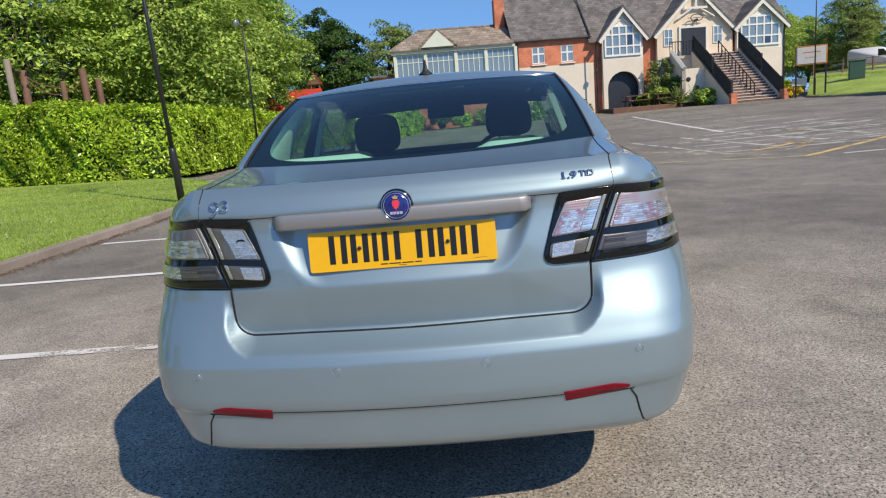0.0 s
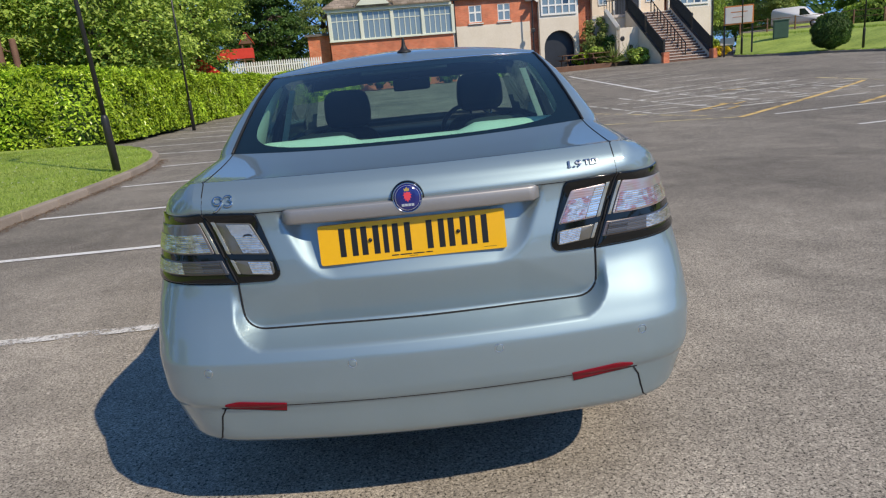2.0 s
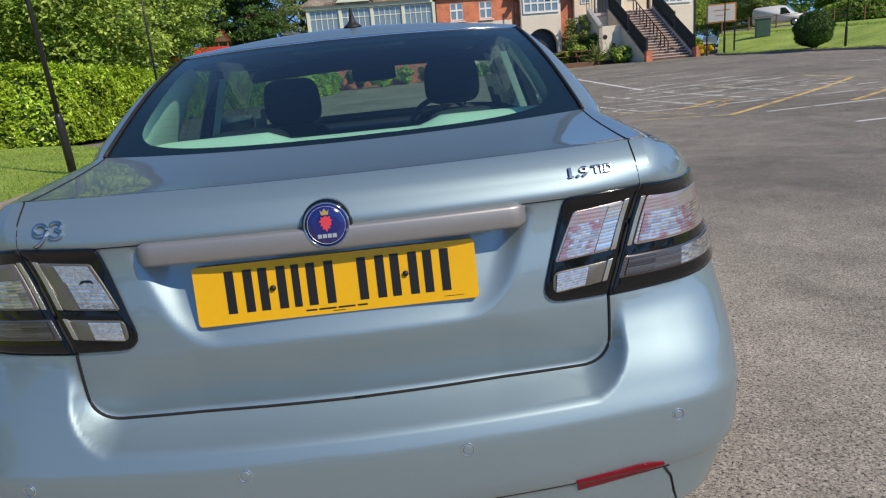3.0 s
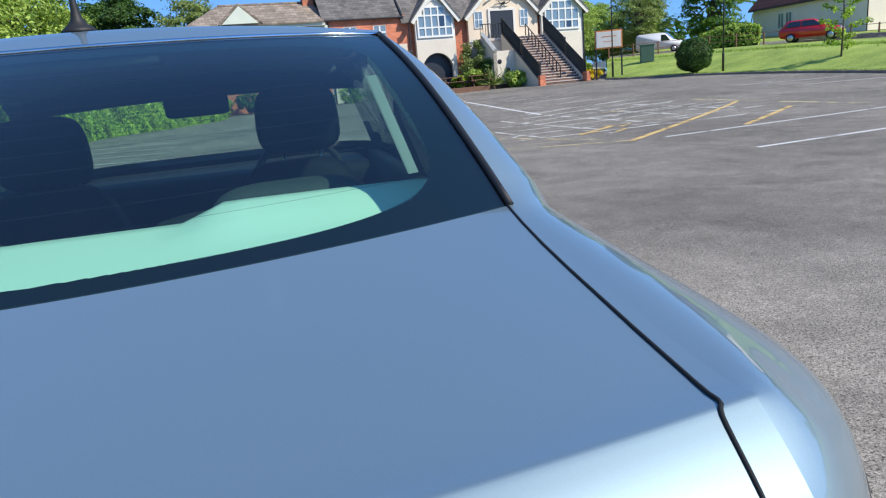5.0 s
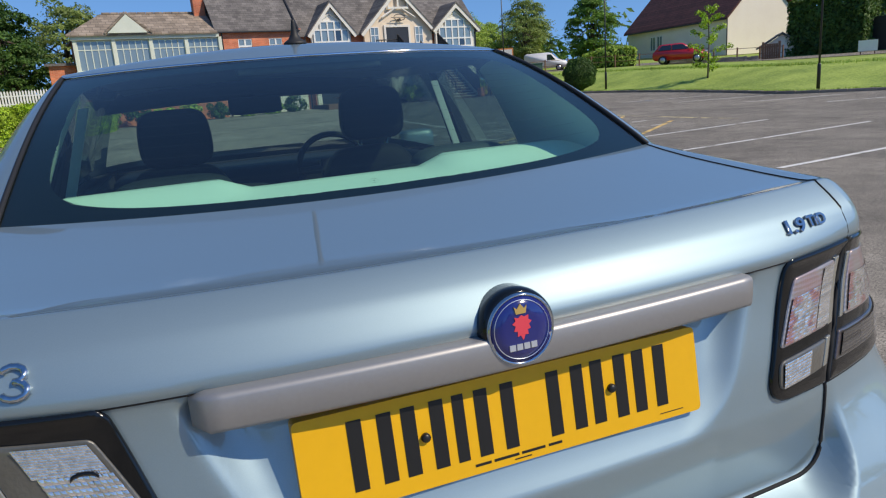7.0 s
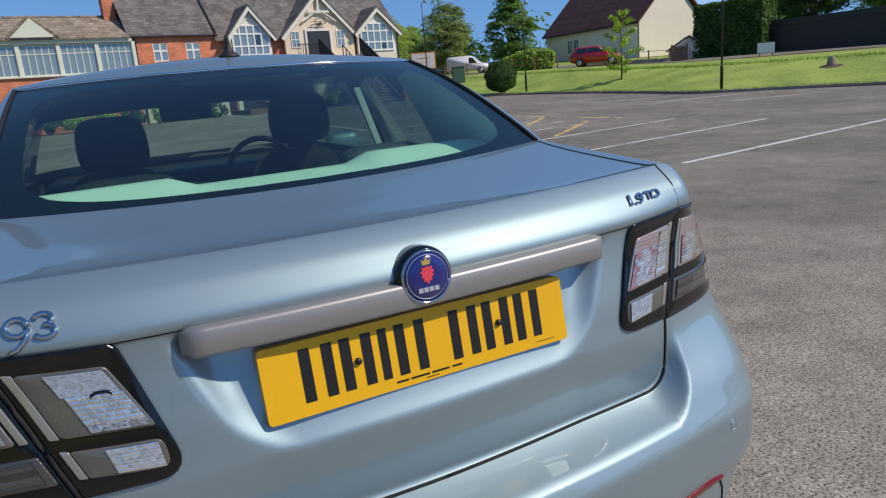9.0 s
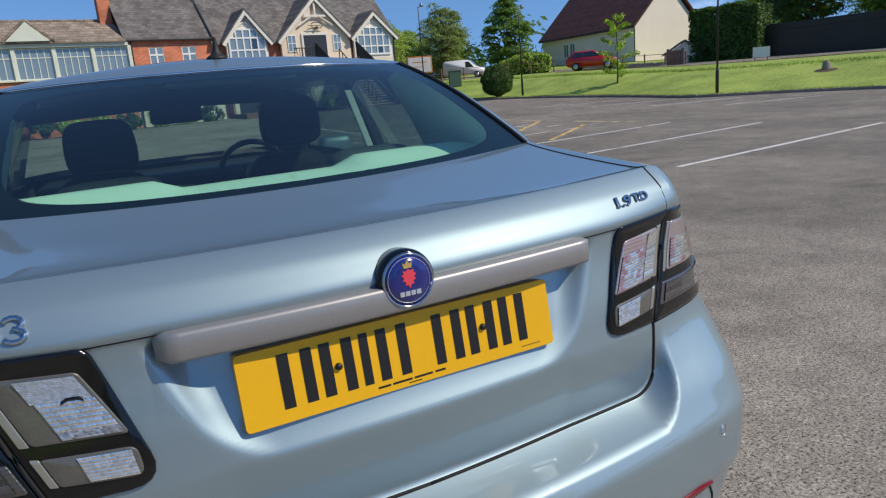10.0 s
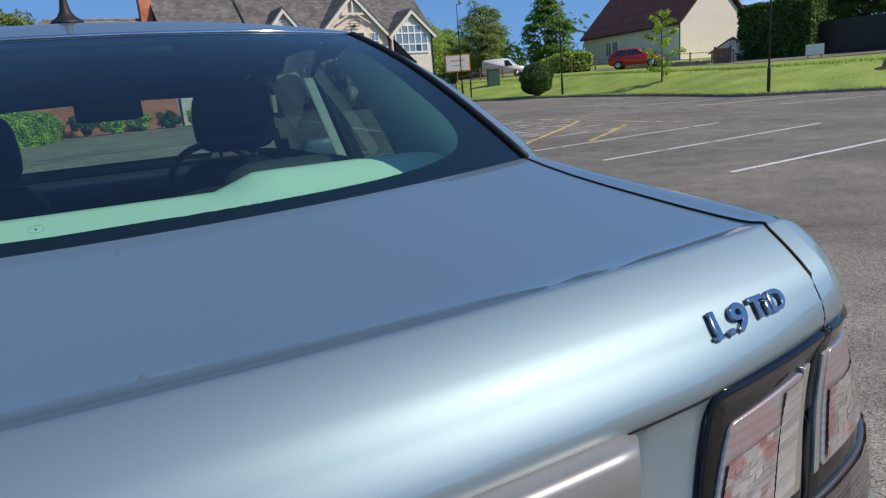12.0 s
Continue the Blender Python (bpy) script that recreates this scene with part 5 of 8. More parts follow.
def lettering(text, x0, z0, height, width, label):
    """Raised chrome letters that follow the curve of the lid."""
    cu = bpy.data.curves.new("letters", "FONT")
    cu.body, cu.size, cu.extrude, cu.bevel_depth, cu.bevel_resolution, cu.offset = text, 1.0, 0.06, 0.02, 1, 0.012
    ob = bpy.data.objects.new("letters", cu)
    me = bpy.data.meshes.new_from_object(ob)
    bpy.data.objects.remove(ob)
    tall = max(v.co.y for v in me.vertices)
    k, kx = height / tall, width / max(v.co.x for v in me.vertices)
    for v in me.vertices:
        v.co = skin(x0 + v.co.x * kx, z0 + v.co.y * k, 0.0022 + v.co.z * k)
    me.name = "badge"
    me.materials.clear()
    return link("badge", me, BADGE_CHROME, CAR, label)


lettering("1.9", 0.440, 1.0278, 0.0168, 0.047, "raised chrome 1.9 engine badge")
chrome_strokes("badge", [[(0.0, 0.0), (0.5, 0.0), (1.0, 0.0)]], 0.4440, 1.0290, 0.0115, "chrome foot of the figure one", 0.13)
lettering("TiD", 0.493, 1.0306, 0.0138, 0.042, "raised chrome TiD engine badge")


def window_trim():
    """The black band printed round the rear window, and its rubber seals."""
    rows = [r for r in range(len(CAR_KINDS)) if CAR_KINDS[r] == "cabin"]
    rows = ([rows[0] - 1] + rows)[:WINDOW_ROWS + 1]

    def on_glass(u, t, inset=0.004):
        """u from -1 to 1 across, t from 0 at the foot to 1 at the roof."""
        r = min(max(t, 0), 1) * (len(rows) - 1)
        r0 = min(int(r), len(rows) - 2)
        c = min(max(abs(u), 0), 1) * NR
        c0 = min(int(c), NR - 1)
        fr, fc = r - r0, c - c0
        g = CAR_GRID
        p = ((g[rows[r0], c0] * (1 - fc) + g[rows[r0], c0 + 1] * fc) * (1 - fr) + (g[rows[r0 + 1], c0] * (1 - fc) + g[rows[r0 + 1], c0 + 1] * fc) * fr)
        return Vector((p[0] if u >= 0 else -p[0], p[1] + inset * 0.45, p[2] - inset * 0.9))
    bm = bmesh.new()
    n = 1440
    ringset = []
    for f in np.linspace(0, 1, 6):
        row = []
        for i in range(n):
            a = 2 * math.pi * i / n
            ca, sa = math.cos(a), math.sin(a)
            m = max(abs(ca), abs(sa))
            ou, ot = ca / m, 0.5 + 0.5 * sa / m
            e = 0.30
            iu = 0.905 * math.copysign(abs(ca) ** e, ca)
            it = 0.475 + math.copysign(abs(sa) ** e, sa) * (0.44 if sa > 0 else 0.432)
            k = f if f < 1 or i % 2 else 0.955
            row.append(bm.verts.new(on_glass(ou + (iu - ou) * k, ot + (it - ot) * k)))
        ringset.append(row)
    for a, b in zip(ringset, ringset[1:]):
        for i in range(n):
            bm.faces.new((a[i], a[(i + 1) % n], b[(i + 1) % n], b[i]))
    part("ceramic_band", bm, FRIT, CAR_PARTS["rear_window"], "black band printed round the glass", True)
    for s in (1, -1):
        seal = [on_glass(s, t, -0.002) for t in np.linspace(0, 1, 20)]
        part("window_seal", tube(bmesh.new(), seal, 0.0048, 6), RUBBER, CAR, "", True)
    part("window_seal", tube(bmesh.new(), [on_glass(u, 1, -0.001) for u in np.linspace(-1, 1, 40)], 0.004, 6), CHROME, CAR, "thin bright strip", True)
    part("window_seal", tube(bmesh.new(), [on_glass(u, 0.004, 0.003) for u in np.linspace(-1, 1, 40)], 0.0018, 6), SEAM, CAR, "", True)
    spot = on_glass(-0.03, 0.062, 0.002)
    tilt = Matrix.Translation(spot) @ pose(0, 0, 0, 24, 0, 0)
    mark = tube(bmesh.new(), [tilt @ Vector((0.0075 * math.cos(a), 0.0075 * math.sin(a), 0)) for a in np.linspace(0, 2 * math.pi, 25)[:-1]], 0.00015, 4, True)
    lathe(mark, [(0.0013, -0.0002), (0.0013, 0.0002)], 8, tilt)
    part("glass_mark", mark, RUBBER, CAR_PARTS["rear_window"], "small round printed mark")
    lines = bmesh.new()
    for t in np.linspace(0.14, 0.78, 11):
        tube(lines, [on_glass(u, t, 0.003) for u in np.linspace(-0.82, 0.82, 24)], 0.00018, 3)
    part("heater_wires", lines, RUBBER, CAR_PARTS["rear_window"], "fine heater wires")


window_trim()


def antenna():
    m = Matrix.Translation((0.006, 1.280, 1.4195)) @ pose(0, 0, 0, 3, 0, 0) @ Matrix.Diagonal((1, 1, 0.88, 1))
    part("antenna", lathe(bmesh.new(), [(0.031, 0), (0.031, 0.004), (0.026, 0.009), (0.017, 0.016), (0.0105, 0.028), (0.0075, 0.045), (0.0055, 0.066), (0.0045, 0.072), (0.0001, 0.073)], 24, m), RUBBER, CAR,
         "short black roof antenna", True)


antenna()


def cushion(bm, x0, x1, y0, y1, z0, z1, r, m=None):
    return box(bm, x0, x1, y0, y1, z0, z1, r, m)


def pillow(x0, x1, y0, y1, z0, z1, n=4.0, taper=0.0):
    """A soft padded block; taper draws its head in."""
    bm = bmesh.new()
    bmesh.ops.create_icosphere(bm, subdivisions=4, radius=1.0)
    for v in bm.verts:
        d = v.co.normalized()
        r = (abs(d.x) ** n + abs(d.y) ** n + abs(d.z) ** n) ** (-1 / n)
        d = d * r
        w = 1 - taper * float(smoothstep(-0.2, 1.0, d.z))
        v.co = Vector(((x0 + x1) / 2 + d.x * w * (x1 - x0) / 2, (y0 + y1) / 2 + d.y * (y1 - y0) / 2, (z0 + z1) / 2 + d.z * (z1 - z0) / 2))
    return bm


def cabin():
    shelf_v, shelf_f = [], []
    nx, ny = 40, 10
    for i in range(nx + 1):
        x = -0.655 + 1.31 * i / nx
        front = 0.93 - 0.03 * (x / 0.6) ** 2
        back = 0.535 + 0.13 * x * x
        for j in range(ny + 1):
            t = j / ny
            hump = 0.026 * float(smoothstep(0.19, 0.27, abs(x))) * float(1 - smoothstep(0.57, 0.65, abs(x))) * float(smoothstep(0.35, 0.8, t))
            shelf_v.append((x, back + (front - back) * t, 1.086 + 0.004 * t + hump - 0.05 * float(smoothstep(0.93, 1.0, t))))
    for i in range(nx):
        for j in range(ny):
            a = i * (ny + 1) + j
            shelf_f.append((a, a + 1, a + ny + 2, a + ny + 1))
    shelf = from_data("parcel_shelf", shelf_v, shelf_f, SHELF_CLOTH, CAR, "pale cloth parcel shelf with raised speaker ends", True)
    part("shelf_front", new_box(-0.6, 0.6, 0.90, 0.925, 0.75, 1.05, 0.01), CABIN, CAR)
    for s in (1, -1):
        # rear seat backs with low built-in headrests
        part("rear_seat_back", pillow(min(s * 0.03, s * 0.61), max(s * 0.03, s * 0.61), 0.93, 1.09, 0.40, 1.085, 5, 0.06), SEAT_DARK, CAR, "dark leather seat back", True)
        # right headrest: a paler leather colour stands in for sun falling on it
        part("rear_headrest", pillow(min(s * 0.22, s * 0.50), max(s * 0.22, s * 0.50), 0.95, 1.07, 1.00, 1.122, 3.6, 0.05), SEAT_SUNLIT if s > 0 else SEAT_DARK, CAR, "low leather headrest", True)
        seat = part("front_seat", pillow(min(s * 0.10, s * 0.62), max(s * 0.10, s * 0.62), 1.90, 2.06, 0.36, 1.075, 4.5, 0.28), SEAT_DARK, CAR, "dark leather front seat", True)
        hx, hz = (0.383, 1.0) if s > 0 else (-0.350, 0.975)
        part("headrest", pillow(hx - 0.126, hx + 0.126, 1.92, 2.03, hz + 0.095, hz + 0.300, 4.2, 0.06), SEAT_DARK, seat, "", True)
        for dx in (-0.055, 0.055):
            part("headrest_post", rod(bmesh.new(), (hx + dx, 1.985, 1.0), (hx + dx, 1.985, hz + 0.12), 0.006, seg=8), CHROME, seat, "", True)
        b = bmesh.new()
        v = [b.verts.new(Vector(p)) for p in ((s * 0.592, 1.83, 1.300), (s * 0.622, 1.845, 1.300), (s * 0.722, 1.875, 1.0), (s * 0.690, 1.855, 1.0))]
        w = [b.verts.new(p.co + Vector((s * 0.004, 0, 0))) for p in v]
        b.faces.new(v), b.faces.new(w[::-1])
        for i in range(4):
            b.faces.new((v[i], w[i], w[(i + 1) % 4], v[(i + 1) % 4]))
        part("seat_belt", b, BELT, CAR, "pale seat belt webbing")
        b = bmesh.new()
        foot = [b.verts.new((s * x, y, 0.98)) for x, y in ((0.750, 1.87), (0.790, 1.87), (0.790, 2.02), (0.750, 2.02))]
        head = [b.verts.new((s * x, y, 1.36)) for x, y in ((0.632, 1.90), (0.665, 1.90), (0.665, 2.00), (0.632, 2.00))]
        b.faces.new(foot[::-1]), b.faces.new(head)
        for i in range(4):
            b.faces.new((foot[i], foot[(i + 1) % 4], head[(i + 1) % 4], head[i]))
        part("pillar_trim", b, CABIN, CAR, "dark middle pillar")
        strip = bmesh.new()
        rows_ = [r for r in range(len(CAR_KINDS)) if CAR_KINDS[r] == "cabin"][:13]
        quad = []
        for r in rows_:
            p, w = CAR_GRID[r, NR], CAR_GRID[r, NR + NC]
            edge = Vector((p[0] - 0.004, p[1] + 0.006, p[2] - 0.022))
            front = Vector((w[0] - 0.075, 1.27, w[2] - 0.005))
            line = []
            for f in (0.0, 0.12, 0.3, 0.55, 0.8, 1.0):
                q = edge.lerp(front, f)
                line.append(strip.verts.new((s * (q.x - 0.012 * math.sin(math.pi * f)), q.y, q.z)))
            quad.append(line)
        for a_, b_ in zip(quad, quad[1:]):
            for k_ in range(5):
                strip.faces.new((a_[k_], a_[k_ + 1], b_[k_ + 1], b_[k_]))
        part("pillar_trim", strip, SHELF_CLOTH, CAR, "pale moulded pillar trim", True)
        part("door_trim", new_box(s * 0.70, s * 0.76, 1.1, 3.3, 0.35, 0.985, 0.02), CABIN, CAR, "", True)
    part("dashboard", cushion(bmesh.new(), -0.68, 0.68, 2.85, 3.35, 0.6, 0.968, 0.06), SEAT_DARK, CAR, "dark dashboard", True)
    part("cabin_floor", new_box(-0.70, 0.70, 0.30, 3.4, 0.24, 0.40, 0.02), CABIN, CAR)
    part("engine_bulkhead", new_box(-0.72, 0.72, 3.35, 3.40, 0.3, 0.97), CABIN, CAR)
    wm = Matrix.Translation((0.36, 2.68, 0.93)) @ pose(0, 0, 0, 66, 0, 0)
    bm = tube(bmesh.new(), [wm @ Vector((0.178 * math.cos(a), 0.178 * math.sin(a), 0)) for a in np.linspace(0, 2 * math.pi, 33)[:-1]], 0.015, 8, True)
    for a in (0.0, math.pi, -math.pi / 2):
        rod(bm, wm @ Vector((0, 0, 0.0)), wm @ Vector((0.17 * math.cos(a), 0.17 * math.sin(a), 0)), 0.02)
    box(bm, -0.07, 0.07, -0.05, 0.05, -0.03, 0.02, 0.012, wm)
    part("steering_wheel", bm, CABIN, CAR, "dark steering wheel", True)
    part("mirror_glass", pillow(-0.108, 0.128, 2.59, 2.65, 1.226, 1.304, 8.0), CABIN, CAR, "interior mirror", True)
    part("mirror_stem", rod(bmesh.new(), (0.01, 2.63, 1.29), (0.01, 2.70, 1.385), 0.012), CABIN, CAR, "", True)
    bm = bmesh.new()
    rows_ = []
    for i in range(25):
        x = -0.66 + 1.32 * i / 24
        low = 1.296 - 0.055 * x * x
        rows_.append([bm.verts.new(p) for p in ((x, 2.60, low + 0.05), (x, 2.66, low + 0.004), (x, 2.70, low), (x, 2.74, low + 0.03), (x, 2.70, 1.40 - 0.1 * x * x), (x, 2.60, 1.40 - 0.1 * x * x))])
    for u, v in zip(rows_, rows_[1:]):
        for k in range(6):
            bm.faces.new((u[k], u[(k + 1) % 6], v[(k + 1) % 6], v[k]))
    bm.faces.new(rows_[0]), bm.faces.new(rows_[-1][::-1])
    part("windscreen_header", bm, CABIN, CAR, "dark roof rail and sun visors over the windscreen", True)
    part("high_brake_lamp", cushion(bmesh.new(), -0.18, 0.18, 1.05, 1.11, 1.335, 1.356, 0.008), CABIN, CAR, "dark brake lamp bar inside the window", True)
    hv, hf = [], []
    for i in range(21):
        x = -0.53 + 1.06 * i / 20
        for j in range(9):
            y0 = 1.115 + 0.25 * x * x
            y = y0 + (2.66 - y0) * j / 8
            hv.append((x, y, 1.394 - 0.12 * x * x - 0.022 * (1 - min(1.0, j / 2)) - 0.015 * (j / 8) ** 2))
    for i in range(20):
        for j in range(8):
            a = i * 9 + j
            hf.append((a, a + 1, a + 10, a + 9))
    from_data("headliner", hv, hf, HEADLINER, CAR, "", True)


cabin()


def wheel(s, y):
    m = Matrix.Translation((s * 0.765, y, 0.315)) @ pose(0, 0, 0, 0, 90 * s, 0)
    hub = part("wheel", lathe(bmesh.new(), [(0.14, -0.09), (0.15, 0.02), (0.05, 0.06), (0.0001, 0.07)], 20, m), BLACK_METAL, CAR, "", True)
    part("tyre", lathe(bmesh.new(), [(0.205, -0.10), (0.27, -0.108), (0.305, -0.10), (0.315, -0.08), (0.315, 0.08), (0.305, 0.10), (0.27, 0.108), (0.205, 0.10), (0.20, 0.0)], 40, m), TYRE, hub, "", True)
    bm = bmesh.new()
    lathe(bm, [(0.206, 0.03), (0.213, 0.095), (0.205, 0.10), (0.192, 0.085), (0.19, 0.03)], 40, m)
    for k in range(7):
        a = 2 * math.pi * k / 7
        box(bm, 0.04, 0.198, -0.018, 0.018, 0.06, 0.085, 0.006, m @ pose(0, 0, 0, 0, 0, math.degrees(a)))
    lathe(bm, [(0.06, 0.05), (0.06, 0.088), (0.045, 0.095), (0.0001, 0.096)], 20, m)
    part("rim", bm, ALLOY, hub, "silver alloy rim", True)


for wy in WHEELS:
    wheel(1, wy), wheel(-1, wy)
part("underbody", new_box(-0.50, 0.50, 0.40, 4.35, 0.20, 0.30, 0.04), RUBBER, CAR)
for wy in WHEELS:
    for s in (1, -1):
        bm = bmesh.new()
        n = 16
        rows = []
        for x in (0.52, 0.80):
            rows.append([bm.verts.new((s * x, wy + 0.358 * math.cos(a), 0.32 + 0.358 * math.sin(a))) for a in np.linspace(-0.2, math.pi + 0.2, n)])
        for i in range(n - 1):
            bm.faces.new((rows[0][i], rows[0][i + 1], rows[1][i + 1], rows[1][i]))
        bm.faces.new(rows[0])
        part("wheel_housing", bm, RUBBER, CAR, "", True)


def side_details(s):
    part("door_mirror", cushion(bmesh.new(), s * 0.80, s * 0.99, 2.92, 3.02, 0.93, 1.06, 0.035), PAINT, CAR, "", True)
    for y in (1.52, 2.55):
        part("door_handle", cushion(bmesh.new(), s * 0.868, s * 0.895, y, y + 0.19, 0.845, 0.875, 0.01), PAINT, CAR, "", True)
    for y in (1.28, 2.0, 3.05):
        pts = [Vector((s * (float(curve(HALF_W, z)) + 0.0005), y, car_side(z))) for z in np.linspace(0.40, 1.03, 24)]
        seam(pts, 0.0025)
    part("headlamp", cushion(bmesh.new(), s * 0.44, s * 0.70, 4.20, 4.42, 0.58, 0.68, 0.03), LENS_CLEAR, CAR, "clear headlamp", True)


mirrored(side_details)
part("grille", cushion(bmesh.new(), -0.35, 0.35, 4.42, 4.50, 0.52, 0.62, 0.02), BLACK_METAL, CAR, "", True)

# ---------------------------------------------------------------- plants
def leaf_cloud(rng, centre, normal, size, slim=0.5):
    """Pointed four-cornered leaves at the given places, facing roughly along normal. Returns verts and faces."""
    n = len(centre)
    d = normal + rng.normal(0, 0.55, (n, 3))
    d /= np.linalg.norm(d, axis=1, keepdims=True)
    a = rng.normal(0, 1, (n, 3))
    a -= (a * d).sum(1, keepdims=True) * d
    a /= np.linalg.norm(a, axis=1, keepdims=True)
    b = np.cross(d, a)
    s = (size * rng.uniform(0.6, 1.25, n))[:, None]
    v = np.empty((n, 4, 3))
    v[:, 0], v[:, 2] = centre - a * s, centre + a * s
    v[:, 1], v[:, 3] = centre + b * s * slim + d * s * 0.15, centre - b * s * slim + d * s * 0.15
    return v.reshape(-1, 3), [(4 * i, 4 * i + 1, 4 * i + 2, 4 * i + 3) for i in range(n)]


def cluster_leaves(rng, centres, radii, per, size):
    c = np.repeat(centres, per, axis=0)
    r = np.repeat(radii, per)[:, None]
    d = rng.normal(0, 1, c.shape)
    d /= np.linalg.norm(d, axis=1, keepdims=True)
    d[:, 2] = d[:, 2] * 0.8 + 0.12
    p = c + d * r * rng.uniform(0.35, 1.0, (len(c), 1)) ** 0.6
    return leaf_cloud(rng, p, d + (0, 0, 0.35), size)


def bough_leaves(rng, centres, radii, per, size):
    """Flat drooping sprays of leaves, thick on top and open below."""
    c = np.repeat(centres, per, axis=0)
    r = np.repeat(radii, per)
    a, f = rng.uniform(0, 2 * math.pi, len(c)), np.sqrt(rng.uniform(0, 1, len(c)))
    lobe = 1 + 0.22 * np.sin(3 * a + c[:, 0] * 5) + 0.14 * np.sin(7 * a + c[:, 1] * 9)
    h = r * f * lobe
    p = c + np.stack([h * np.cos(a), h * np.sin(a), r * (0.22 * (1 - f * f) - 0.34 * f ** 3) + rng.normal(0, 0.075, len(c)) * r], 1)
    out = c[:, :2] / (np.linalg.norm(c[:, :2], axis=1, keepdims=True) + 0.3)
    d = np.stack([0.45 * f * np.cos(a) + 0.45 * out[:, 0], 0.45 * f * np.sin(a) + 0.45 * out[:, 1], np.full(len(c), 0.85)], 1)
    return leaf_cloud(rng, p, d, size)


def tree(label, seed, height=10.0, spread=3.6, leaf=LEAF, clumps=80, per=170, size=0.17, crown_low=0.28, narrow=1.0):
    """A tapered trunk with limbs under a crown of many leaf clumps, standing at the origin."""
    rng = np.random.default_rng(seed)
    top = root("tree", label, "tree", group="trees round the car park")
    bm = bmesh.new()
    pts = [Vector((0.12 * math.sin(k), 0.12 * math.cos(1.7 * k), height * 0.8 * k / 6)) for k in range(7)]
    pts[0] = Vector((0, 0, -0.2))
    for k in range(6):
        r0, r1 = height * 0.026 * (1 - k / 7.5), height * 0.026 * (1 - (k + 1) / 7.5)
        rod(bm, pts[k], pts[k + 1], r0, r1, 8)
    cz, rz = height * (1 + crown_low) / 2, height * (1 - crown_low) / 2
    centres = []
    for k in range(clumps):
        d = rng.normal(0, 1, 3)
        d /= np.linalg.norm(d)
        f = rng.uniform(0.35, 1.0) ** 0.5
        w = 1.0 - 0.35 * max(0.0, d[2]) * narrow
        centres.append((d[0] * spread * f * w, d[1] * spread * f * w, cz + d[2] * rz * f * 0.92))
    centres = np.array(centres)
    for k in range(0, clumps, 7):
        c = Vector(centres[k])
        base = pts[2 + k % 4]
        rod(bm, base, base.lerp(c, 0.85), height * 0.009, height * 0.003, 5)
    part("trunk", bm, BARK, top, "", True)
    v, f = bough_leaves(rng, centres, rng.uniform(0.17, 0.33, clumps) * spread, per, size)
    from_data("crown", v.tolist(), f, leaf, top)
    return top


def plant(proto, first, x, y, z, turn, sx, sz):
    """Puts a prototype, or a copy of it, on its place."""
    m = pose(x, y, z, 0, 0, turn) @ Matrix.Diagonal((sx, sx, sz, 1))
    if first:
        proto.matrix_world = m
        return proto
    ob = copy_thing(proto, Matrix.Identity(4))
    ob.matrix_basis = m
    return ob


TREES = {
    "broad": tree("tall broad-leaved tree with a dense bright green crown behind the hedge", 11, crown_low=0.05, clumps=210, per=175, size=0.094),
    "full": tree("tall leafy green tree with layered drooping boughs", 12, 11.0, 4.2, clumps=225, per=180, crown_low=0.03, size=0.102),
    "dark": tree("tall dark green tree with a dense crown", 13, 10.0, 3.0, LEAF_DARK, 130, 150, 0.12, 0.12),
    "pale": tree("slender pale green tree with an airy open crown", 14, 10.0, 3.0, LEAF_PALE, 130, 130, 0.115, 0.12),
    "cone": tree("dense conical mid-green tree beyond the bank", 15, 10.0, 2.9, LEAF_MID, 150, 140, 0.13, 0.04, 1.7),
}
used_trees = set()


def put_tree(kind, x, y, z, s, turn, tall=1.0):
    plant(TREES[kind], kind not in used_trees, x, y, z, turn, s, s * tall)
    used_trees.add(kind)


# the last two are unseen, added behind the camera for reflections
for kind, x, y, s, turn in (("broad", -16.5, 23.5, 1.05, 0), ("full", -12.5, 27.5, 1.0, 40), ("full", -20.5, 28, 1.15, 110), ("broad", -12.2, 35, 1.05, 80),
                            ("full", -17, 37, 1.15, 200), ("broad", -24, 20, 1.1, 250), ("full", -27, 27, 1.2, 300), ("dark", -14.5, 46, 1.15, 30), ("full", -20, 46, 1.2, 10),
                            ("dark", -9.5, 51, 0.95, 90), ("pale", -6.2, 56, 1.02, 0), ("dark", -12, 58, 1.15, 150), ("broad", -30, 12, 1.1, 60),
                            ("broad", -26, 2, 1.0, 20), ("full", -28, -10, 1.1, 70)):
    put_tree(kind, x, y, 0.1, s, turn)
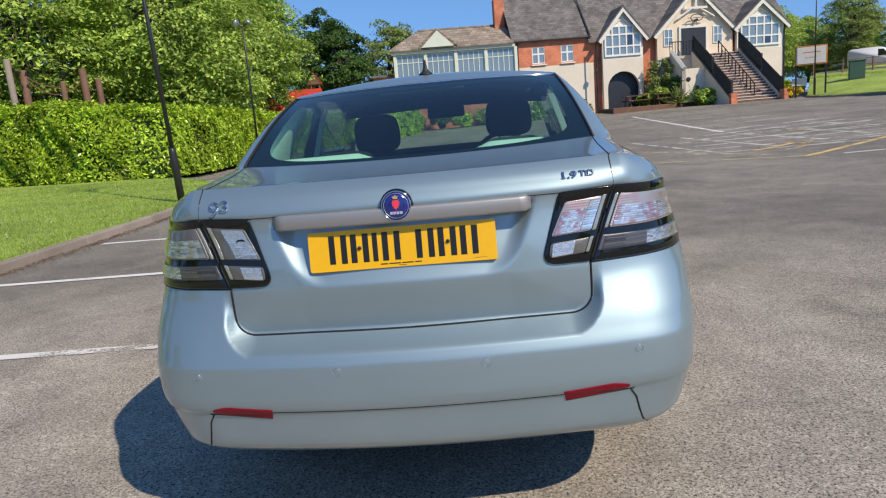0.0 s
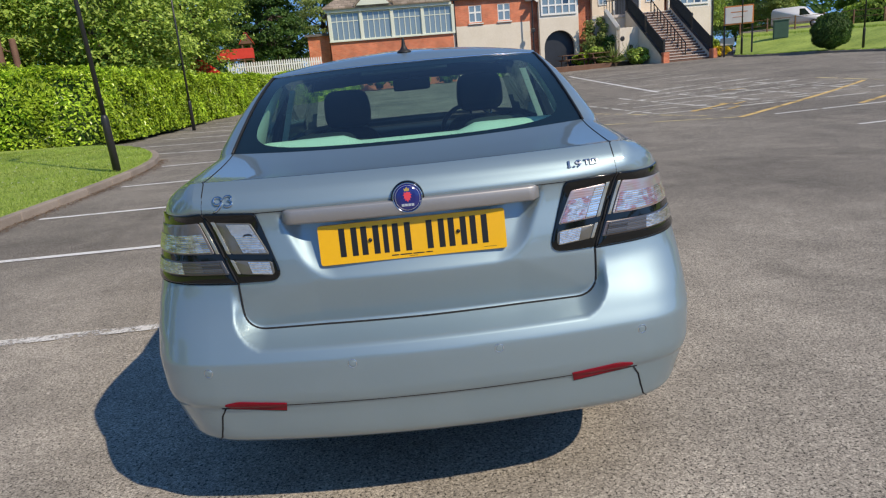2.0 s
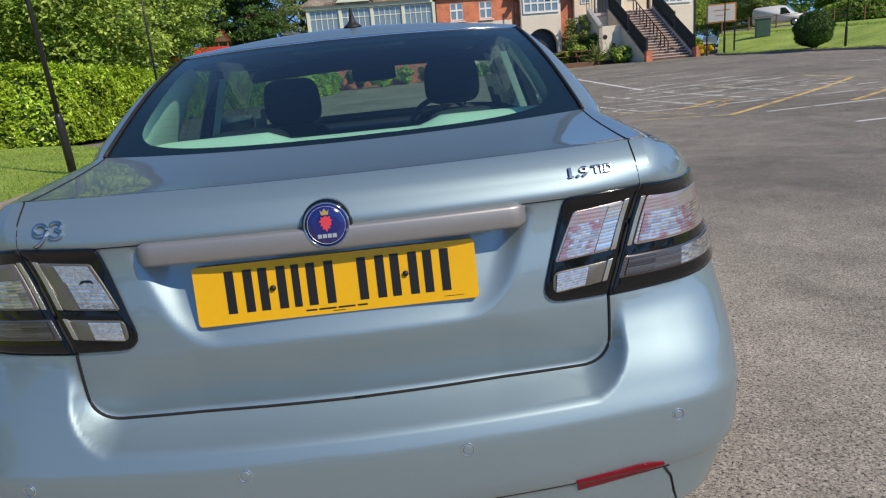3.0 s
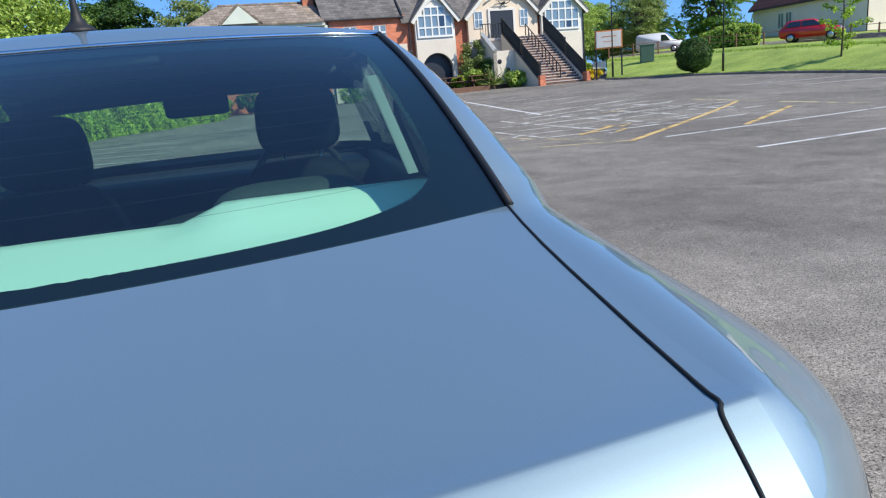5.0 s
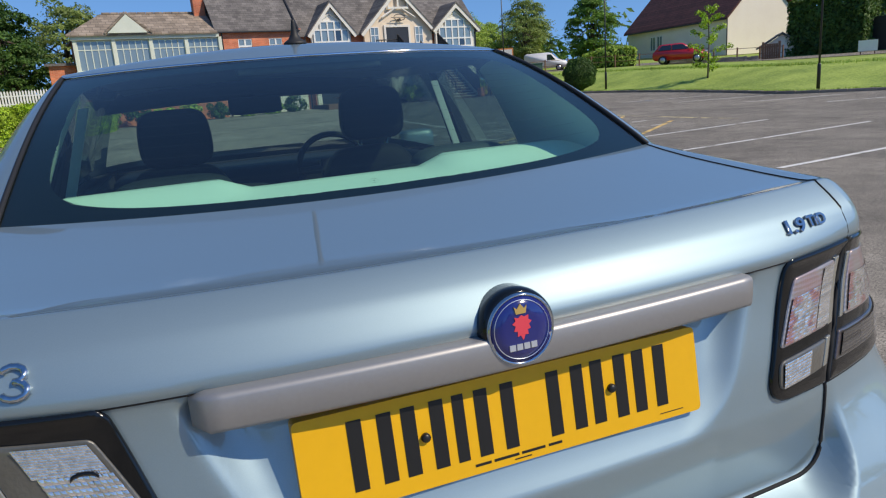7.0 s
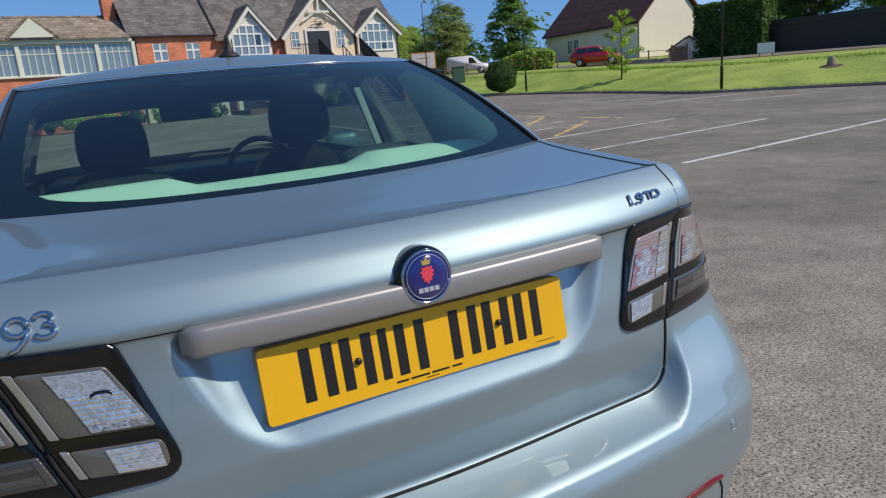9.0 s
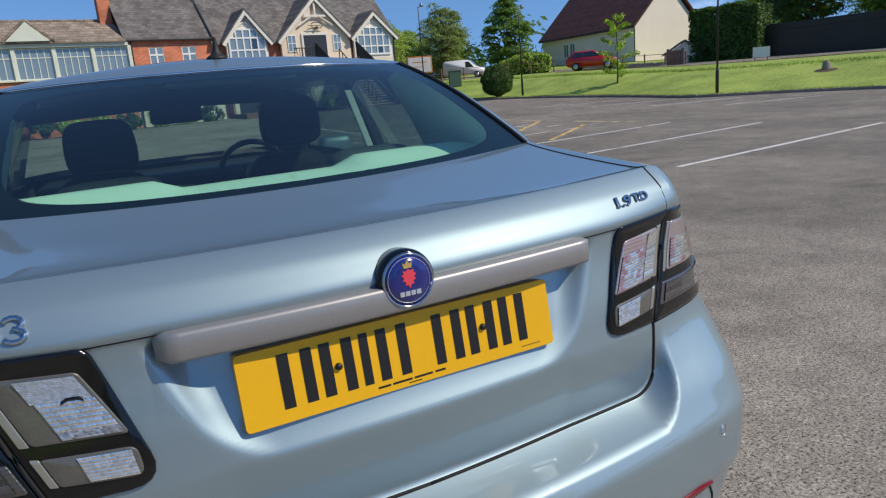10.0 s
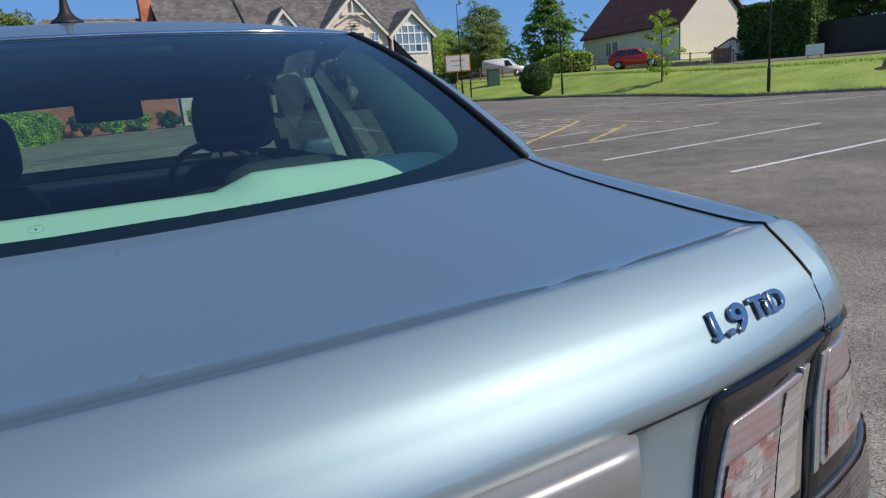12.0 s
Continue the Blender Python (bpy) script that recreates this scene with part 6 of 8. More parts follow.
# the last three stand unseen behind the camera, added for reflections in the paint
for kind, x, y, s, turn, z in (("broad", 27.5, 63, 0.8, 20, 1.5), ("full", 32, 70, 0.7, 50, 1.5), ("pale", 36.5, 66, 0.92, 10, 2.0), ("pale", 40.0, 70, 0.72, 100, 2.0), ("cone", 44.5, 65, 1.0, 60, 2.0), ("full", 36.5, 74, 0.66, 140, 2.0), ("full", 40.5, 73.5, 0.72, 260, 2.0), ("broad", 35.2, 70, 0.46, 75, 1.8), ("broad", 39.0, 68, 0.45, 190, 1.8),
                               ("dark", 56, 37, 0.95, 0, 1.8), ("dark", 60, 31, 1.0, 50, 1.8), ("dark", 61, 41, 1.1, 90, 1.8), ("dark", 57, 24.5, 0.9, 130, 1.6), ("full", 66, 35, 1.1, 170, 1.8),
                               ("broad", 64, 16, 1.0, 220, 1.5), ("full", 70, 52, 0.9, 270, 2.0), ("broad", 26, -42, 1.0, 0, 0.0), ("full", 8, -48, 1.0, 90, 0.0), ("broad", -10, -46, 1.1, 120, 0.0)):
    put_tree(kind, x, y, z, s, turn)


def distant_woods():
    rng = np.random.default_rng(21)
    # the ring closes behind the camera too, unseen there, added for reflections
    n = 420
    a = rng.uniform(0, 2 * math.pi, n)
    r = rng.uniform(105, 135, n)
    h = 3.5 + 2.5 * np.sin(a * 5) * np.sin(a * 3 + 1) + rng.uniform(0, 2.5, n)
    c = np.stack([r * np.cos(a), r * np.sin(a), h * rng.uniform(0.25, 0.95, n) + 1], 1)
    v, f = cluster_leaves(rng, c, rng.uniform(2.5, 4.2, n), 60, 0.75)
    tagged(from_data("distant_woods", v.tolist(), f, LEAF_DARK), "belt of distant green woodland round the car park", "woods", kind="stuff")


distant_woods()


def hedge(name, line, width, heights, leaf, core, density, size, label, base=0.1, seed=3, back=0.5):
    """A clipped hedge along a line: a core coloured dark as the shade inside, under a skin of leaves."""
    rng = np.random.default_rng(seed)
    line = np.array(line, float)
    seg = np.linalg.norm(np.diff(line, axis=0), axis=1)
    t = np.r_[0, np.cumsum(seg)]
    hs = np.array(heights, float)

    def spot(u):
        return np.stack([np.interp(u, t, line[:, 0]), np.interp(u, t, line[:, 1])], -1)

    def side(u):
        d = spot(np.minimum(u + 0.2, t[-1])) - spot(np.maximum(u - 0.2, 0))
        d /= np.linalg.norm(d, axis=-1, keepdims=True)
        return np.stack([d[..., 1], -d[..., 0]], -1)
    top = root(name, label, "hedge")
    n = int(t[-1] / 0.4) + 2
    us = np.linspace(0, t[-1], n)
    prof = [(-0.46, 0.0), (-0.49, 0.5), (-0.45, 0.92), (-0.2, 0.985), (0.2, 0.985), (0.45, 0.92), (0.49, 0.5), (0.46, 0.0)]
    verts, faces = [], []
    for u in us:
        p, sd, h = spot(u), side(u), np.interp(u, t, hs)
        for w, z in prof:
            q = p + sd * w * width * 0.80 * (1 + 0.05 * math.sin(u * 2.3 + z * 5))
            verts.append((q[0], q[1], base + z * h * 0.91 * (1 + 0.02 * math.sin(u * 3.1))))
    m = len(prof)
    for i in range(n - 1):
        for k in range(m - 1):
            faces.append((i * m + k, i * m + k + 1, (i + 1) * m + k + 1, (i + 1) * m + k))
    faces += [tuple(range(m)), tuple((n - 1) * m + k for k in range(m))[::-1]]
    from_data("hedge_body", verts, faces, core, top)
    count = int(t[-1] * (2 * hs.mean() + width) * density)
    u = rng.uniform(0, t[-1], count)
    h = np.interp(u, t, hs)
    lump = 0.07 * np.sin(u * 2.3) + 0.06 * np.sin(u * 5.1 + 1) + 0.05 * np.sin(u * 11.3)
    which = rng.uniform(0, 1, count)
    fr = width / (2 * hs.mean() + width)
    on_top = which < fr
    sgn = np.where(rng.uniform(0, 1, count) < back, -1.0, 1.0)
    across = rng.uniform(-0.5, 0.5, count)
    z = np.where(on_top, h + rng.normal(0, 0.05, count) + lump - 0.5 * np.abs(across) ** 3 * 2 - 0.14 * rng.uniform(0, 1, count) ** 3, h * rng.uniform(0.02, 1.0, count))
    swell = 0.09 * np.sin(1.7 * u + 3.1 * z) + 0.07 * np.sin(4.1 * u - 2.3 * z + 1) + 0.05 * np.sin(9.0 * u + 5.0 * z + 2)
    deep = 0.26 * rng.uniform(0, 1, count) ** 2.5
    w = np.where(on_top, across, sgn * (0.50 + (swell - deep) / width - 0.14 * np.clip((z / h - 0.72) / 0.28, 0, 1) ** 2))
    sd = side(u)
    p = spot(u) + sd * (w * width)[:, None]
    nrm = np.where(on_top[:, None], np.array((0, 0, 1.0)), np.concatenate([sd * sgn[:, None], np.full((count, 1), 0.35)], 1))
    spots, facing = [np.concatenate([p, (base + z)[:, None]], 1)], [nrm]
    for e, way in ((0.0, -1.0), (t[-1], 1.0)):
        h, sd = float(np.interp(e, t, hs)), side(np.array(e))
        ahead = np.array((-sd[1], sd[0])) * way
        k = int(width * h * density)
        w, z = rng.uniform(-0.48, 0.48, k), rng.uniform(0.02, 1.0, k) * h
        q = spot(np.array(e)) + sd * (w * width)[:, None] + ahead * rng.normal(0.06, 0.06, k)[:, None]
        spots.append(np.concatenate([q, (base + z)[:, None]], 1))
        facing.append(np.tile((ahead[0], ahead[1], 0.3), (k, 1)))
    v, f = leaf_cloud(rng, np.concatenate(spots), np.concatenate(facing), size, 0.45)
    from_data("leaves", v.tolist(), f, leaf, top)
    return top


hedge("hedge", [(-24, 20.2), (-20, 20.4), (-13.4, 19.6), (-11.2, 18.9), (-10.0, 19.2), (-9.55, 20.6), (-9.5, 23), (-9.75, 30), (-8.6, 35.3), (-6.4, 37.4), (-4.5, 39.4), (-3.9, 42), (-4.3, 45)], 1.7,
      (2.6, 2.6, 2.55, 2.35, 2.2, 2.15, 2.1, 2.0, 1.9, 1.85, 1.85, 1.8, 1.7), LAUREL, SHADED_CORE, 560, 0.074, "clipped bright green laurel hedge along the lawn and the parking bays", back=0.2)


def lamp_post(x, y, z, height, label, heads=2, lean=0.0):
    p = root("lamp_post", label, "lamp post", pose(x, y, z, 0, lean, 0), "lamp posts of the car park")
    part("post_base", lathe(bmesh.new(), [(0.066, -0.1), (0.066, 0.9), (0.062, 0.95), (0.045, 1.0), (0.0001, 1.02)], 14), BLACK_METAL, p, "", True)
    part("post_shaft", lathe(bmesh.new(), [(0.042, 0.95), (0.036, height * 0.6), (0.03, height), (0.0001, height + 0.02)], 12), BLACK_METAL, p, "", True)
    for s in ((1, -1) if heads == 2 else (1,)):
        part("lamp_arm", rod(bmesh.new(), (0, 0, height - 0.08), (s * 0.16, 0, height + 0.06), 0.018), BLACK_METAL, p)
        bm = lathe(bmesh.new(), [(0.05, 0.0), (0.11, 0.05), (0.15, 0.12), (0.155, 0.15), (0.0001, 0.16)], 14, Matrix.Translation((s * 0.16, 0, height + 0.03)) @ pose(0, 0, 0, 0, s * 50, 0))
        part("lamp_head", bm, ALLOY, p, "small pale flared lamp head", True)
    return p


lamp_post(-5.27, 10.45, 0.1, 5.3, "slim black steel lamp post standing on the lawn", lean=-2.0)
lamp_post(-7.99, 23.9, 0.1, 5.1, "slim black steel lamp post with twin heads by the hedge")
lamp_post(22.9, 18.55, 0.3, 6.0, "slim black steel lamp post at the kerb of the bank")
lamp_post(23.95, 33.7, 0.72, 5.0, "slim black steel lamp post at the kerb of the bank", 1)
lamp_post(21.0, 40.9, 0.9, 6.0, "slim black steel lamp post beside the banner", 1)

# ---------------------------------------------------------------- playground behind the hedge
TERRACE = new_box(-30, -4.5, 38.4, 60, -0.2, 1.9, 0.1)
tagged(part("terrace", TERRACE, GRASS), "raised grassy terrace behind the hedge", "terrace", kind="structure")
for x, y, h, r, lean in ((-14.62, 20.15, 4.25, 0.11, 0.02), (-14.35, 20.33, 3.89, 0.13, -0.03), (-13.38, 20.94, 3.47, 0.10, 0.02), (-12.84, 21.26, 3.88, 0.13, 0.0), (-12.43, 21.48, 3.52, 0.11, 0.03)):
    ob = part("rope_post", lathe(bmesh.new(), [(r, 0), (r * 0.95, h * 0.5), (r * 0.9, h - 0.04), (r * 0.7, h), (0.0001, h + 0.01)], 10, pose(x, y, 0, lean * 40)), TIMBER if x > -14.5 else KERB, None, "", True)
    tagged(ob, "weathered round timber post of a rope course", "post", "posts of the rope course")
bm = bmesh.new()
for a, b in (((-14.62, 20.15, 4.1), (-13.38, 20.94, 3.3)), ((-14.35, 20.33, 3.7), (-13.38, 20.94, 3.1)), ((-13.38, 20.94, 3.3), (-12.84, 21.26, 3.7)), ((-12.84, 21.26, 3.5), (-12.43, 21.48, 3.3))):
    a, b = Vector(a), Vector(b)
    tube(bm, [a.lerp(b, t) - Vector((0, 0, 0.25 * 4 * t * (1 - t))) for t in np.linspace(0, 1, 9)], 0.02, 5)
tagged(part("rope", bm, TIMBER), "sagging brown rope slung between timber posts", "rope")


def play_tower(x, y, z):
    t = root("play_tower", "red timber play tower with a pitched roof behind the hedge", "play tower", pose(x, y, z, 0, 0, 10))
    for sx in (0.08, 0.6):
        for sy in (-0.6, 0.6):
            part("tower_post", new_box(sx - 0.05, sx + 0.05, sy - 0.05, sy + 0.05, -1.5, 2.05, 0.01), TIMBER, t)
    part("tower_panel", new_box(-1.5, 0.68, -0.68, -0.62, 1.12, 1.72, 0.01), RED_PAINT, t, "red panel")
    part("tower_panel", new_box(0.62, 0.68, -0.62, 0.68, 1.12, 1.72, 0.01), RED_PAINT, t, "red panel")
    part("tower_floor", new_box(-1.45, 0.62, -0.62, 0.62, 1.02, 1.10), TIMBER, t)
    part("tower_roof", slab(bmesh.new(), [(-0.06, 1.98), (0.74, 1.98), (0.34, 2.62)], -0.72, 0.72), TIMBER, t, "brown pitched roof")
    for s in (-1, 1):
        bm = new_box(-0.40, 0.40, -0.76, 0.76, 0, 0.03)
        bmesh.ops.transform(bm, matrix=Matrix.Translation((0.34 + s * 0.225, 0, 2.30)) @ pose(0, 0, 0, 0, s * 58, 0), verts=bm.verts)
        part("roof_board", bm, RED_PAINT, t, "red roof board")


play_tower(-10.0, 42.5, 2.05)
slide = root("slide", "bright red playground slide box beside the play tower", "slide", pose(-11.6, 39.2, 1.9) @ Matrix.Diagonal((1.25, 1.2, 1.25, 1)))
part("slide_side", slab(bmesh.new(), [(-0.7, 0.0), (0.75, 0.0), (0.75, 0.35), (-0.1, 1.05), (-0.7, 1.0)], -0.35, -0.3), RED_PAINT, slide)
part("slide_side", slab(bmesh.new(), [(-0.7, 0.0), (0.75, 0.0), (0.75, 0.35), (-0.1, 1.05), (-0.7, 1.0)], 0.3, 0.35), RED_PAINT, slide)
part("slide_bed", slab(bmesh.new(), [(-0.7, 0.85), (-0.1, 0.9), (0.75, 0.22), (0.75, 0.18), (-0.12, 0.85), (-0.7, 0.8)], -0.3, 0.3), RED_PAINT, slide)


def picket_fence(x0, y0, x1, y1, z):
    f = root("picket_fence", "white painted picket fence on the terrace", "fence")
    n = 40
    me = None
    a = math.degrees(math.atan2(y1 - y0, x1 - x0))
    for i in range(n + 1):
        if me is None:
            bm = slab(bmesh.new(), [(-0.04, 0), (0.04, 0), (0.04, 0.82), (0.0, 0.9), (-0.04, 0.82)], -0.012, 0.012)
            bmesh.ops.recalc_face_normals(bm, faces=bm.faces)
            me = bpy.data.meshes.new("picket")
            bm.to_mesh(me)
            me.materials.append(WHITE_PAINT)
        p = new("picket", me)
        p.parent = f
        t = i / n
        p.matrix_world = pose(x0 + (x1 - x0) * t, y0 + (y1 - y0) * t, z, 0, 0, a)
    for h in (0.22, 0.62):
        part("fence_rail", rod(bmesh.new(), (x0, y0 + 0.03, z + h), (x1, y1 + 0.03, z + h), 0.03, seg=6), WHITE_PAINT, f)


picket_fence(-10.1, 38.9, -4.9, 39.8, 1.95)

# ---------------------------------------------------------------- the public house
PUB = root("public_house", "brick and cream-rendered public house with slate roofs and white gables", "building", pose(18.68, 48.93, 0, 0, 0, 7))


def wall_cells(bm, s0, s1, z0, z1, y0, y1, holes):
    """A wall with openings through it."""
    xs = sorted({s0, s1, *[v for h in holes for v in h[:2]]})
    zs = sorted({z0, z1, *[v for h in holes for v in h[2:]]})
    for a, b in zip(xs, xs[1:]):
        for c, d in zip(zs, zs[1:]):
            cx, cz = (a + b) / 2, (c + d) / 2
            if not any(h[0] < cx < h[1] and h[2] < cz < h[3] for h in holes):
                box(bm, a, b, y0, y1, c, d)
    bmesh.ops.remove_doubles(bm, verts=bm.verts, dist=1e-4)
    return bm


def window_unit(s0, s1, z0, z1, y, cols, cuts, frame, glass, label, bar=0.05, depth=0.07, parent=PUB):
    """A framed window: bars between panes; cuts are the heights of the cross bars as shares."""
    xs = [s0 + (s1 - s0) * i / cols for i in range(cols + 1)]
    zs = [z0] + [z0 + (z1 - z0) * c for c in cuts] + [z1]
    g = bar * 0.35
    holes = [(a + g, b - g, c + g, d - g) for a, b in zip(xs, xs[1:]) for c, d in zip(zs, zs[1:])]
    bm = wall_cells(bmesh.new(), s0 - bar / 2, s1 + bar / 2, z0 - bar / 2, z1 + bar / 2, y - depth, y, holes)
    f = part("window", bm, frame, parent, label)
    for a, b in zip(xs, xs[1:]):
        for c, d in zip(zs, zs[1:]):
            part("pane", new_box(a + g - 0.004, b - g + 0.004, y - depth * 0.55, y - depth * 0.45, c + g - 0.004, d - g + 0.004), glass, f)
    return f


# the long brick wing
bm = wall_cells(bmesh.new(), -15.2, -9.6, 4.3, 6.2, 0.3, 0.6, [(-13.97, -13.06, 4.5, 5.62), (-11.9, -11.0, 4.5, 5.62)])
part("wall", bm, BRICK, PUB, "red brick upper wall")
part("wall", new_box(-15.2, -9.6, 0.295, 0.6, 0.3, 4.297), CREAM, PUB, "cream rendered lower wall")
for a in (-13.97, -11.9):
    window_unit(a, a + 0.91, 4.5, 5.62, 0.40, 2, (0.58,), WHITE_PAINT, WINDOW_GLASS, "white two-light sash window", 0.16)
    part("window_sill", new_box(a - 0.08, a + 0.99, 0.18, 0.40, 4.36, 4.44, 0.015), OFF_WHITE, PUB)


def roof_slope(name, s0, s1, y0, z0, y1, z1, material, thick=0.12, label="", ins0=0.0, ins1=0.0):
    """One sloping sheet of a roof, drawn in at the top where it is hipped."""
    bm = bmesh.new()
    lo = [bm.verts.new(p) for p in ((s0, y0, z0), (s1, y0, z0), (s1 - ins1, y1, z1), (s0 + ins0, y1, z1))]
    hi = [bm.verts.new(v.co + Vector((0, 0, thick))) for v in lo]
    bm.faces.new(lo[::-1]), bm.faces.new(hi)
    for i in range(4):
        bm.faces.new((lo[i], lo[(i + 1) % 4], hi[(i + 1) % 4], hi[i]))
    return part(name, bm, material, PUB, label)


roof_slope("roof", -15.4, -9.9, 0.1, 6.05, 4.6, 10.3, SLATE, label="grey slate roof")
roof_slope("roof", -15.4, -9.9, 9.1, 6.05, 4.6, 10.3, SLATE)
part("gutter", new_box(-15.4, -9.75, 0.0, 0.12, 6.0, 6.1, 0.02), BLACK_METAL, PUB)
part("chimney", new_box(-16.1, -15.35, 2.6, 3.4, 6.0, 9.4, 0.03), BRICK, PUB, "red brick chimney")
verge = part("verge_board", slab(bmesh.new(), [(0.0, 6.0), (4.6, 10.25), (4.6, 10.5), (0.0, 6.25)], -9.95, -9.85), BLACK_METAL, PUB)
verge.matrix_basis = Matrix(((0, 1, 0, 0), (1, 0, 0, 0), (0, 0, 1, 0), (0, 0, 0, 1)))
part("drainpipe", rod(bmesh.new(), (-15.0, 0.2, 0.6), (-15.0, 0.2, 6.0), 0.05), BLACK_METAL, PUB)
part("drainpipe", rod(bmesh.new(), (-9.62, -0.45, 0.6), (-9.62, -0.45, 5.6), 0.05), BLACK_METAL, PUB)
part("hopper", new_box(-9.75, -9.5, -0.55, -0.33, 3.5, 3.75, 0.03), BLACK_METAL, PUB)

# the glazed dining room
part("wall", new_box(-23.7, -15.2, 0.2, 0.5, 0.3, 3.9), BRICK, PUB, "red brick plinth under the glazing")
part("wall", new_box(-23.7, -23.4, 0.5, 6.0, 0.3, 5.9), BRICK, PUB)
part("dining_back", new_box(-23.4, -15.2, 5.6, 5.9, 0.3, 6.0), CREAM, PUB)
part("dining_floor", new_box(-23.4, -15.2, 0.5, 5.6, 3.6, 3.8), OFF_WHITE, PUB)
for k in range(4):
    a, b = -23.62 + 2.12 * k, -23.62 + 2.12 * (k + 1)
    window_unit(a + 0.12, b - 0.12, 4.0, 5.72, 0.34, 5, (0.70,), PALE_GREEN, WINDOW_GLASS, "pale green timber window with many lights", 0.075)
    part("mullion_post", new_box(a - 0.1, a + 0.11, 0.16, 0.40, 3.9, 5.8, 0.01), PALE_GREEN, PUB)
part("mullion_post", new_box(-15.25, -15.04, 0.16, 0.40, 3.9, 5.8, 0.01), PALE_GREEN, PUB)
part("fascia", new_box(-23.8, -15.2, 0.05, 0.36, 5.78, 6.02, 0.01), PALE_GREEN, PUB, "pale green fascia board")
part("window_sill", new_box(-23.75, -15.1, 0.05, 0.40, 3.88, 3.97, 0.01), PALE_GREEN, PUB)
roof_slope("roof", -24.0, -15.3, -0.1, 5.98, 3.1, 7.5, STONE_SLATE, label="brown stone slate roof", ins0=2.2)
roof_slope("roof", -24.0, -15.3, 6.3, 5.98, 3.1, 7.5, STONE_SLATE, ins0=2.2)
bm = bmesh.new()
for i in range(12):
    box(bm, -21.7 + i * 0.53, -21.2 + i * 0.53, 3.0, 3.2, 7.58, 7.72, 0.02)
part("ridge_tiles", bm, STONE_SLATE, PUB)
part("pediment", slab(bmesh.new(), [(-21.75, 6.12), (-19.5, 6.12), (-20.6, 7.2)], -0.22, 0.0), PALE_GREEN, PUB, "pale green triangular pediment")
for a, b in (((-21.9, 6.12), (-20.6, 7.3)), ((-20.6, 7.3), (-19.2, 6.12))):
    part("pediment_roof", rod(bmesh.new(), (a[0], -0.1, a[1]), (b[0], -0.1, b[1]), 0.09, seg=6), STONE_SLATE, PUB)
shed = part("wall", new_box(-25.2, -23.75, 1.0, 3.5, 0.3, 4.4), BRICK, PUB, "brown brick side wall")
part("roof", new_box(-25.4, -23.7, 0.8, 3.7, 4.4, 4.55, 0.02), SLATE, PUB)

# the gabled hall
part("wall", new_box(-9.6, 4.35, 0.3, 0.6, 0.3, 5.8), BRICK, PUB, "red brick wall between the gables")
part("wall", new_box(4.05, 4.35, 0.6, 9.0, 0.3, 5.8), BRICK, PUB)
roof_slope("roof", -10.0, 4.75, -0.1, 5.6, 4.9, 10.9, SLATE, label="grey slate roof")
roof_slope("roof", -10.0, 4.75, 9.9, 5.6, 4.9, 10.9, SLATE)
gable_end = part("gable_end", slab(bmesh.new(), [(0.3, 5.8), (9.4, 5.8), (4.9, 10.7)], 4.06, 4.34), BRICK, PUB)
gable_end.matrix_basis = Matrix(((0, 1, 0, 0), (1, 0, 0, 0), (0, 0, 1, 0), (0, 0, 0, 1)))
part("drainpipe", rod(bmesh.new(), (4.1, -0.35, 0.6), (4.1, -0.35, 5.6), 0.05), BLACK_METAL, PUB)


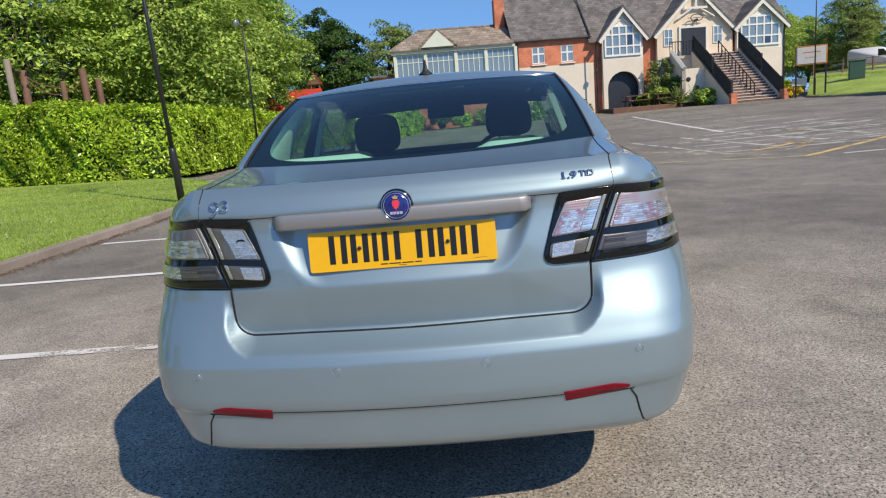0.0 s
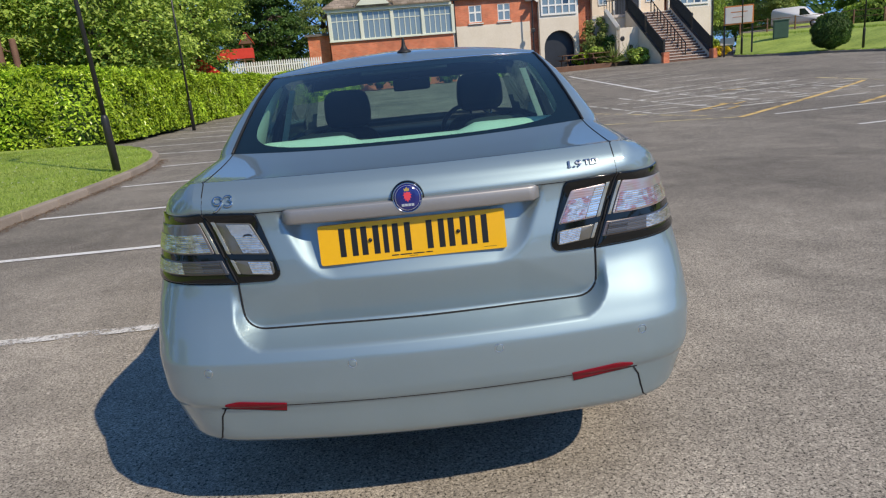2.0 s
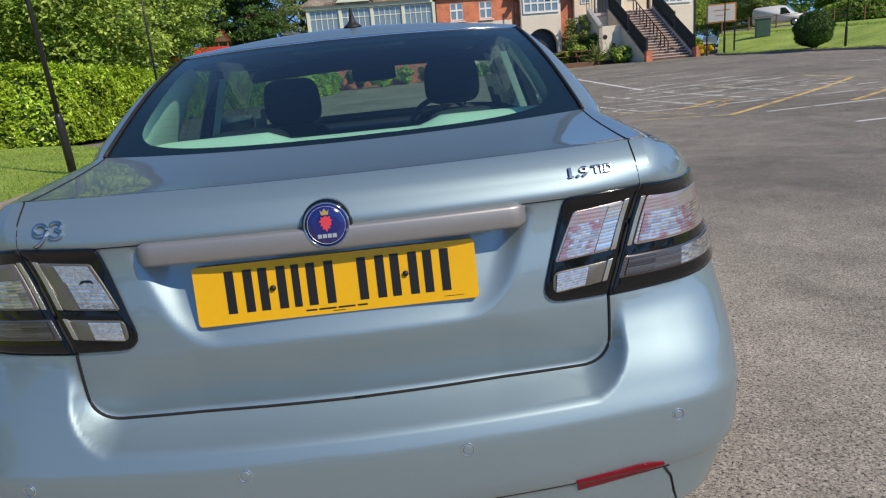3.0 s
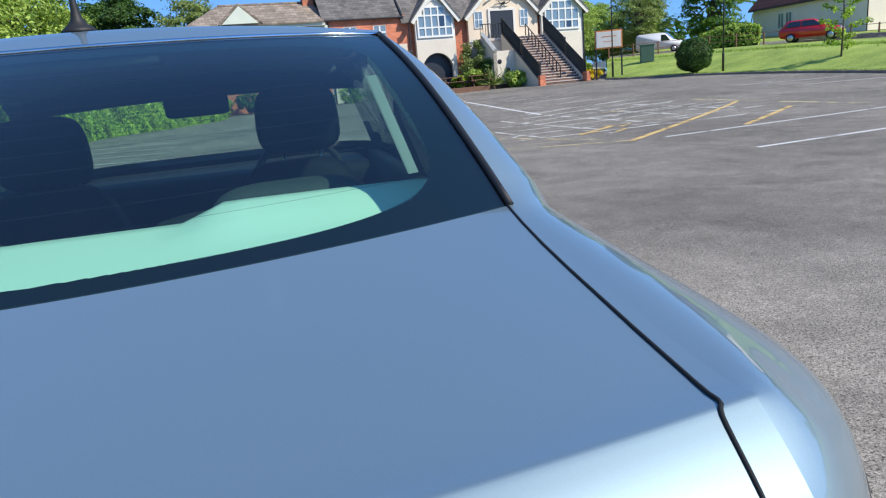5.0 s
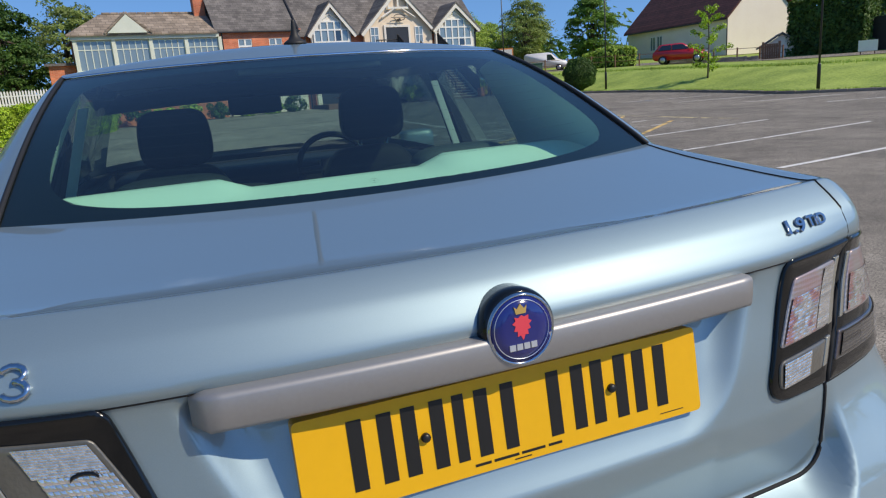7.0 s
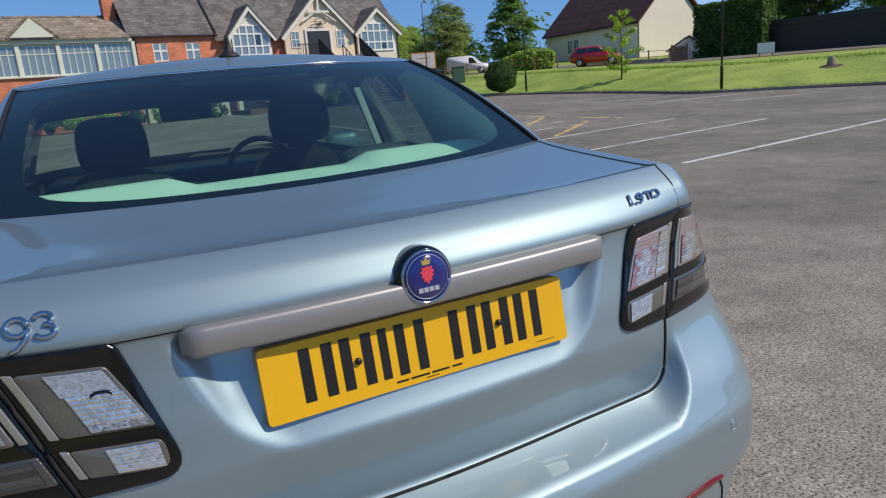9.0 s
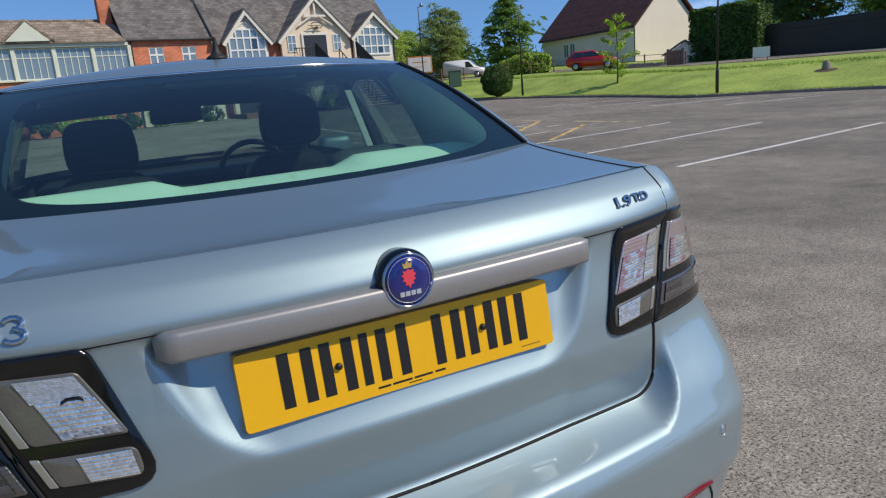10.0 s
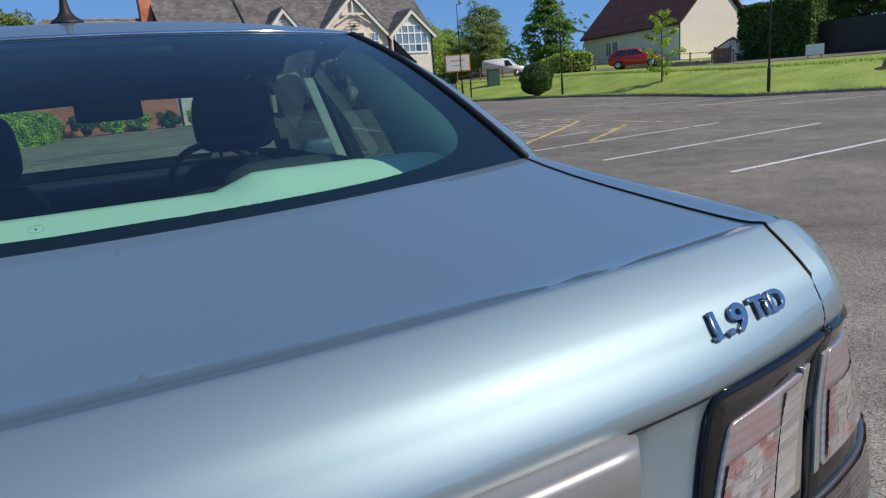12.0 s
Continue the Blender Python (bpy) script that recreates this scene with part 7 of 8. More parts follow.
def gable(s0, s1, zf, za, y, arch=None, low=CREAM, split=None, board=OFF_WHITE, face=OFF_WHITE):
    """A gabled bay: lower wall, timbered gable above, barge boards and its own small roof."""
    m = (s0 + s1) / 2
    wz = split
    outline = [(s0 + 0.25, 0.3)]
    if arch:
        a0, a1, top = arch
        r = (a1 - a0) / 2
        outline += [(a0, 0.3), (a0, top - r)]
        outline += [((a0 + a1) / 2 - r * math.cos(t), top - r + r * math.sin(t)) for t in np.linspace(0, math.pi, 13)[1:-1]]
        outline += [(a1, top - r), (a1, 0.3)]
    outline += [(s1 - 0.25, 0.3), (s1 - 0.25, wz), (s0 + 0.25, wz)]
    part("wall", slab(bmesh.new(), outline, y, y + 0.3), low, PUB, "cream rendered wall")
    if arch:
        # dark sheet at the back paints the shade inside the arch
        part("arch_dark_sheet", new_box(arch[0] - 0.1, arch[1] + 0.1, y + 0.50, y + 0.55, 0.3, arch[2] + 0.1), DARK_DOOR_AND_ARCH, PUB, "dark sheet standing in for the shade in the arch")
        part("arch_ceiling", new_box(arch[0] - 0.1, arch[1] + 0.1, y + 0.3, y + 0.55, arch[2] + 0.05, arch[2] + 0.1), CREAM, PUB)
    slope = (za - zf) / (m - s0)
    part("gable_face", slab(bmesh.new(), [(s0 + 0.25, wz + 0.003), (s1 - 0.25, wz + 0.003), (s1 - 0.25, zf + 0.1), (m, za - 0.15), (s0 + 0.25, zf + 0.1)], y + 0.02, y + 0.3), face, PUB, "off-white timbered gable")
    for sgn, e in ((1, s0), (-1, s1)):
        a, b = Vector((e - sgn * 0.12, zf - 0.1)), Vector((m, za + 0.05))
        n = Vector((-(b - a).y, (b - a).x)).normalized() * 0.24 * sgn
        part("barge_board", slab(bmesh.new(), [tuple(a), tuple(b), tuple(b - Vector((0, 0.32))), tuple(a - n)], y - 0.32, y - 0.26), board, PUB, "white barge board")
        bm = bmesh.new()
        lo = [bm.verts.new((p.x, yy, p.y)) for p, yy in ((a, y - 0.36), (b, y - 0.36), (b, y + 5.0), (a, y + 3.0))]
        hi = [bm.verts.new(v.co + Vector((0, 0, 0.12))) for v in lo]
        bm.faces.new(lo), bm.faces.new(hi[::-1])
        for i in range(4):
            bm.faces.new((lo[i], hi[i], hi[(i + 1) % 4], lo[(i + 1) % 4]))
        part("gable_roof", bm, SLATE, PUB, "grey slate roof")
    return slope


def gable_window(s0, s1, z0, z1, zt, y, open_light=None):
    """A many-paned window whose head follows the gable."""
    m, n = (s0 + s1) / 2, 5
    w = (s1 - s0) / n
    rows = [z0, z0 + 0.42 * (z1 - z0), z1, z1 + 0.50 * (zt - z1)]
    lights = [(i, k) for k in range(3) for i in range(n) if not (k == 2 and i in (0, n - 1))]
    g = 0.05
    cells = {(i, k): (s0 + w * i + g, s0 + w * (i + 1) - g, rows[k] + g, rows[k + 1] - g) for i, k in lights}
    bm = wall_cells(bmesh.new(), s0 - 0.06, s1 + 0.06, z0 - 0.08, rows[2] + g, y - 0.09, y + 0.02, [c for (i, k), c in cells.items() if k < 2])
    wall_cells(bm, s0 + w - g, s1 - w + g, rows[2] + g, rows[3] + 0.06, y - 0.09, y + 0.02, [c for (i, k), c in cells.items() if k == 2])
    bmesh.ops.remove_doubles(bm, verts=bm.verts, dist=1e-3)
    f = part("window", bm, WHITE_PAINT, PUB, "white many-paned gable window")
    for key, (a, b, c, d) in cells.items():
        part("pane", new_box(a - 0.004, b + 0.004, y - 0.04, y - 0.02, c - 0.004, d + 0.004), DARK_GLASS if key == open_light else WINDOW_GLASS, f)
    for sgn in (-1, 1):
        part("gable_stud", rod(bmesh.new(), (m + sgn * (s1 - s0) * 0.30, y - 0.03, rows[3]), (m, y - 0.03, zt), 0.05, seg=4), WHITE_PAINT, PUB)


gable(-9.35, -5.95, 5.7, 7.75, -0.3, (-8.8, -6.5, 3.5), split=4.35)
gable_window(-8.9, -6.4, 4.62, 6.0, 7.1, -0.29, (3, 1))
gable(0.4, 4.35, 5.85, 7.65, -0.3, (1.9, 3.4, 2.9), split=4.35)
gable_window(0.95, 3.7, 4.62, 6.0, 7.1, -0.29, (3, 0))
gable(-5.35, 0.65, 5.75, 8.75, -0.15, None, split=4.3, face=PEACH)
part("entrance_door", new_box(-3.4, -1.6, -0.2, -0.11, 4.2, 6.1, 0.02), DARK_DOOR_AND_ARCH, PUB, "dark double entrance door")
part("door_frame", wall_cells(bmesh.new(), -3.55, -1.45, 4.2, 6.25, -0.24, -0.12, [(-3.4, -1.6, 4.2, 6.1)]), OFF_WHITE, PUB)
window_unit(-4.6, -4.0, 5.0, 6.1, -0.12, 2, (0.5,), WHITE_PAINT, WINDOW_GLASS, "small white entrance window", 0.07)
window_unit(-1.0, -0.4, 5.0, 6.1, -0.12, 2, (0.5,), WHITE_PAINT, WINDOW_GLASS, "small white entrance window", 0.07)
for sgn in (-1, 1):
    part("gable_brace", rod(bmesh.new(), (-2.35 + sgn * 1.35, -0.3, 6.75), (-2.35 + sgn * 0.25, -0.3, 7.4), 0.075, seg=4), OFF_WHITE, PUB)
    part("gable_stud", new_box(-2.35 + sgn * 0.78 - 0.05, -2.35 + sgn * 0.78 + 0.05, -0.34, -0.28, 7.5, 7.92, 0.008), OFF_WHITE, PUB)
part("gable_tie", new_box(-3.2, -1.5, -0.36, -0.26, 7.35, 7.5, 0.01), OFF_WHITE, PUB)
part("gable_post", new_box(-2.42, -2.28, -0.36, -0.26, 7.5, 8.5, 0.01), OFF_WHITE, PUB)
sign_iron = bmesh.new()
tube(sign_iron, [(-2.35 + 0.45 * math.cos(a), -0.45, 6.75 + 0.22 * math.sin(a)) for a in np.linspace(0, 2 * math.pi, 17)[:-1]], 0.03, 5, True)
rod(sign_iron, (-3.0, -0.45, 6.75), (-1.7, -0.45, 6.75), 0.03)
rod(sign_iron, (-2.35, -0.2, 6.6), (-2.35, -0.5, 6.6), 0.09)
part("wall_lantern", sign_iron, BLACK_METAL, PUB, "black wrought iron lantern bracket")


def slab_coping(a, b, y0, yt):
    """A sloping board on top of a stair wall."""
    bm = bmesh.new()
    lo = [bm.verts.new(p) for p in ((a - 0.04, y0 - 0.12, 1.06), (b + 0.04, y0 - 0.12, 1.06), (b + 0.04, yt - 0.2, 4.41), (a - 0.04, yt - 0.2, 4.41))]
    hi = [bm.verts.new(v.co + Vector((0, 0, 0.12))) for v in lo]
    bm.faces.new(lo[::-1]), bm.faces.new(hi)
    for i in range(4):
        bm.faces.new((lo[i], lo[(i + 1) % 4], hi[(i + 1) % 4], hi[i]))
    return bm


def stair():
    st = root("outdoor_stair", "wide stone stair with black iron railings up to the entrance", "stair", PUB.matrix_world.copy())
    n, s0, s1 = 19, -2.75, 0.25
    rise, going, y0 = (4.2 - 0.72) / 19, 0.28, -6.4
    me = None
    for k in range(n):
        if me is None:
            bm = new_box(s0, s1, 0, going + 0.03, -rise, -0.055)
            bmesh.ops.recalc_face_normals(bm, faces=bm.faces)
            me = bpy.data.meshes.new("step")
            bm.to_mesh(me)
            me.materials.append(STEP_RISER)
            bm = new_box(s0, s1, -0.035, going + 0.03, -0.055, 0, 0.012)
            bmesh.ops.recalc_face_normals(bm, faces=bm.faces)
            slab_me = bpy.data.meshes.new("tread")
            bm.to_mesh(slab_me)
            slab_me.materials.append(STEP_STONE)
        for name, mesh in (("step", me), ("tread", slab_me)):
            ob = new(name, mesh)
            ob.parent = st
            ob.matrix_basis = pose(0, y0 + k * going, 0.72 + (k + 1) * rise)
    yt = y0 + n * going
    part("landing", new_box(-4.6, s1, yt, -0.2, 4.0, 4.197, 0.01), STEP_STONE, st)
    part("landing_wall", new_box(-4.6, -2.78, yt + 0.1, yt + 0.35, 0.3, 4.0), CREAM, st)
    for a, b in ((s0 - 0.3, s0 - 0.01), (s1 + 0.01, s1 + 0.3)):
        line = [(y0 - 0.1, 0.3), (yt, 0.3), (yt, 4.4), (yt - 0.2, 4.4), (y0 - 0.1, 1.05)]
        bm = bmesh.new()
        u = [bm.verts.new((a, y, z)) for y, z in line]
        v = [bm.verts.new((b, y, z)) for y, z in line]
        bm.faces.new(u), bm.faces.new(v[::-1])
        for i in range(len(u)):
            j = (i + 1) % len(u)
            bm.faces.new((u[i], v[i], v[j], u[j]))
        part("string_wall", bm, CREAM, st, "rendered stair side wall")
        part("string_coping", slab_coping(a, b, y0, yt), BLACK_METAL, st, "black sloping coping")
    part("newel", new_box(s0 - 0.36, s0 + 0.05, y0 - 0.35, y0 - 0.05, 0.3, 1.35, 0.02), BRICK, st, "brick end pier")
    part("newel", new_box(s1 - 0.05, s1 + 0.36, y0 - 0.35, y0 - 0.05, 0.3, 1.35, 0.02), BRICK, st, "brick end pier")

    def railing(x, ya, za, yb, zb, m, h=0.95):
        part("handrail", rod(bmesh.new(), (x, ya, za + h), (x, yb, zb + h), 0.035, seg=6), BLACK_METAL, st)
        part("lower_rail", rod(bmesh.new(), (x, ya, za + 0.12), (x, yb, zb + 0.12), 0.03, seg=6), BLACK_METAL, st)
        for i in range(m + 1):
            t = i / m
            y, z = ya + (yb - ya) * t, za + (zb - za) * t
            part("baluster", rod(bmesh.new(), (x, y, z + 0.05), (x, y, z + h), 0.042, seg=4), BLACK_METAL, st)
    ym, zm = y0 + 0.48 * (yt - y0), 1.05 + 0.48 * 3.35
    for x in (s0 - 0.15, s1 + 0.15):
        railing(x, y0, 1.05, ym - 0.25, zm - 0.16, 20)
        railing(x, ym + 0.05, zm + 0.20, yt, 4.55, 22)
        part("handrail", rod(bmesh.new(), (x, ym - 0.25, zm + 0.79), (x, ym + 0.05, zm + 1.15), 0.035, seg=6), BLACK_METAL, st)
        for y, z in ((y0, 1.05), (ym - 0.1, zm), (yt, 4.4)):
            part("rail_post", new_box(x - 0.06, x + 0.06, y - 0.06, y + 0.06, z, z + 1.12, 0.01), BLACK_METAL, st)
    railing(-1.2, y0 + 0.4, 0.95, yt - 0.2, 4.1, 10, 0.9)
    # a second, lower flank wall outside the stair; black discs stand for shaded openings
    flank = [(-3.1, 0.3), (-1.1, 0.3), (-1.1, 4.45), (-1.3, 4.45), (-3.1, 3.2)]
    bm = bmesh.new()
    u, v = ([bm.verts.new((x, y, z)) for y, z in flank] for x in (-4.62, -4.38))
    bm.faces.new(u), bm.faces.new(v[::-1])
    for i in range(5):
        bm.faces.new((u[i], v[i], v[(i + 1) % 5], u[(i + 1) % 5]))
    part("flank_wall", bm, CREAM, st, "cream rendered flank wall")
    part("flank_coping", rod(bmesh.new(), (-4.5, -3.2, 3.22), (-4.5, -1.2, 4.52), 0.16, seg=4), OFF_WHITE, st, "pale stone coping")
    front = part("flank_front", new_box(-4.62, -2.78, -3.1, -2.9, 0.3, 3.2, 0.01), CREAM, st)
    for x, z in ((-4.2, 2.5), (-3.6, 1.9), (-3.2, 1.4)):
        part("shaded_opening_disc", lathe(bmesh.new(), [(0.16, 0.0), (0.16, 0.03), (0.10, 0.035), (0.0001, 0.035)], 16, Matrix.Translation((x, -3.09, z)) @ pose(0, 0, 0, 90)), BLACK_METAL, st, "", True)
    part("handrail", rod(bmesh.new(), (-4.6, yt, 5.15), (s0 - 0.15, yt, 5.15), 0.035, seg=6), BLACK_METAL, st)
    for i in range(9):
        x = -4.6 + i * 0.2
        part("baluster", rod(bmesh.new(), (x, yt, 4.2), (x, yt, 5.15), 0.022, seg=4), BLACK_METAL, st)


stair()


def local(s, y, z=0.0):
    return PUB.matrix_world @ Vector((s, y, z))


def shrub(s, y, z, r, h, leaf, label, seed, size=0.1, clumps=22, per=110, where=None):
    """A bush of leaf clumps on a short stem."""
    rng = np.random.default_rng(seed)
    p = local(s, y) if where is None else Vector((*where, 0))
    top = root("bush", label, "bush", pose(p.x, p.y, z))
    bm = bmesh.new()
    for k in range(5):
        a = k * 1.256
        rod(bm, (0, 0, -0.15), (0.5 * r * math.cos(a), 0.5 * r * math.sin(a), h * 0.6), 0.03, 0.012, 5)
    part("stems", bm, BARK, top)
    d = rng.normal(0, 1, (clumps, 3))
    d /= np.linalg.norm(d, axis=1, keepdims=True)
    c = d * np.array((r * 0.7, r * 0.7, h * 0.38)) + (0, 0, h * 0.52)
    v, f = cluster_leaves(rng, c, np.full(clumps, 0.36 * min(r, h)), per, size)
    from_data("leaves", v.tolist(), f, leaf, top)


def spiky_plant(s, y, z, r, label, seed, n=60):
    rng = np.random.default_rng(seed)
    p = local(s, y)
    bm = bmesh.new()
    for k in range(n):
        a, e = rng.uniform(0, 6.283), rng.uniform(0.15, 1.45)
        d = Vector((math.cos(a) * math.cos(e), math.sin(a) * math.cos(e), math.sin(e)))
        u = d.cross(Vector((0, 0, 1))).normalized() * 0.035
        l = r * rng.uniform(0.8, 1.15)
        q = [bm.verts.new(v) for v in (-u * 0.6, u * 0.6, d * l * 0.55 + u + Vector((0, 0, 0.03)), d * l - Vector((0, 0, 0.12 * math.cos(e))), d * l * 0.55 - u + Vector((0, 0, 0.03)))]
        bm.faces.new(q)
    ob = part("spiky_plant", bm, LEAF_PALE)
    ob.matrix_world = pose(p.x, p.y, z)
    tagged(ob, label, "plant", "spiky plants by the stair")


tagged(part("planting_bed", new_box(-9.5, -3.2, -3.6, -0.3, 0.3, 0.98, 0.03), SOIL, None), "raised bed of dark soil in front of the public house", "planting bed", kind="structure").matrix_world = PUB.matrix_world.copy()
tagged(part("bed_edging", new_box(-9.7, -5.4, -4.0, -3.75, 0.4, 1.0, 0.03), TIMBER, None), "dark timber edging of the paved terrace", "edging", kind="structure").matrix_world = PUB.matrix_world.copy()
shrub(-5.3, -1.2, 0.9, 1.1, 3.4, LEAF_PALE, "tall airy pale green shrub against the wall", 31, 0.1, 26, 90)
shrub(-4.1, -2.2, 0.9, 1.2, 2.0, LEAF_DARK, "dense dark green shrub beside the stair", 32)
shrub(-5.9, -2.4, 0.95, 0.8, 1.1, LEAF, "rounded bright green shrub in the bed", 33)
shrub(-6.8, -2.0, 0.95, 0.6, 0.8, LAUREL, "low yellow-green shrub in the bed", 34)
shrub(-3.6, -4.2, 0.8, 0.8, 0.9, LEAF, "low rounded green shrub at the foot of the stair", 35)
shrub(1.3, -5.9, 0.85, 0.7, 0.55, YELLOW_FLOWER, "low bush covered in yellow flowers beside the stair", 36, 0.07)
shrub(1.3, -4.6, 0.9, 0.7, 1.2, LEAF, "rounded green shrub behind the yellow flowers", 37)
shrub(2.2, -5.0, 0.9, 0.5, 0.9, LEAF_DARK, "small dark green shrub by the wall", 38)
for k, (s_, h_) in enumerate(((-22.6, 1.0), (-20.9, 1.3), (-19.4, 0.9), (-17.8, 1.2), (-16.2, 1.0), (-14.3, 1.3), (-12.6, 0.9), (-11.0, 1.1))):
    shrub(s_, -0.9 - 0.25 * (k % 3), 0.55, 0.85, h_, (LEAF, LEAF_DARK, LAUREL)[k % 3], "low leafy green shrub in front of the brick wall", 70 + k, 0.1, 16, 80)
spiky_plant(-5.1, -3.6, 0.98, 1.2, "spiky pale green strap-leaved plant in the bed", 41)
spiky_plant(-3.7, -3.0, 1.0, 1.4, "spiky pale green strap-leaved plant in the bed", 42)


def picnic_table(s, y):
    p = local(s, y, 0.98)
    t = root("picnic_table", "dark weathered wooden picnic table with fixed benches", "picnic table", pose(p.x, p.y, p.z, 0, 0, 12), "picnic tables on the terrace")
    for k in range(4):
        part("tabletop_board", new_box(-0.9, 0.9, -0.34 + k * 0.175, -0.185 + k * 0.175, 0.70, 0.745, 0.006), TIMBER, t)
    for sy in (-0.75, 0.55):
        part("bench_board", new_box(-0.9, 0.9, sy, sy + 0.22, 0.41, 0.45, 0.006), TIMBER, t)
    for sx in (-0.65, 0.6):
        part("frame_beam", new_box(sx, sx + 0.06, -0.75, 0.77, 0.33, 0.41), TIMBER, t)
        for sy in (-1, 1):
            part("leg", rod(bmesh.new(), (sx + 0.03, sy * 0.55, 0), (sx + 0.03, sy * 0.22, 0.72), 0.045, seg=4), TIMBER, t)


picnic_table(-7.6, -2.6)
picnic_table(-5.9, -3.2)

# ---------------------------------------------------------------- on and beyond the grass bank
def banner():
    t = root("banner_sign", "white and orange banner sign on two dark posts", "sign", pose(21.0, 41.4, 0.9, 0, 0, -24))
    for s in (-0.8, 0.8):
        part("sign_post", new_box(s - 0.05, s + 0.05, 0.0, 0.08, -0.2, 2.9, 0.01), BLACK_METAL, t)
    part("sign_frame", new_box(-0.86, 0.86, -0.06, 0.0, 1.75, 2.88, 0.02), SIGN_ORANGE, t, "orange border")
    part("sign_panel", new_box(-0.78, 0.78, -0.075, -0.05, 1.83, 2.8, 0.01), SIGN_FACE, t, "pale printed panel")
    part("sign_bar", new_box(-0.45, 0.5, -0.081, -0.072, 2.47, 2.52), SIGN_ORANGE, t)
    part("sign_bar", new_box(-0.35, 0.3, -0.081, -0.072, 2.18, 2.21), SIGN_ORANGE, t)


banner()
small = root("small_sign", "small cream board on short posts beside the flowers", "sign", pose(20.6, 42.0, 0.85, 0, 0, -20))
part("sign_panel", new_box(-0.42, 0.42, -0.03, 0.03, 0.6, 1.05, 0.01), CREAM, small)
for s in (-0.3, 0.3):
    part("sign_post", new_box(s - 0.03, s + 0.03, 0.03, 0.08, 0, 1.0), TIMBER, small)
cab = root("utility_cabinet", "green metal utility cabinet standing on the bank", "cabinet", pose(24.6, 43.0, bank_z(24.6, 43.0) - 0.05, 0, 0, -25))
part("cabinet_body", new_box(-0.45, 0.45, -0.25, 0.25, -0.5, 1.15, 0.03), CABINET_GREEN, cab)
part("cabinet_lid", new_box(-0.49, 0.49, -0.29, 0.29, 1.15, 1.22, 0.02), CABINET_GREEN, cab)
part("cabinet_door", new_box(-0.4, 0.4, -0.27, -0.245, 0.1, 1.08, 0.008), CABINET_GREEN, cab)


def topiary():
    rng = np.random.default_rng(51)
    z = bank_z(22.9, 34.9)
    top = root("round_bush", "large clipped round dark green bush at the foot of the bank", "bush", pose(22.95, 34.95, z))
    part("stem", rod(bmesh.new(), (0, 0, -0.3), (0, 0, 0.7), 0.1, 0.06), BARK, top)
    n = 9000
    d = rng.normal(0, 1, (n, 3))
    d /= np.linalg.norm(d, axis=1, keepdims=True)
    lump = 1 + 0.05 * np.sin(d[:, :1] * 7) * np.sin(d[:, 1:2] * 6 + 1) + 0.04 * np.sin(d[:, 2:] * 9)
    p = d * (1.0, 1.0, 0.95) * lump * rng.uniform(0.86, 1.0, (n, 1)) + (0, 0, 1.0)
    v, f = leaf_cloud(rng, p, d, 0.06, 0.5)
    from_data("leaves", v.tolist(), f, LEAF_DARK, top)
    bm = bmesh.new()
    bmesh.ops.create_icosphere(bm, subdivisions=3, radius=0.88)
    for w in bm.verts:
        w.co = Vector((w.co.x, w.co.y, w.co.z * 0.95)) * (1 + 0.04 * math.sin(9 * w.co.x) * math.sin(8 * w.co.y)) + Vector((0, 0, 1.0))
    # the core's near-black colour paints the shade inside the bush
    part("bush_core", bm, SHADED_CORE, top, "", True)


topiary()


def young_tree():
    rng = np.random.default_rng(61)
    x, y = 26.2, 27.9
    top = root("young_tree", "slender young tree with sparse yellow-green leaves on the bank", "tree", pose(x, y, bank_z(x, y) - 0.05))
    bm = bmesh.new()
    rod(bm, (0, 0, -0.3), (0.05, 0, 1.8), 0.045, 0.035, 7)
    rod(bm, (0.05, 0, 1.8), (-0.05, 0, 3.5), 0.035, 0.01, 7)
    ends = []
    for k in range(16):
        a, z = k * 2.4, 0.35 + 2.9 * (k / 15)
        l = (1.0 if z > 1.0 else 0.55) * (1.15 - 0.6 * z / 3.5) * rng.uniform(0.7, 1.15)
        e = Vector((l * math.cos(a), l * math.sin(a), z + 0.25))
        rod(bm, (0, 0, z), e, 0.014, 0.005, 5)
        ends += [e, e * 0.7 + Vector((0, 0, z * 0.3)), Vector((e.x * 0.4, e.y * 0.4, z + 0.1))]
    ends.append(Vector((-0.05, 0, 3.5)))
    part("trunk", bm, BARK, top, "", True)
    v, f = cluster_leaves(rng, np.array([tuple(e) for e in ends]), np.full(len(ends), 0.2), 34, 0.075)
    from_data("crown", v.tolist(), f, LAUREL, top)


young_tree()
bm = lathe(bmesh.new(), [(0.22, -0.2), (0.20, 0.12), (0.15, 0.34), (0.07, 0.46), (0.0001, 0.48)], 9)
for v in bm.verts:
    v.co.x *= 0.7 + 0.25 * math.sin(v.co.z * 9 + v.co.y * 6)
stone = part("standing_stone", bm, KERB)
stone.matrix_world = pose(29.2, 18.0, bank_z(29.2, 18.0) - 0.05, 0, 0, 30)
tagged(stone, "rough weathered upright stone set in the grass bank", "stone")
patch = [(29.2 + r * math.cos(a) * 0.9, 18.0 + r * math.sin(a) * 0.7) for r in (0.25, 0.62) for a in np.linspace(0, 2 * math.pi, 19)[:-1]]
soil = from_data("soil_patch", [(x, y, bank_z(x, y) + (0.05 if i < 18 else 0.0)) for i, (x, y) in enumerate(patch)] + [(29.2, 18.0, bank_z(29.2, 18.0) + 0.06)],
                 [(i, (i + 1) % 18, 18 + (i + 1) % 18, 18 + i) for i in range(18)] + [(i, (i + 1) % 18, 36) for i in range(18)], SOIL)
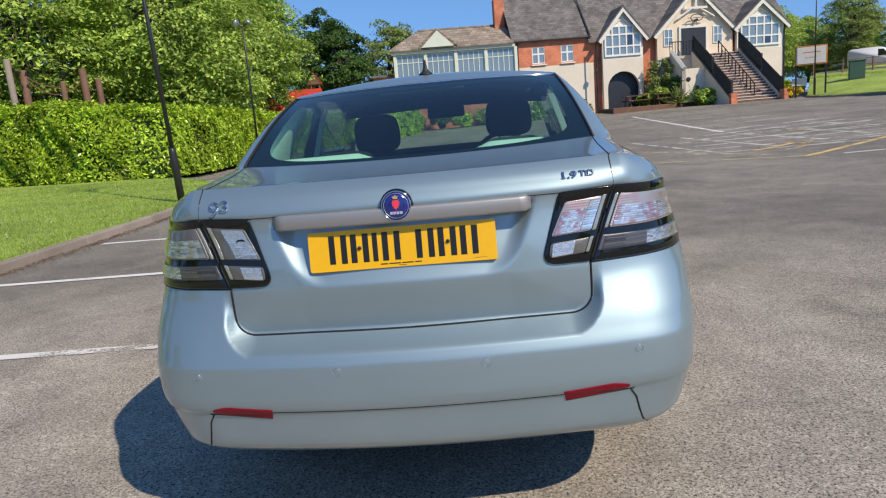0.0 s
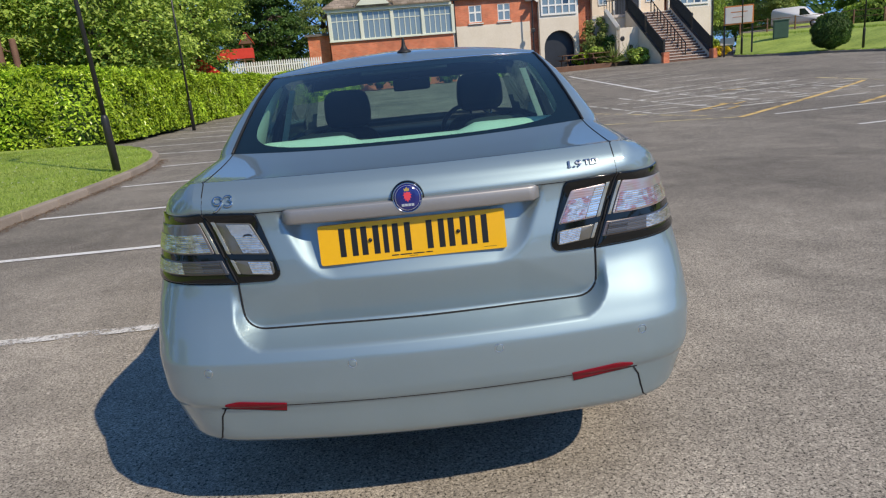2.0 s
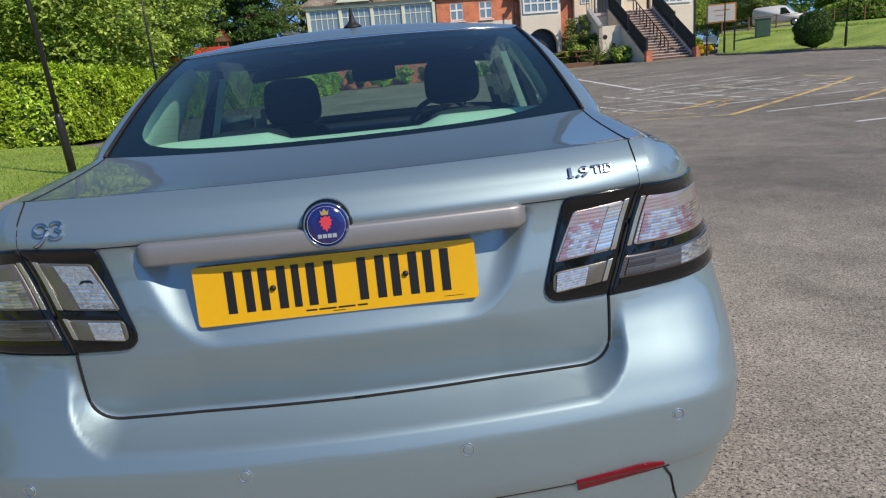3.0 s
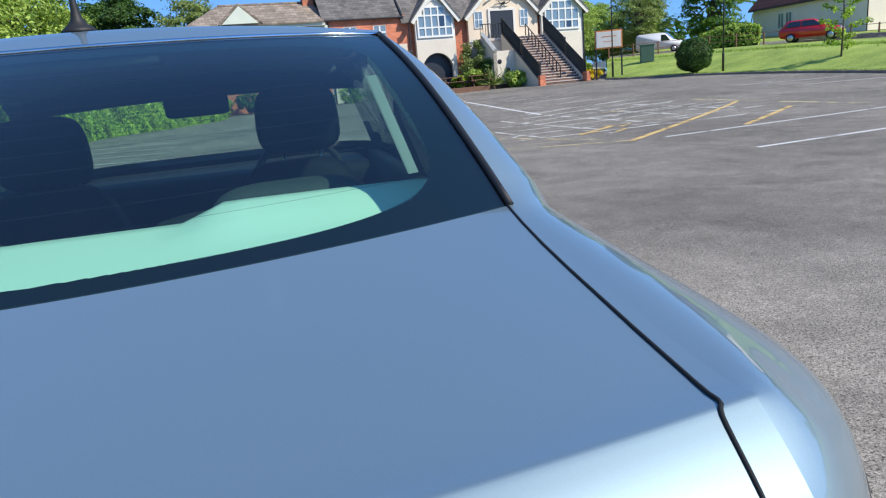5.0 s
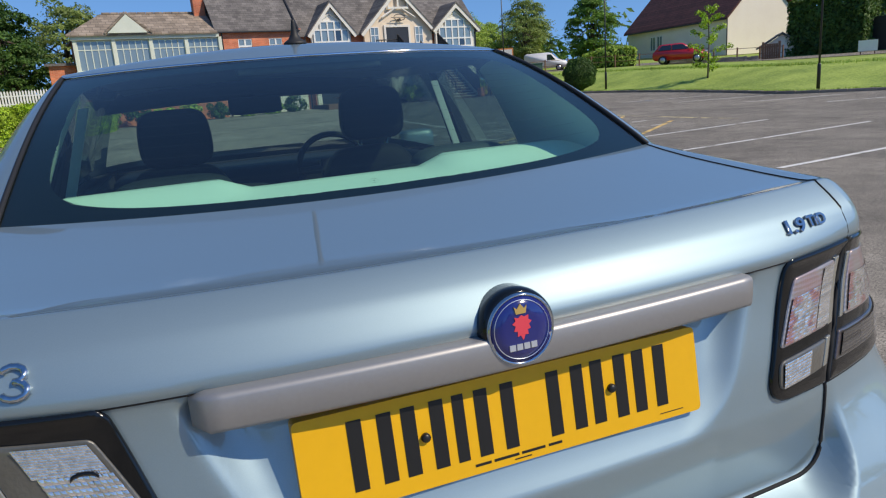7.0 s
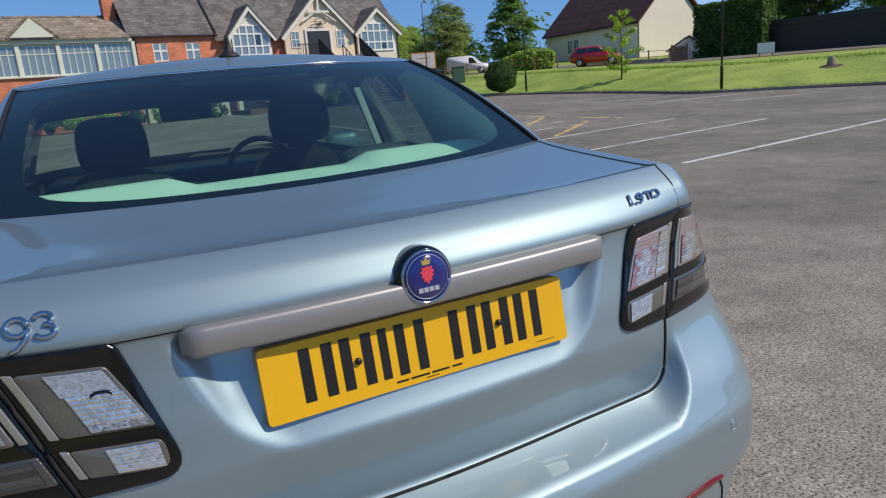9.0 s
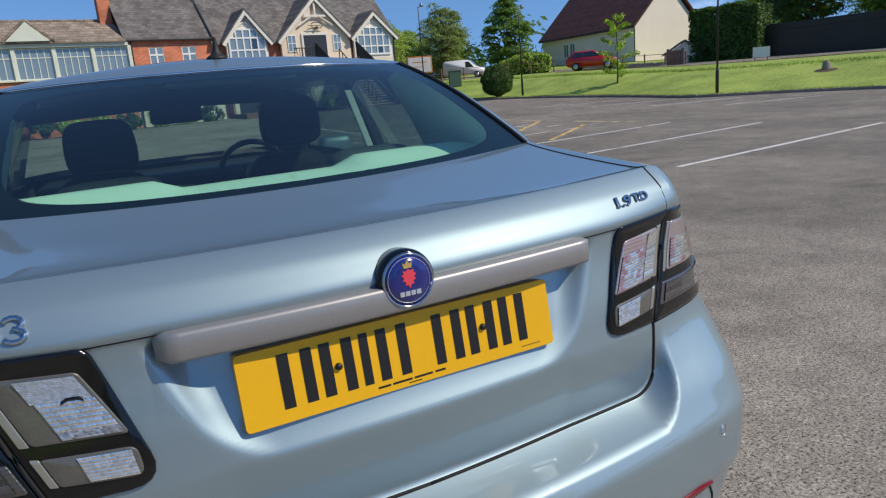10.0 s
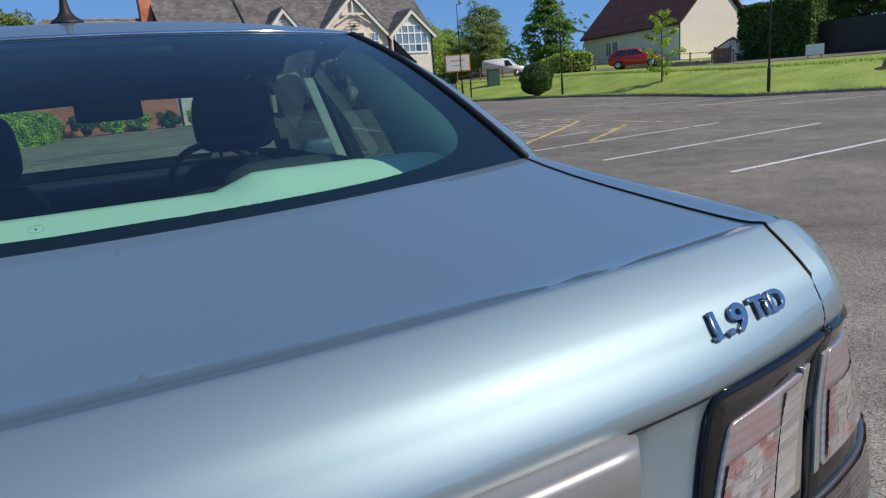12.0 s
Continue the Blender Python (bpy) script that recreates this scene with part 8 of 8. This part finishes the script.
tagged(soil, "bare brown soil patch round the stone", "soil", kind="structure")


def cottage():
    c = root("cottage", "cream-rendered cottage with a steep maroon tiled roof", "house", pose(49.7, 50.8, 0, 0, 0, 0))
    w, l, e, r = 8.9, 14.9, 6.25, 10.6
    part("wall", new_box(0, 0.3, 0, l, 1.0, e), COTTAGE_RENDER, c, "cream side wall")
    part("wall", new_box(w - 0.3, w, 0, l, 1.0, e), COTTAGE_RENDER, c)
    part("gable_wall", slab(bmesh.new(), [(0.3, 1.0), (w - 0.3, 1.0), (w - 0.3, e), (w / 2, r - 0.3), (0.3, e)], 0.0, 0.3), COTTAGE_RENDER, c, "plain cream gable wall")
    part("gable_wall", slab(bmesh.new(), [(0.3, 1.0), (w - 0.3, 1.0), (w - 0.3, e), (w / 2, r - 0.3), (0.3, e)], l - 0.3, l), COTTAGE_RENDER, c)
    for s in (0, 1):
        bm = bmesh.new()
        x0 = -0.35 if s == 0 else w + 0.35
        lo = [bm.verts.new(p) for p in ((x0, -0.35, e - 0.3), (w / 2, -0.35, r), (w / 2, l + 0.35, r), (x0, l + 0.35, e - 0.3))]
        hi = [bm.verts.new(v.co + Vector((0, 0, 0.2))) for v in lo]
        bm.faces.new(lo), bm.faces.new(hi[::-1])
        for i in range(4):
            bm.faces.new((lo[i], hi[i], hi[(i + 1) % 4], lo[(i + 1) % 4]))
        part("roof", bm, MAROON_TILE, c, "maroon tiled roof slope")
    part("gutter", rod(bmesh.new(), (-0.4, 0, e - 0.25), (-0.4, l, e - 0.25), 0.07, seg=8), BLACK_METAL, c)
    part("drainpipe", rod(bmesh.new(), (-0.06, -0.06, 1.5), (-0.06, -0.06, e), 0.05, seg=8), BLACK_METAL, c)
    for y in (9.5, 10.6):
        bm = bmesh.new()
        wall_cells(bm, -0.45, 0.45, 3.9, 5.4, -0.05, 0.0, [(-0.37, -0.03, 3.98, 5.32), (0.03, 0.37, 3.98, 5.32)])
        bmesh.ops.transform(bm, matrix=Matrix.Translation((0, y, 0)) @ pose(0, 0, 0, 0, 0, -90), verts=bm.verts)
        f = part("window", bm, WHITE_PAINT, c, "white casement window")
        part("pane", new_box(-0.03, -0.01, y - 0.4, y + 0.4, 3.96, 5.34), WINDOW_GLASS, f)


cottage()


def rail_fence(pts):
    f = root("rail_fence", "low wooden post and rail fence along the road", "fence")
    pts = resample(pts, 2.0)
    prev = None
    for x, y in pts:
        z = bank_z(x, y)
        part("fence_post", new_box(x - 0.045, x + 0.045, y - 0.045, y + 0.045, z - 0.3, z + 1.05, 0.01), TIMBER, f)
        if prev is not None:
            for h in (0.5, 0.95):
                part("fence_rail", rod(bmesh.new(), (prev[0], prev[1], prev[2] + h), (x, y, z + h), 0.022, seg=5), TIMBER, f)
        prev = (x, y, z)


rail_fence([(27.5, 54.5), (33, 52), (38, 48), (42.8, 43.5), (43.2, 38.5)])
hedge("hedge", [(35.5, 53), (37.0, 51.4), (38.6, 50.2)], 2.4, (1.2, 1.8, 1.5), LEAF, SHADED_CORE, 120, 0.15, "clipped green hedge in front of the cottage", 2.3, 6)
hedge("hedge", [(47.2, 41.0), (48.4, 38.0), (49.0, 36.0)], 3.0, (4.6, 4.8, 4.5), LEAF_DARK, SHADED_CORE, 110, 0.17, "tall dark clipped hedge beside the road", 1.5, 7)


def board_fence():
    f = root("board_fence", "tall dark stained board fence beyond the road", "fence")
    a, b = np.array((49.3, 36.0)), np.array((54.5, 14.0))
    n = 44
    ang = math.degrees(math.atan2(*(b - a)[::-1]))
    me = None
    for i in range(n):
        c = a + (b - a) * (i + 0.5) / n
        if me is None:
            bm = new_box(-0.262, 0.262, -0.02, 0.02, 0, 3.3, 0.008)
            bmesh.ops.recalc_face_normals(bm, faces=bm.faces)
            me = bpy.data.meshes.new("fence_panel")
            bm.to_mesh(me)
            me.materials.append(BLACK_METAL)
        p = new("fence_panel", me)
        p.parent = f
        p.matrix_world = pose(c[0], c[1], 1.1, 0, 0, ang)
    for h in (1.7, 3.9):
        part("fence_rail", rod(bmesh.new(), (*a, h), (*b, h), 0.04, seg=5), BLACK_METAL, f)


board_fence()


def van():
    v = root("van", "small white panel van on the road above the bank", "van", pose(35.6, 60.2, bank_z(35.6, 60.2) + 0.06, 0, 0, -38))
    body = [(-2.1, 0.35), (2.1, 0.35), (2.15, 0.75), (1.9, 0.98), (1.25, 1.08), (0.65, 1.72), (0.3, 1.82), (-1.9, 1.8), (-2.1, 1.6)]
    bm = slab(bmesh.new(), body, -0.82, 0.82)
    bmesh.ops.bevel(bm, geom=list(bm.edges), offset=0.07, segments=2, affect="EDGES")
    part("body", bm, VAN_WHITE, v, "", True)
    for s in (-1, 1):
        part("side_window", slab(bmesh.new(), [(0.2, 1.05), (1.05, 1.05), (0.6, 1.6), (0.2, 1.62)], s * 0.825, s * 0.84), DARK_GLASS, v)
        for x in (-1.35, 1.35):
            w = part("wheel", lathe(bmesh.new(), [(0.19, -0.1), (0.31, -0.1), (0.32, 0.0), (0.31, 0.1), (0.19, 0.1)], 20, Matrix.Translation((x, s * 0.76, 0.32)) @ pose(0, 0, 0, 90)), TYRE, v, "", True)
            part("rim", lathe(bmesh.new(), [(0.19, -0.11), (0.19, 0.11), (0.0001, 0.11)], 16, Matrix.Translation((x, s * 0.76, 0.32)) @ pose(0, 0, 0, 90)), ALLOY, w, "", True)
    bm = new_box(-0.45, 0.45, -0.7, 0.7, -0.015, 0.015)
    bmesh.ops.transform(bm, matrix=Matrix.Translation((0.98, 0, 1.44)) @ pose(0, 0, 0, 0, 47, 0), verts=bm.verts)
    part("windscreen", bm, DARK_GLASS, v)
    part("bumper", new_box(2.08, 2.2, -0.78, 0.78, 0.35, 0.62, 0.03), RUBBER, v)


van()


def garage():
    x, y = 45.6, 40.8
    g = root("garage", "low rendered garage with a slate roof and pale wide door", "garage", pose(x, y, bank_z(x, y) - 0.55, 0, 0, -42))
    part("wall", wall_cells(bmesh.new(), -1.35, 1.35, -0.3, 1.45, 0.0, 0.2, [(-1.0, 1.05, -0.3, 1.15)]), COTTAGE_RENDER, g)
    part("wall", new_box(-1.35, -1.15, 0.2, 3.6, -0.3, 1.45), COTTAGE_RENDER, g)
    part("wall", new_box(1.15, 1.35, 0.2, 3.6, -0.3, 1.45), COTTAGE_RENDER, g)
    part("garage_door", new_box(-1.0, 1.05, 0.06, 0.12, -0.3, 1.15, 0.01), WHITE_PAINT, g, "pale up-and-over door")
    for sgn in (-1, 1):
        bm = bmesh.new()
        lo = [bm.verts.new(p) for p in ((sgn * 1.58, -0.25, 1.33), (0, -0.25, 2.35), (0, 3.8, 2.35), (sgn * 1.58, 3.8, 1.33))]
        hi = [bm.verts.new(v.co + Vector((0, 0, 0.12))) for v in lo]
        bm.faces.new(lo), bm.faces.new(hi[::-1])
        for i in range(4):
            bm.faces.new((lo[i], hi[i], hi[(i + 1) % 4], lo[(i + 1) % 4]))
        part("roof", bm, SLATE, g, "grey slate roof")
    part("gable_wall", slab(bmesh.new(), [(-1.35, 1.453), (1.35, 1.453), (0, 2.30)], 0.0, 0.2), COTTAGE_RENDER, g)


garage()


def timber_gate():
    x, y = 41.9, 38.4
    g = root("timber_gate", "closed brown boarded timber gate between two posts", "gate", pose(x, y, bank_z(x, y), 0, 0, -42))
    for sx in (-0.55, 0.55):
        part("gate_post", new_box(sx - 0.08, sx + 0.08, -0.08, 0.08, -0.3, 1.35, 0.015), TIMBER, g)
    for k in range(6):
        part("board", new_box(-0.45 + k * 0.152, -0.31 + k * 0.152, -0.02, 0.015, 0.05, 1.2, 0.006), TIMBER, g)
    for z in (0.3, 0.95):
        part("rail", new_box(-0.47, 0.47, 0.015, 0.05, z, z + 0.1, 0.008), TIMBER, g)


timber_gate()


def low_wall():
    """A dry stone wall of uneven stones under the fence."""
    rng = random.Random(77)
    a, b = Vector((37.6, 44.6)), Vector((41.3, 39.1))
    n = 26
    w = root("stone_wall", "low grey dry stone wall below the rail fence", "wall", kind="structure")
    ang = math.degrees(math.atan2(b.y - a.y, b.x - a.x))
    for i in range(n):
        for k in range(2):
            c = a.lerp(b, (i + 0.5 * (k % 2) + 0.25) / n)
            bm = new_box(-0.14 * rng.uniform(0.8, 1.1), 0.14 * rng.uniform(0.8, 1.1), -0.12, 0.12, 0, 0.22 * rng.uniform(0.8, 1.05), 0.03)
            ob = part("stone", bm, KERB, w)
            ob.matrix_world = pose(c.x, c.y, bank_z(c.x, c.y) - 0.05 + 0.22 * k, 0, rng.uniform(-4, 4), ang)


low_wall()
board = root("notice_board", "small white board on two posts before the dark fence", "sign", pose(43.0, 31.6, bank_z(43.0, 31.6), 0, 0, -52))
part("sign_panel", new_box(-0.55, 0.55, -0.03, 0.02, 0.25, 0.95, 0.01), WHITE_PAINT, board)
for sx in (-0.4, 0.4):
    part("sign_post", new_box(sx - 0.03, sx + 0.03, 0.02, 0.07, -0.2, 0.9), TIMBER, board)


def hatchback():
    x, y = 36.5, 41.8
    h = root("hatchback", "small red five-door hatchback on the road above the bank", "car", pose(x, y, bank_z(x, y) + 0.02, 0, 0, -49))
    side = [(-1.95, 0.40), (-1.98, 0.75), (-1.90, 0.98), (1.05, 0.98), (1.75, 0.84), (1.97, 0.66), (1.98, 0.36), (1.72, 0.28), (-1.75, 0.28)]
    bm = slab(bmesh.new(), side[::-1], -0.86, 0.86)
    bmesh.ops.bevel(bm, geom=list(bm.edges), offset=0.07, segments=3, affect="EDGES")
    part("body", bm, CAR_RED, h, "glossy red body", True)
    bm = bmesh.new()
    low = [bm.verts.new(p) for p in ((-1.86, -0.80, 0.96), (1.02, -0.80, 0.96), (1.02, 0.80, 0.96), (-1.86, 0.80, 0.96))]
    top = [bm.verts.new(p) for p in ((-1.45, -0.60, 1.46), (0.15, -0.60, 1.48), (0.15, 0.60, 1.48), (-1.45, 0.60, 1.46))]
    bm.faces.new(low[::-1]), bm.faces.new(top)
    for i in range(4):
        bm.faces.new((low[i], low[(i + 1) % 4], top[(i + 1) % 4], top[i]))
    bmesh.ops.bevel(bm, geom=list(bm.edges), offset=0.05, segments=2, affect="EDGES")
    part("cabin", bm, CAR_RED, h, "", True)
    for sgn in (-1, 1):
        for line in ([(-1.55, 1.0), (-0.62, 1.0), (-0.62, 1.40), (-1.30, 1.38)], [(-0.54, 1.0), (0.78, 1.0), (0.16, 1.41), (-0.54, 1.41)]):
            bm = slab(bmesh.new(), line, -0.012, 0.012)
            bmesh.ops.transform(bm, matrix=Matrix.Translation((0, sgn * 0.715, 1.2)) @ pose(0, 0, 0, sgn * 21.8) @ Matrix.Translation((0, 0, -1.2)), verts=bm.verts)
            part("side_window", bm, DARK_GLASS, h)
        part("door_mirror", pillow(0.62, 0.78, min(sgn * 0.86, sgn * 1.0), max(sgn * 0.86, sgn * 1.0), 0.98, 1.10, 3), CAR_RED, h, "", True)
        part("headlamp", pillow(1.62, 1.92, min(sgn * 0.48, sgn * 0.82), max(sgn * 0.48, sgn * 0.82), 0.62, 0.80, 3), LENS_CLEAR, h, "", True)
        for x_ in (-1.22, 1.25):
            m = Matrix.Translation((x_, sgn * 0.78, 0.31)) @ pose(0, 0, 0, 90)
            t = part("wheel", lathe(bmesh.new(), [(0.2, -0.1), (0.30, -0.1), (0.31, 0.0), (0.30, 0.1), (0.2, 0.1)], 20, m), TYRE, h, "", True)
            part("rim", lathe(bmesh.new(), [(0.2, -0.105), (0.2, 0.105), (0.08, 0.12), (0.0001, 0.12)], 16, m), ALLOY, t, "", True)
    bm = slab(bmesh.new(), [(-0.66, -0.26), (0.66, -0.26), (0.54, 0.26), (-0.54, 0.26)], -0.012, 0.012)
    bmesh.ops.transform(bm, matrix=Matrix.Translation((0.60, 0, 1.235)) @ pose(0, 0, 0, 0, 0, 90) @ pose(0, 0, 0, 60), verts=bm.verts)
    part("windscreen", bm, DARK_GLASS, h)


hatchback()
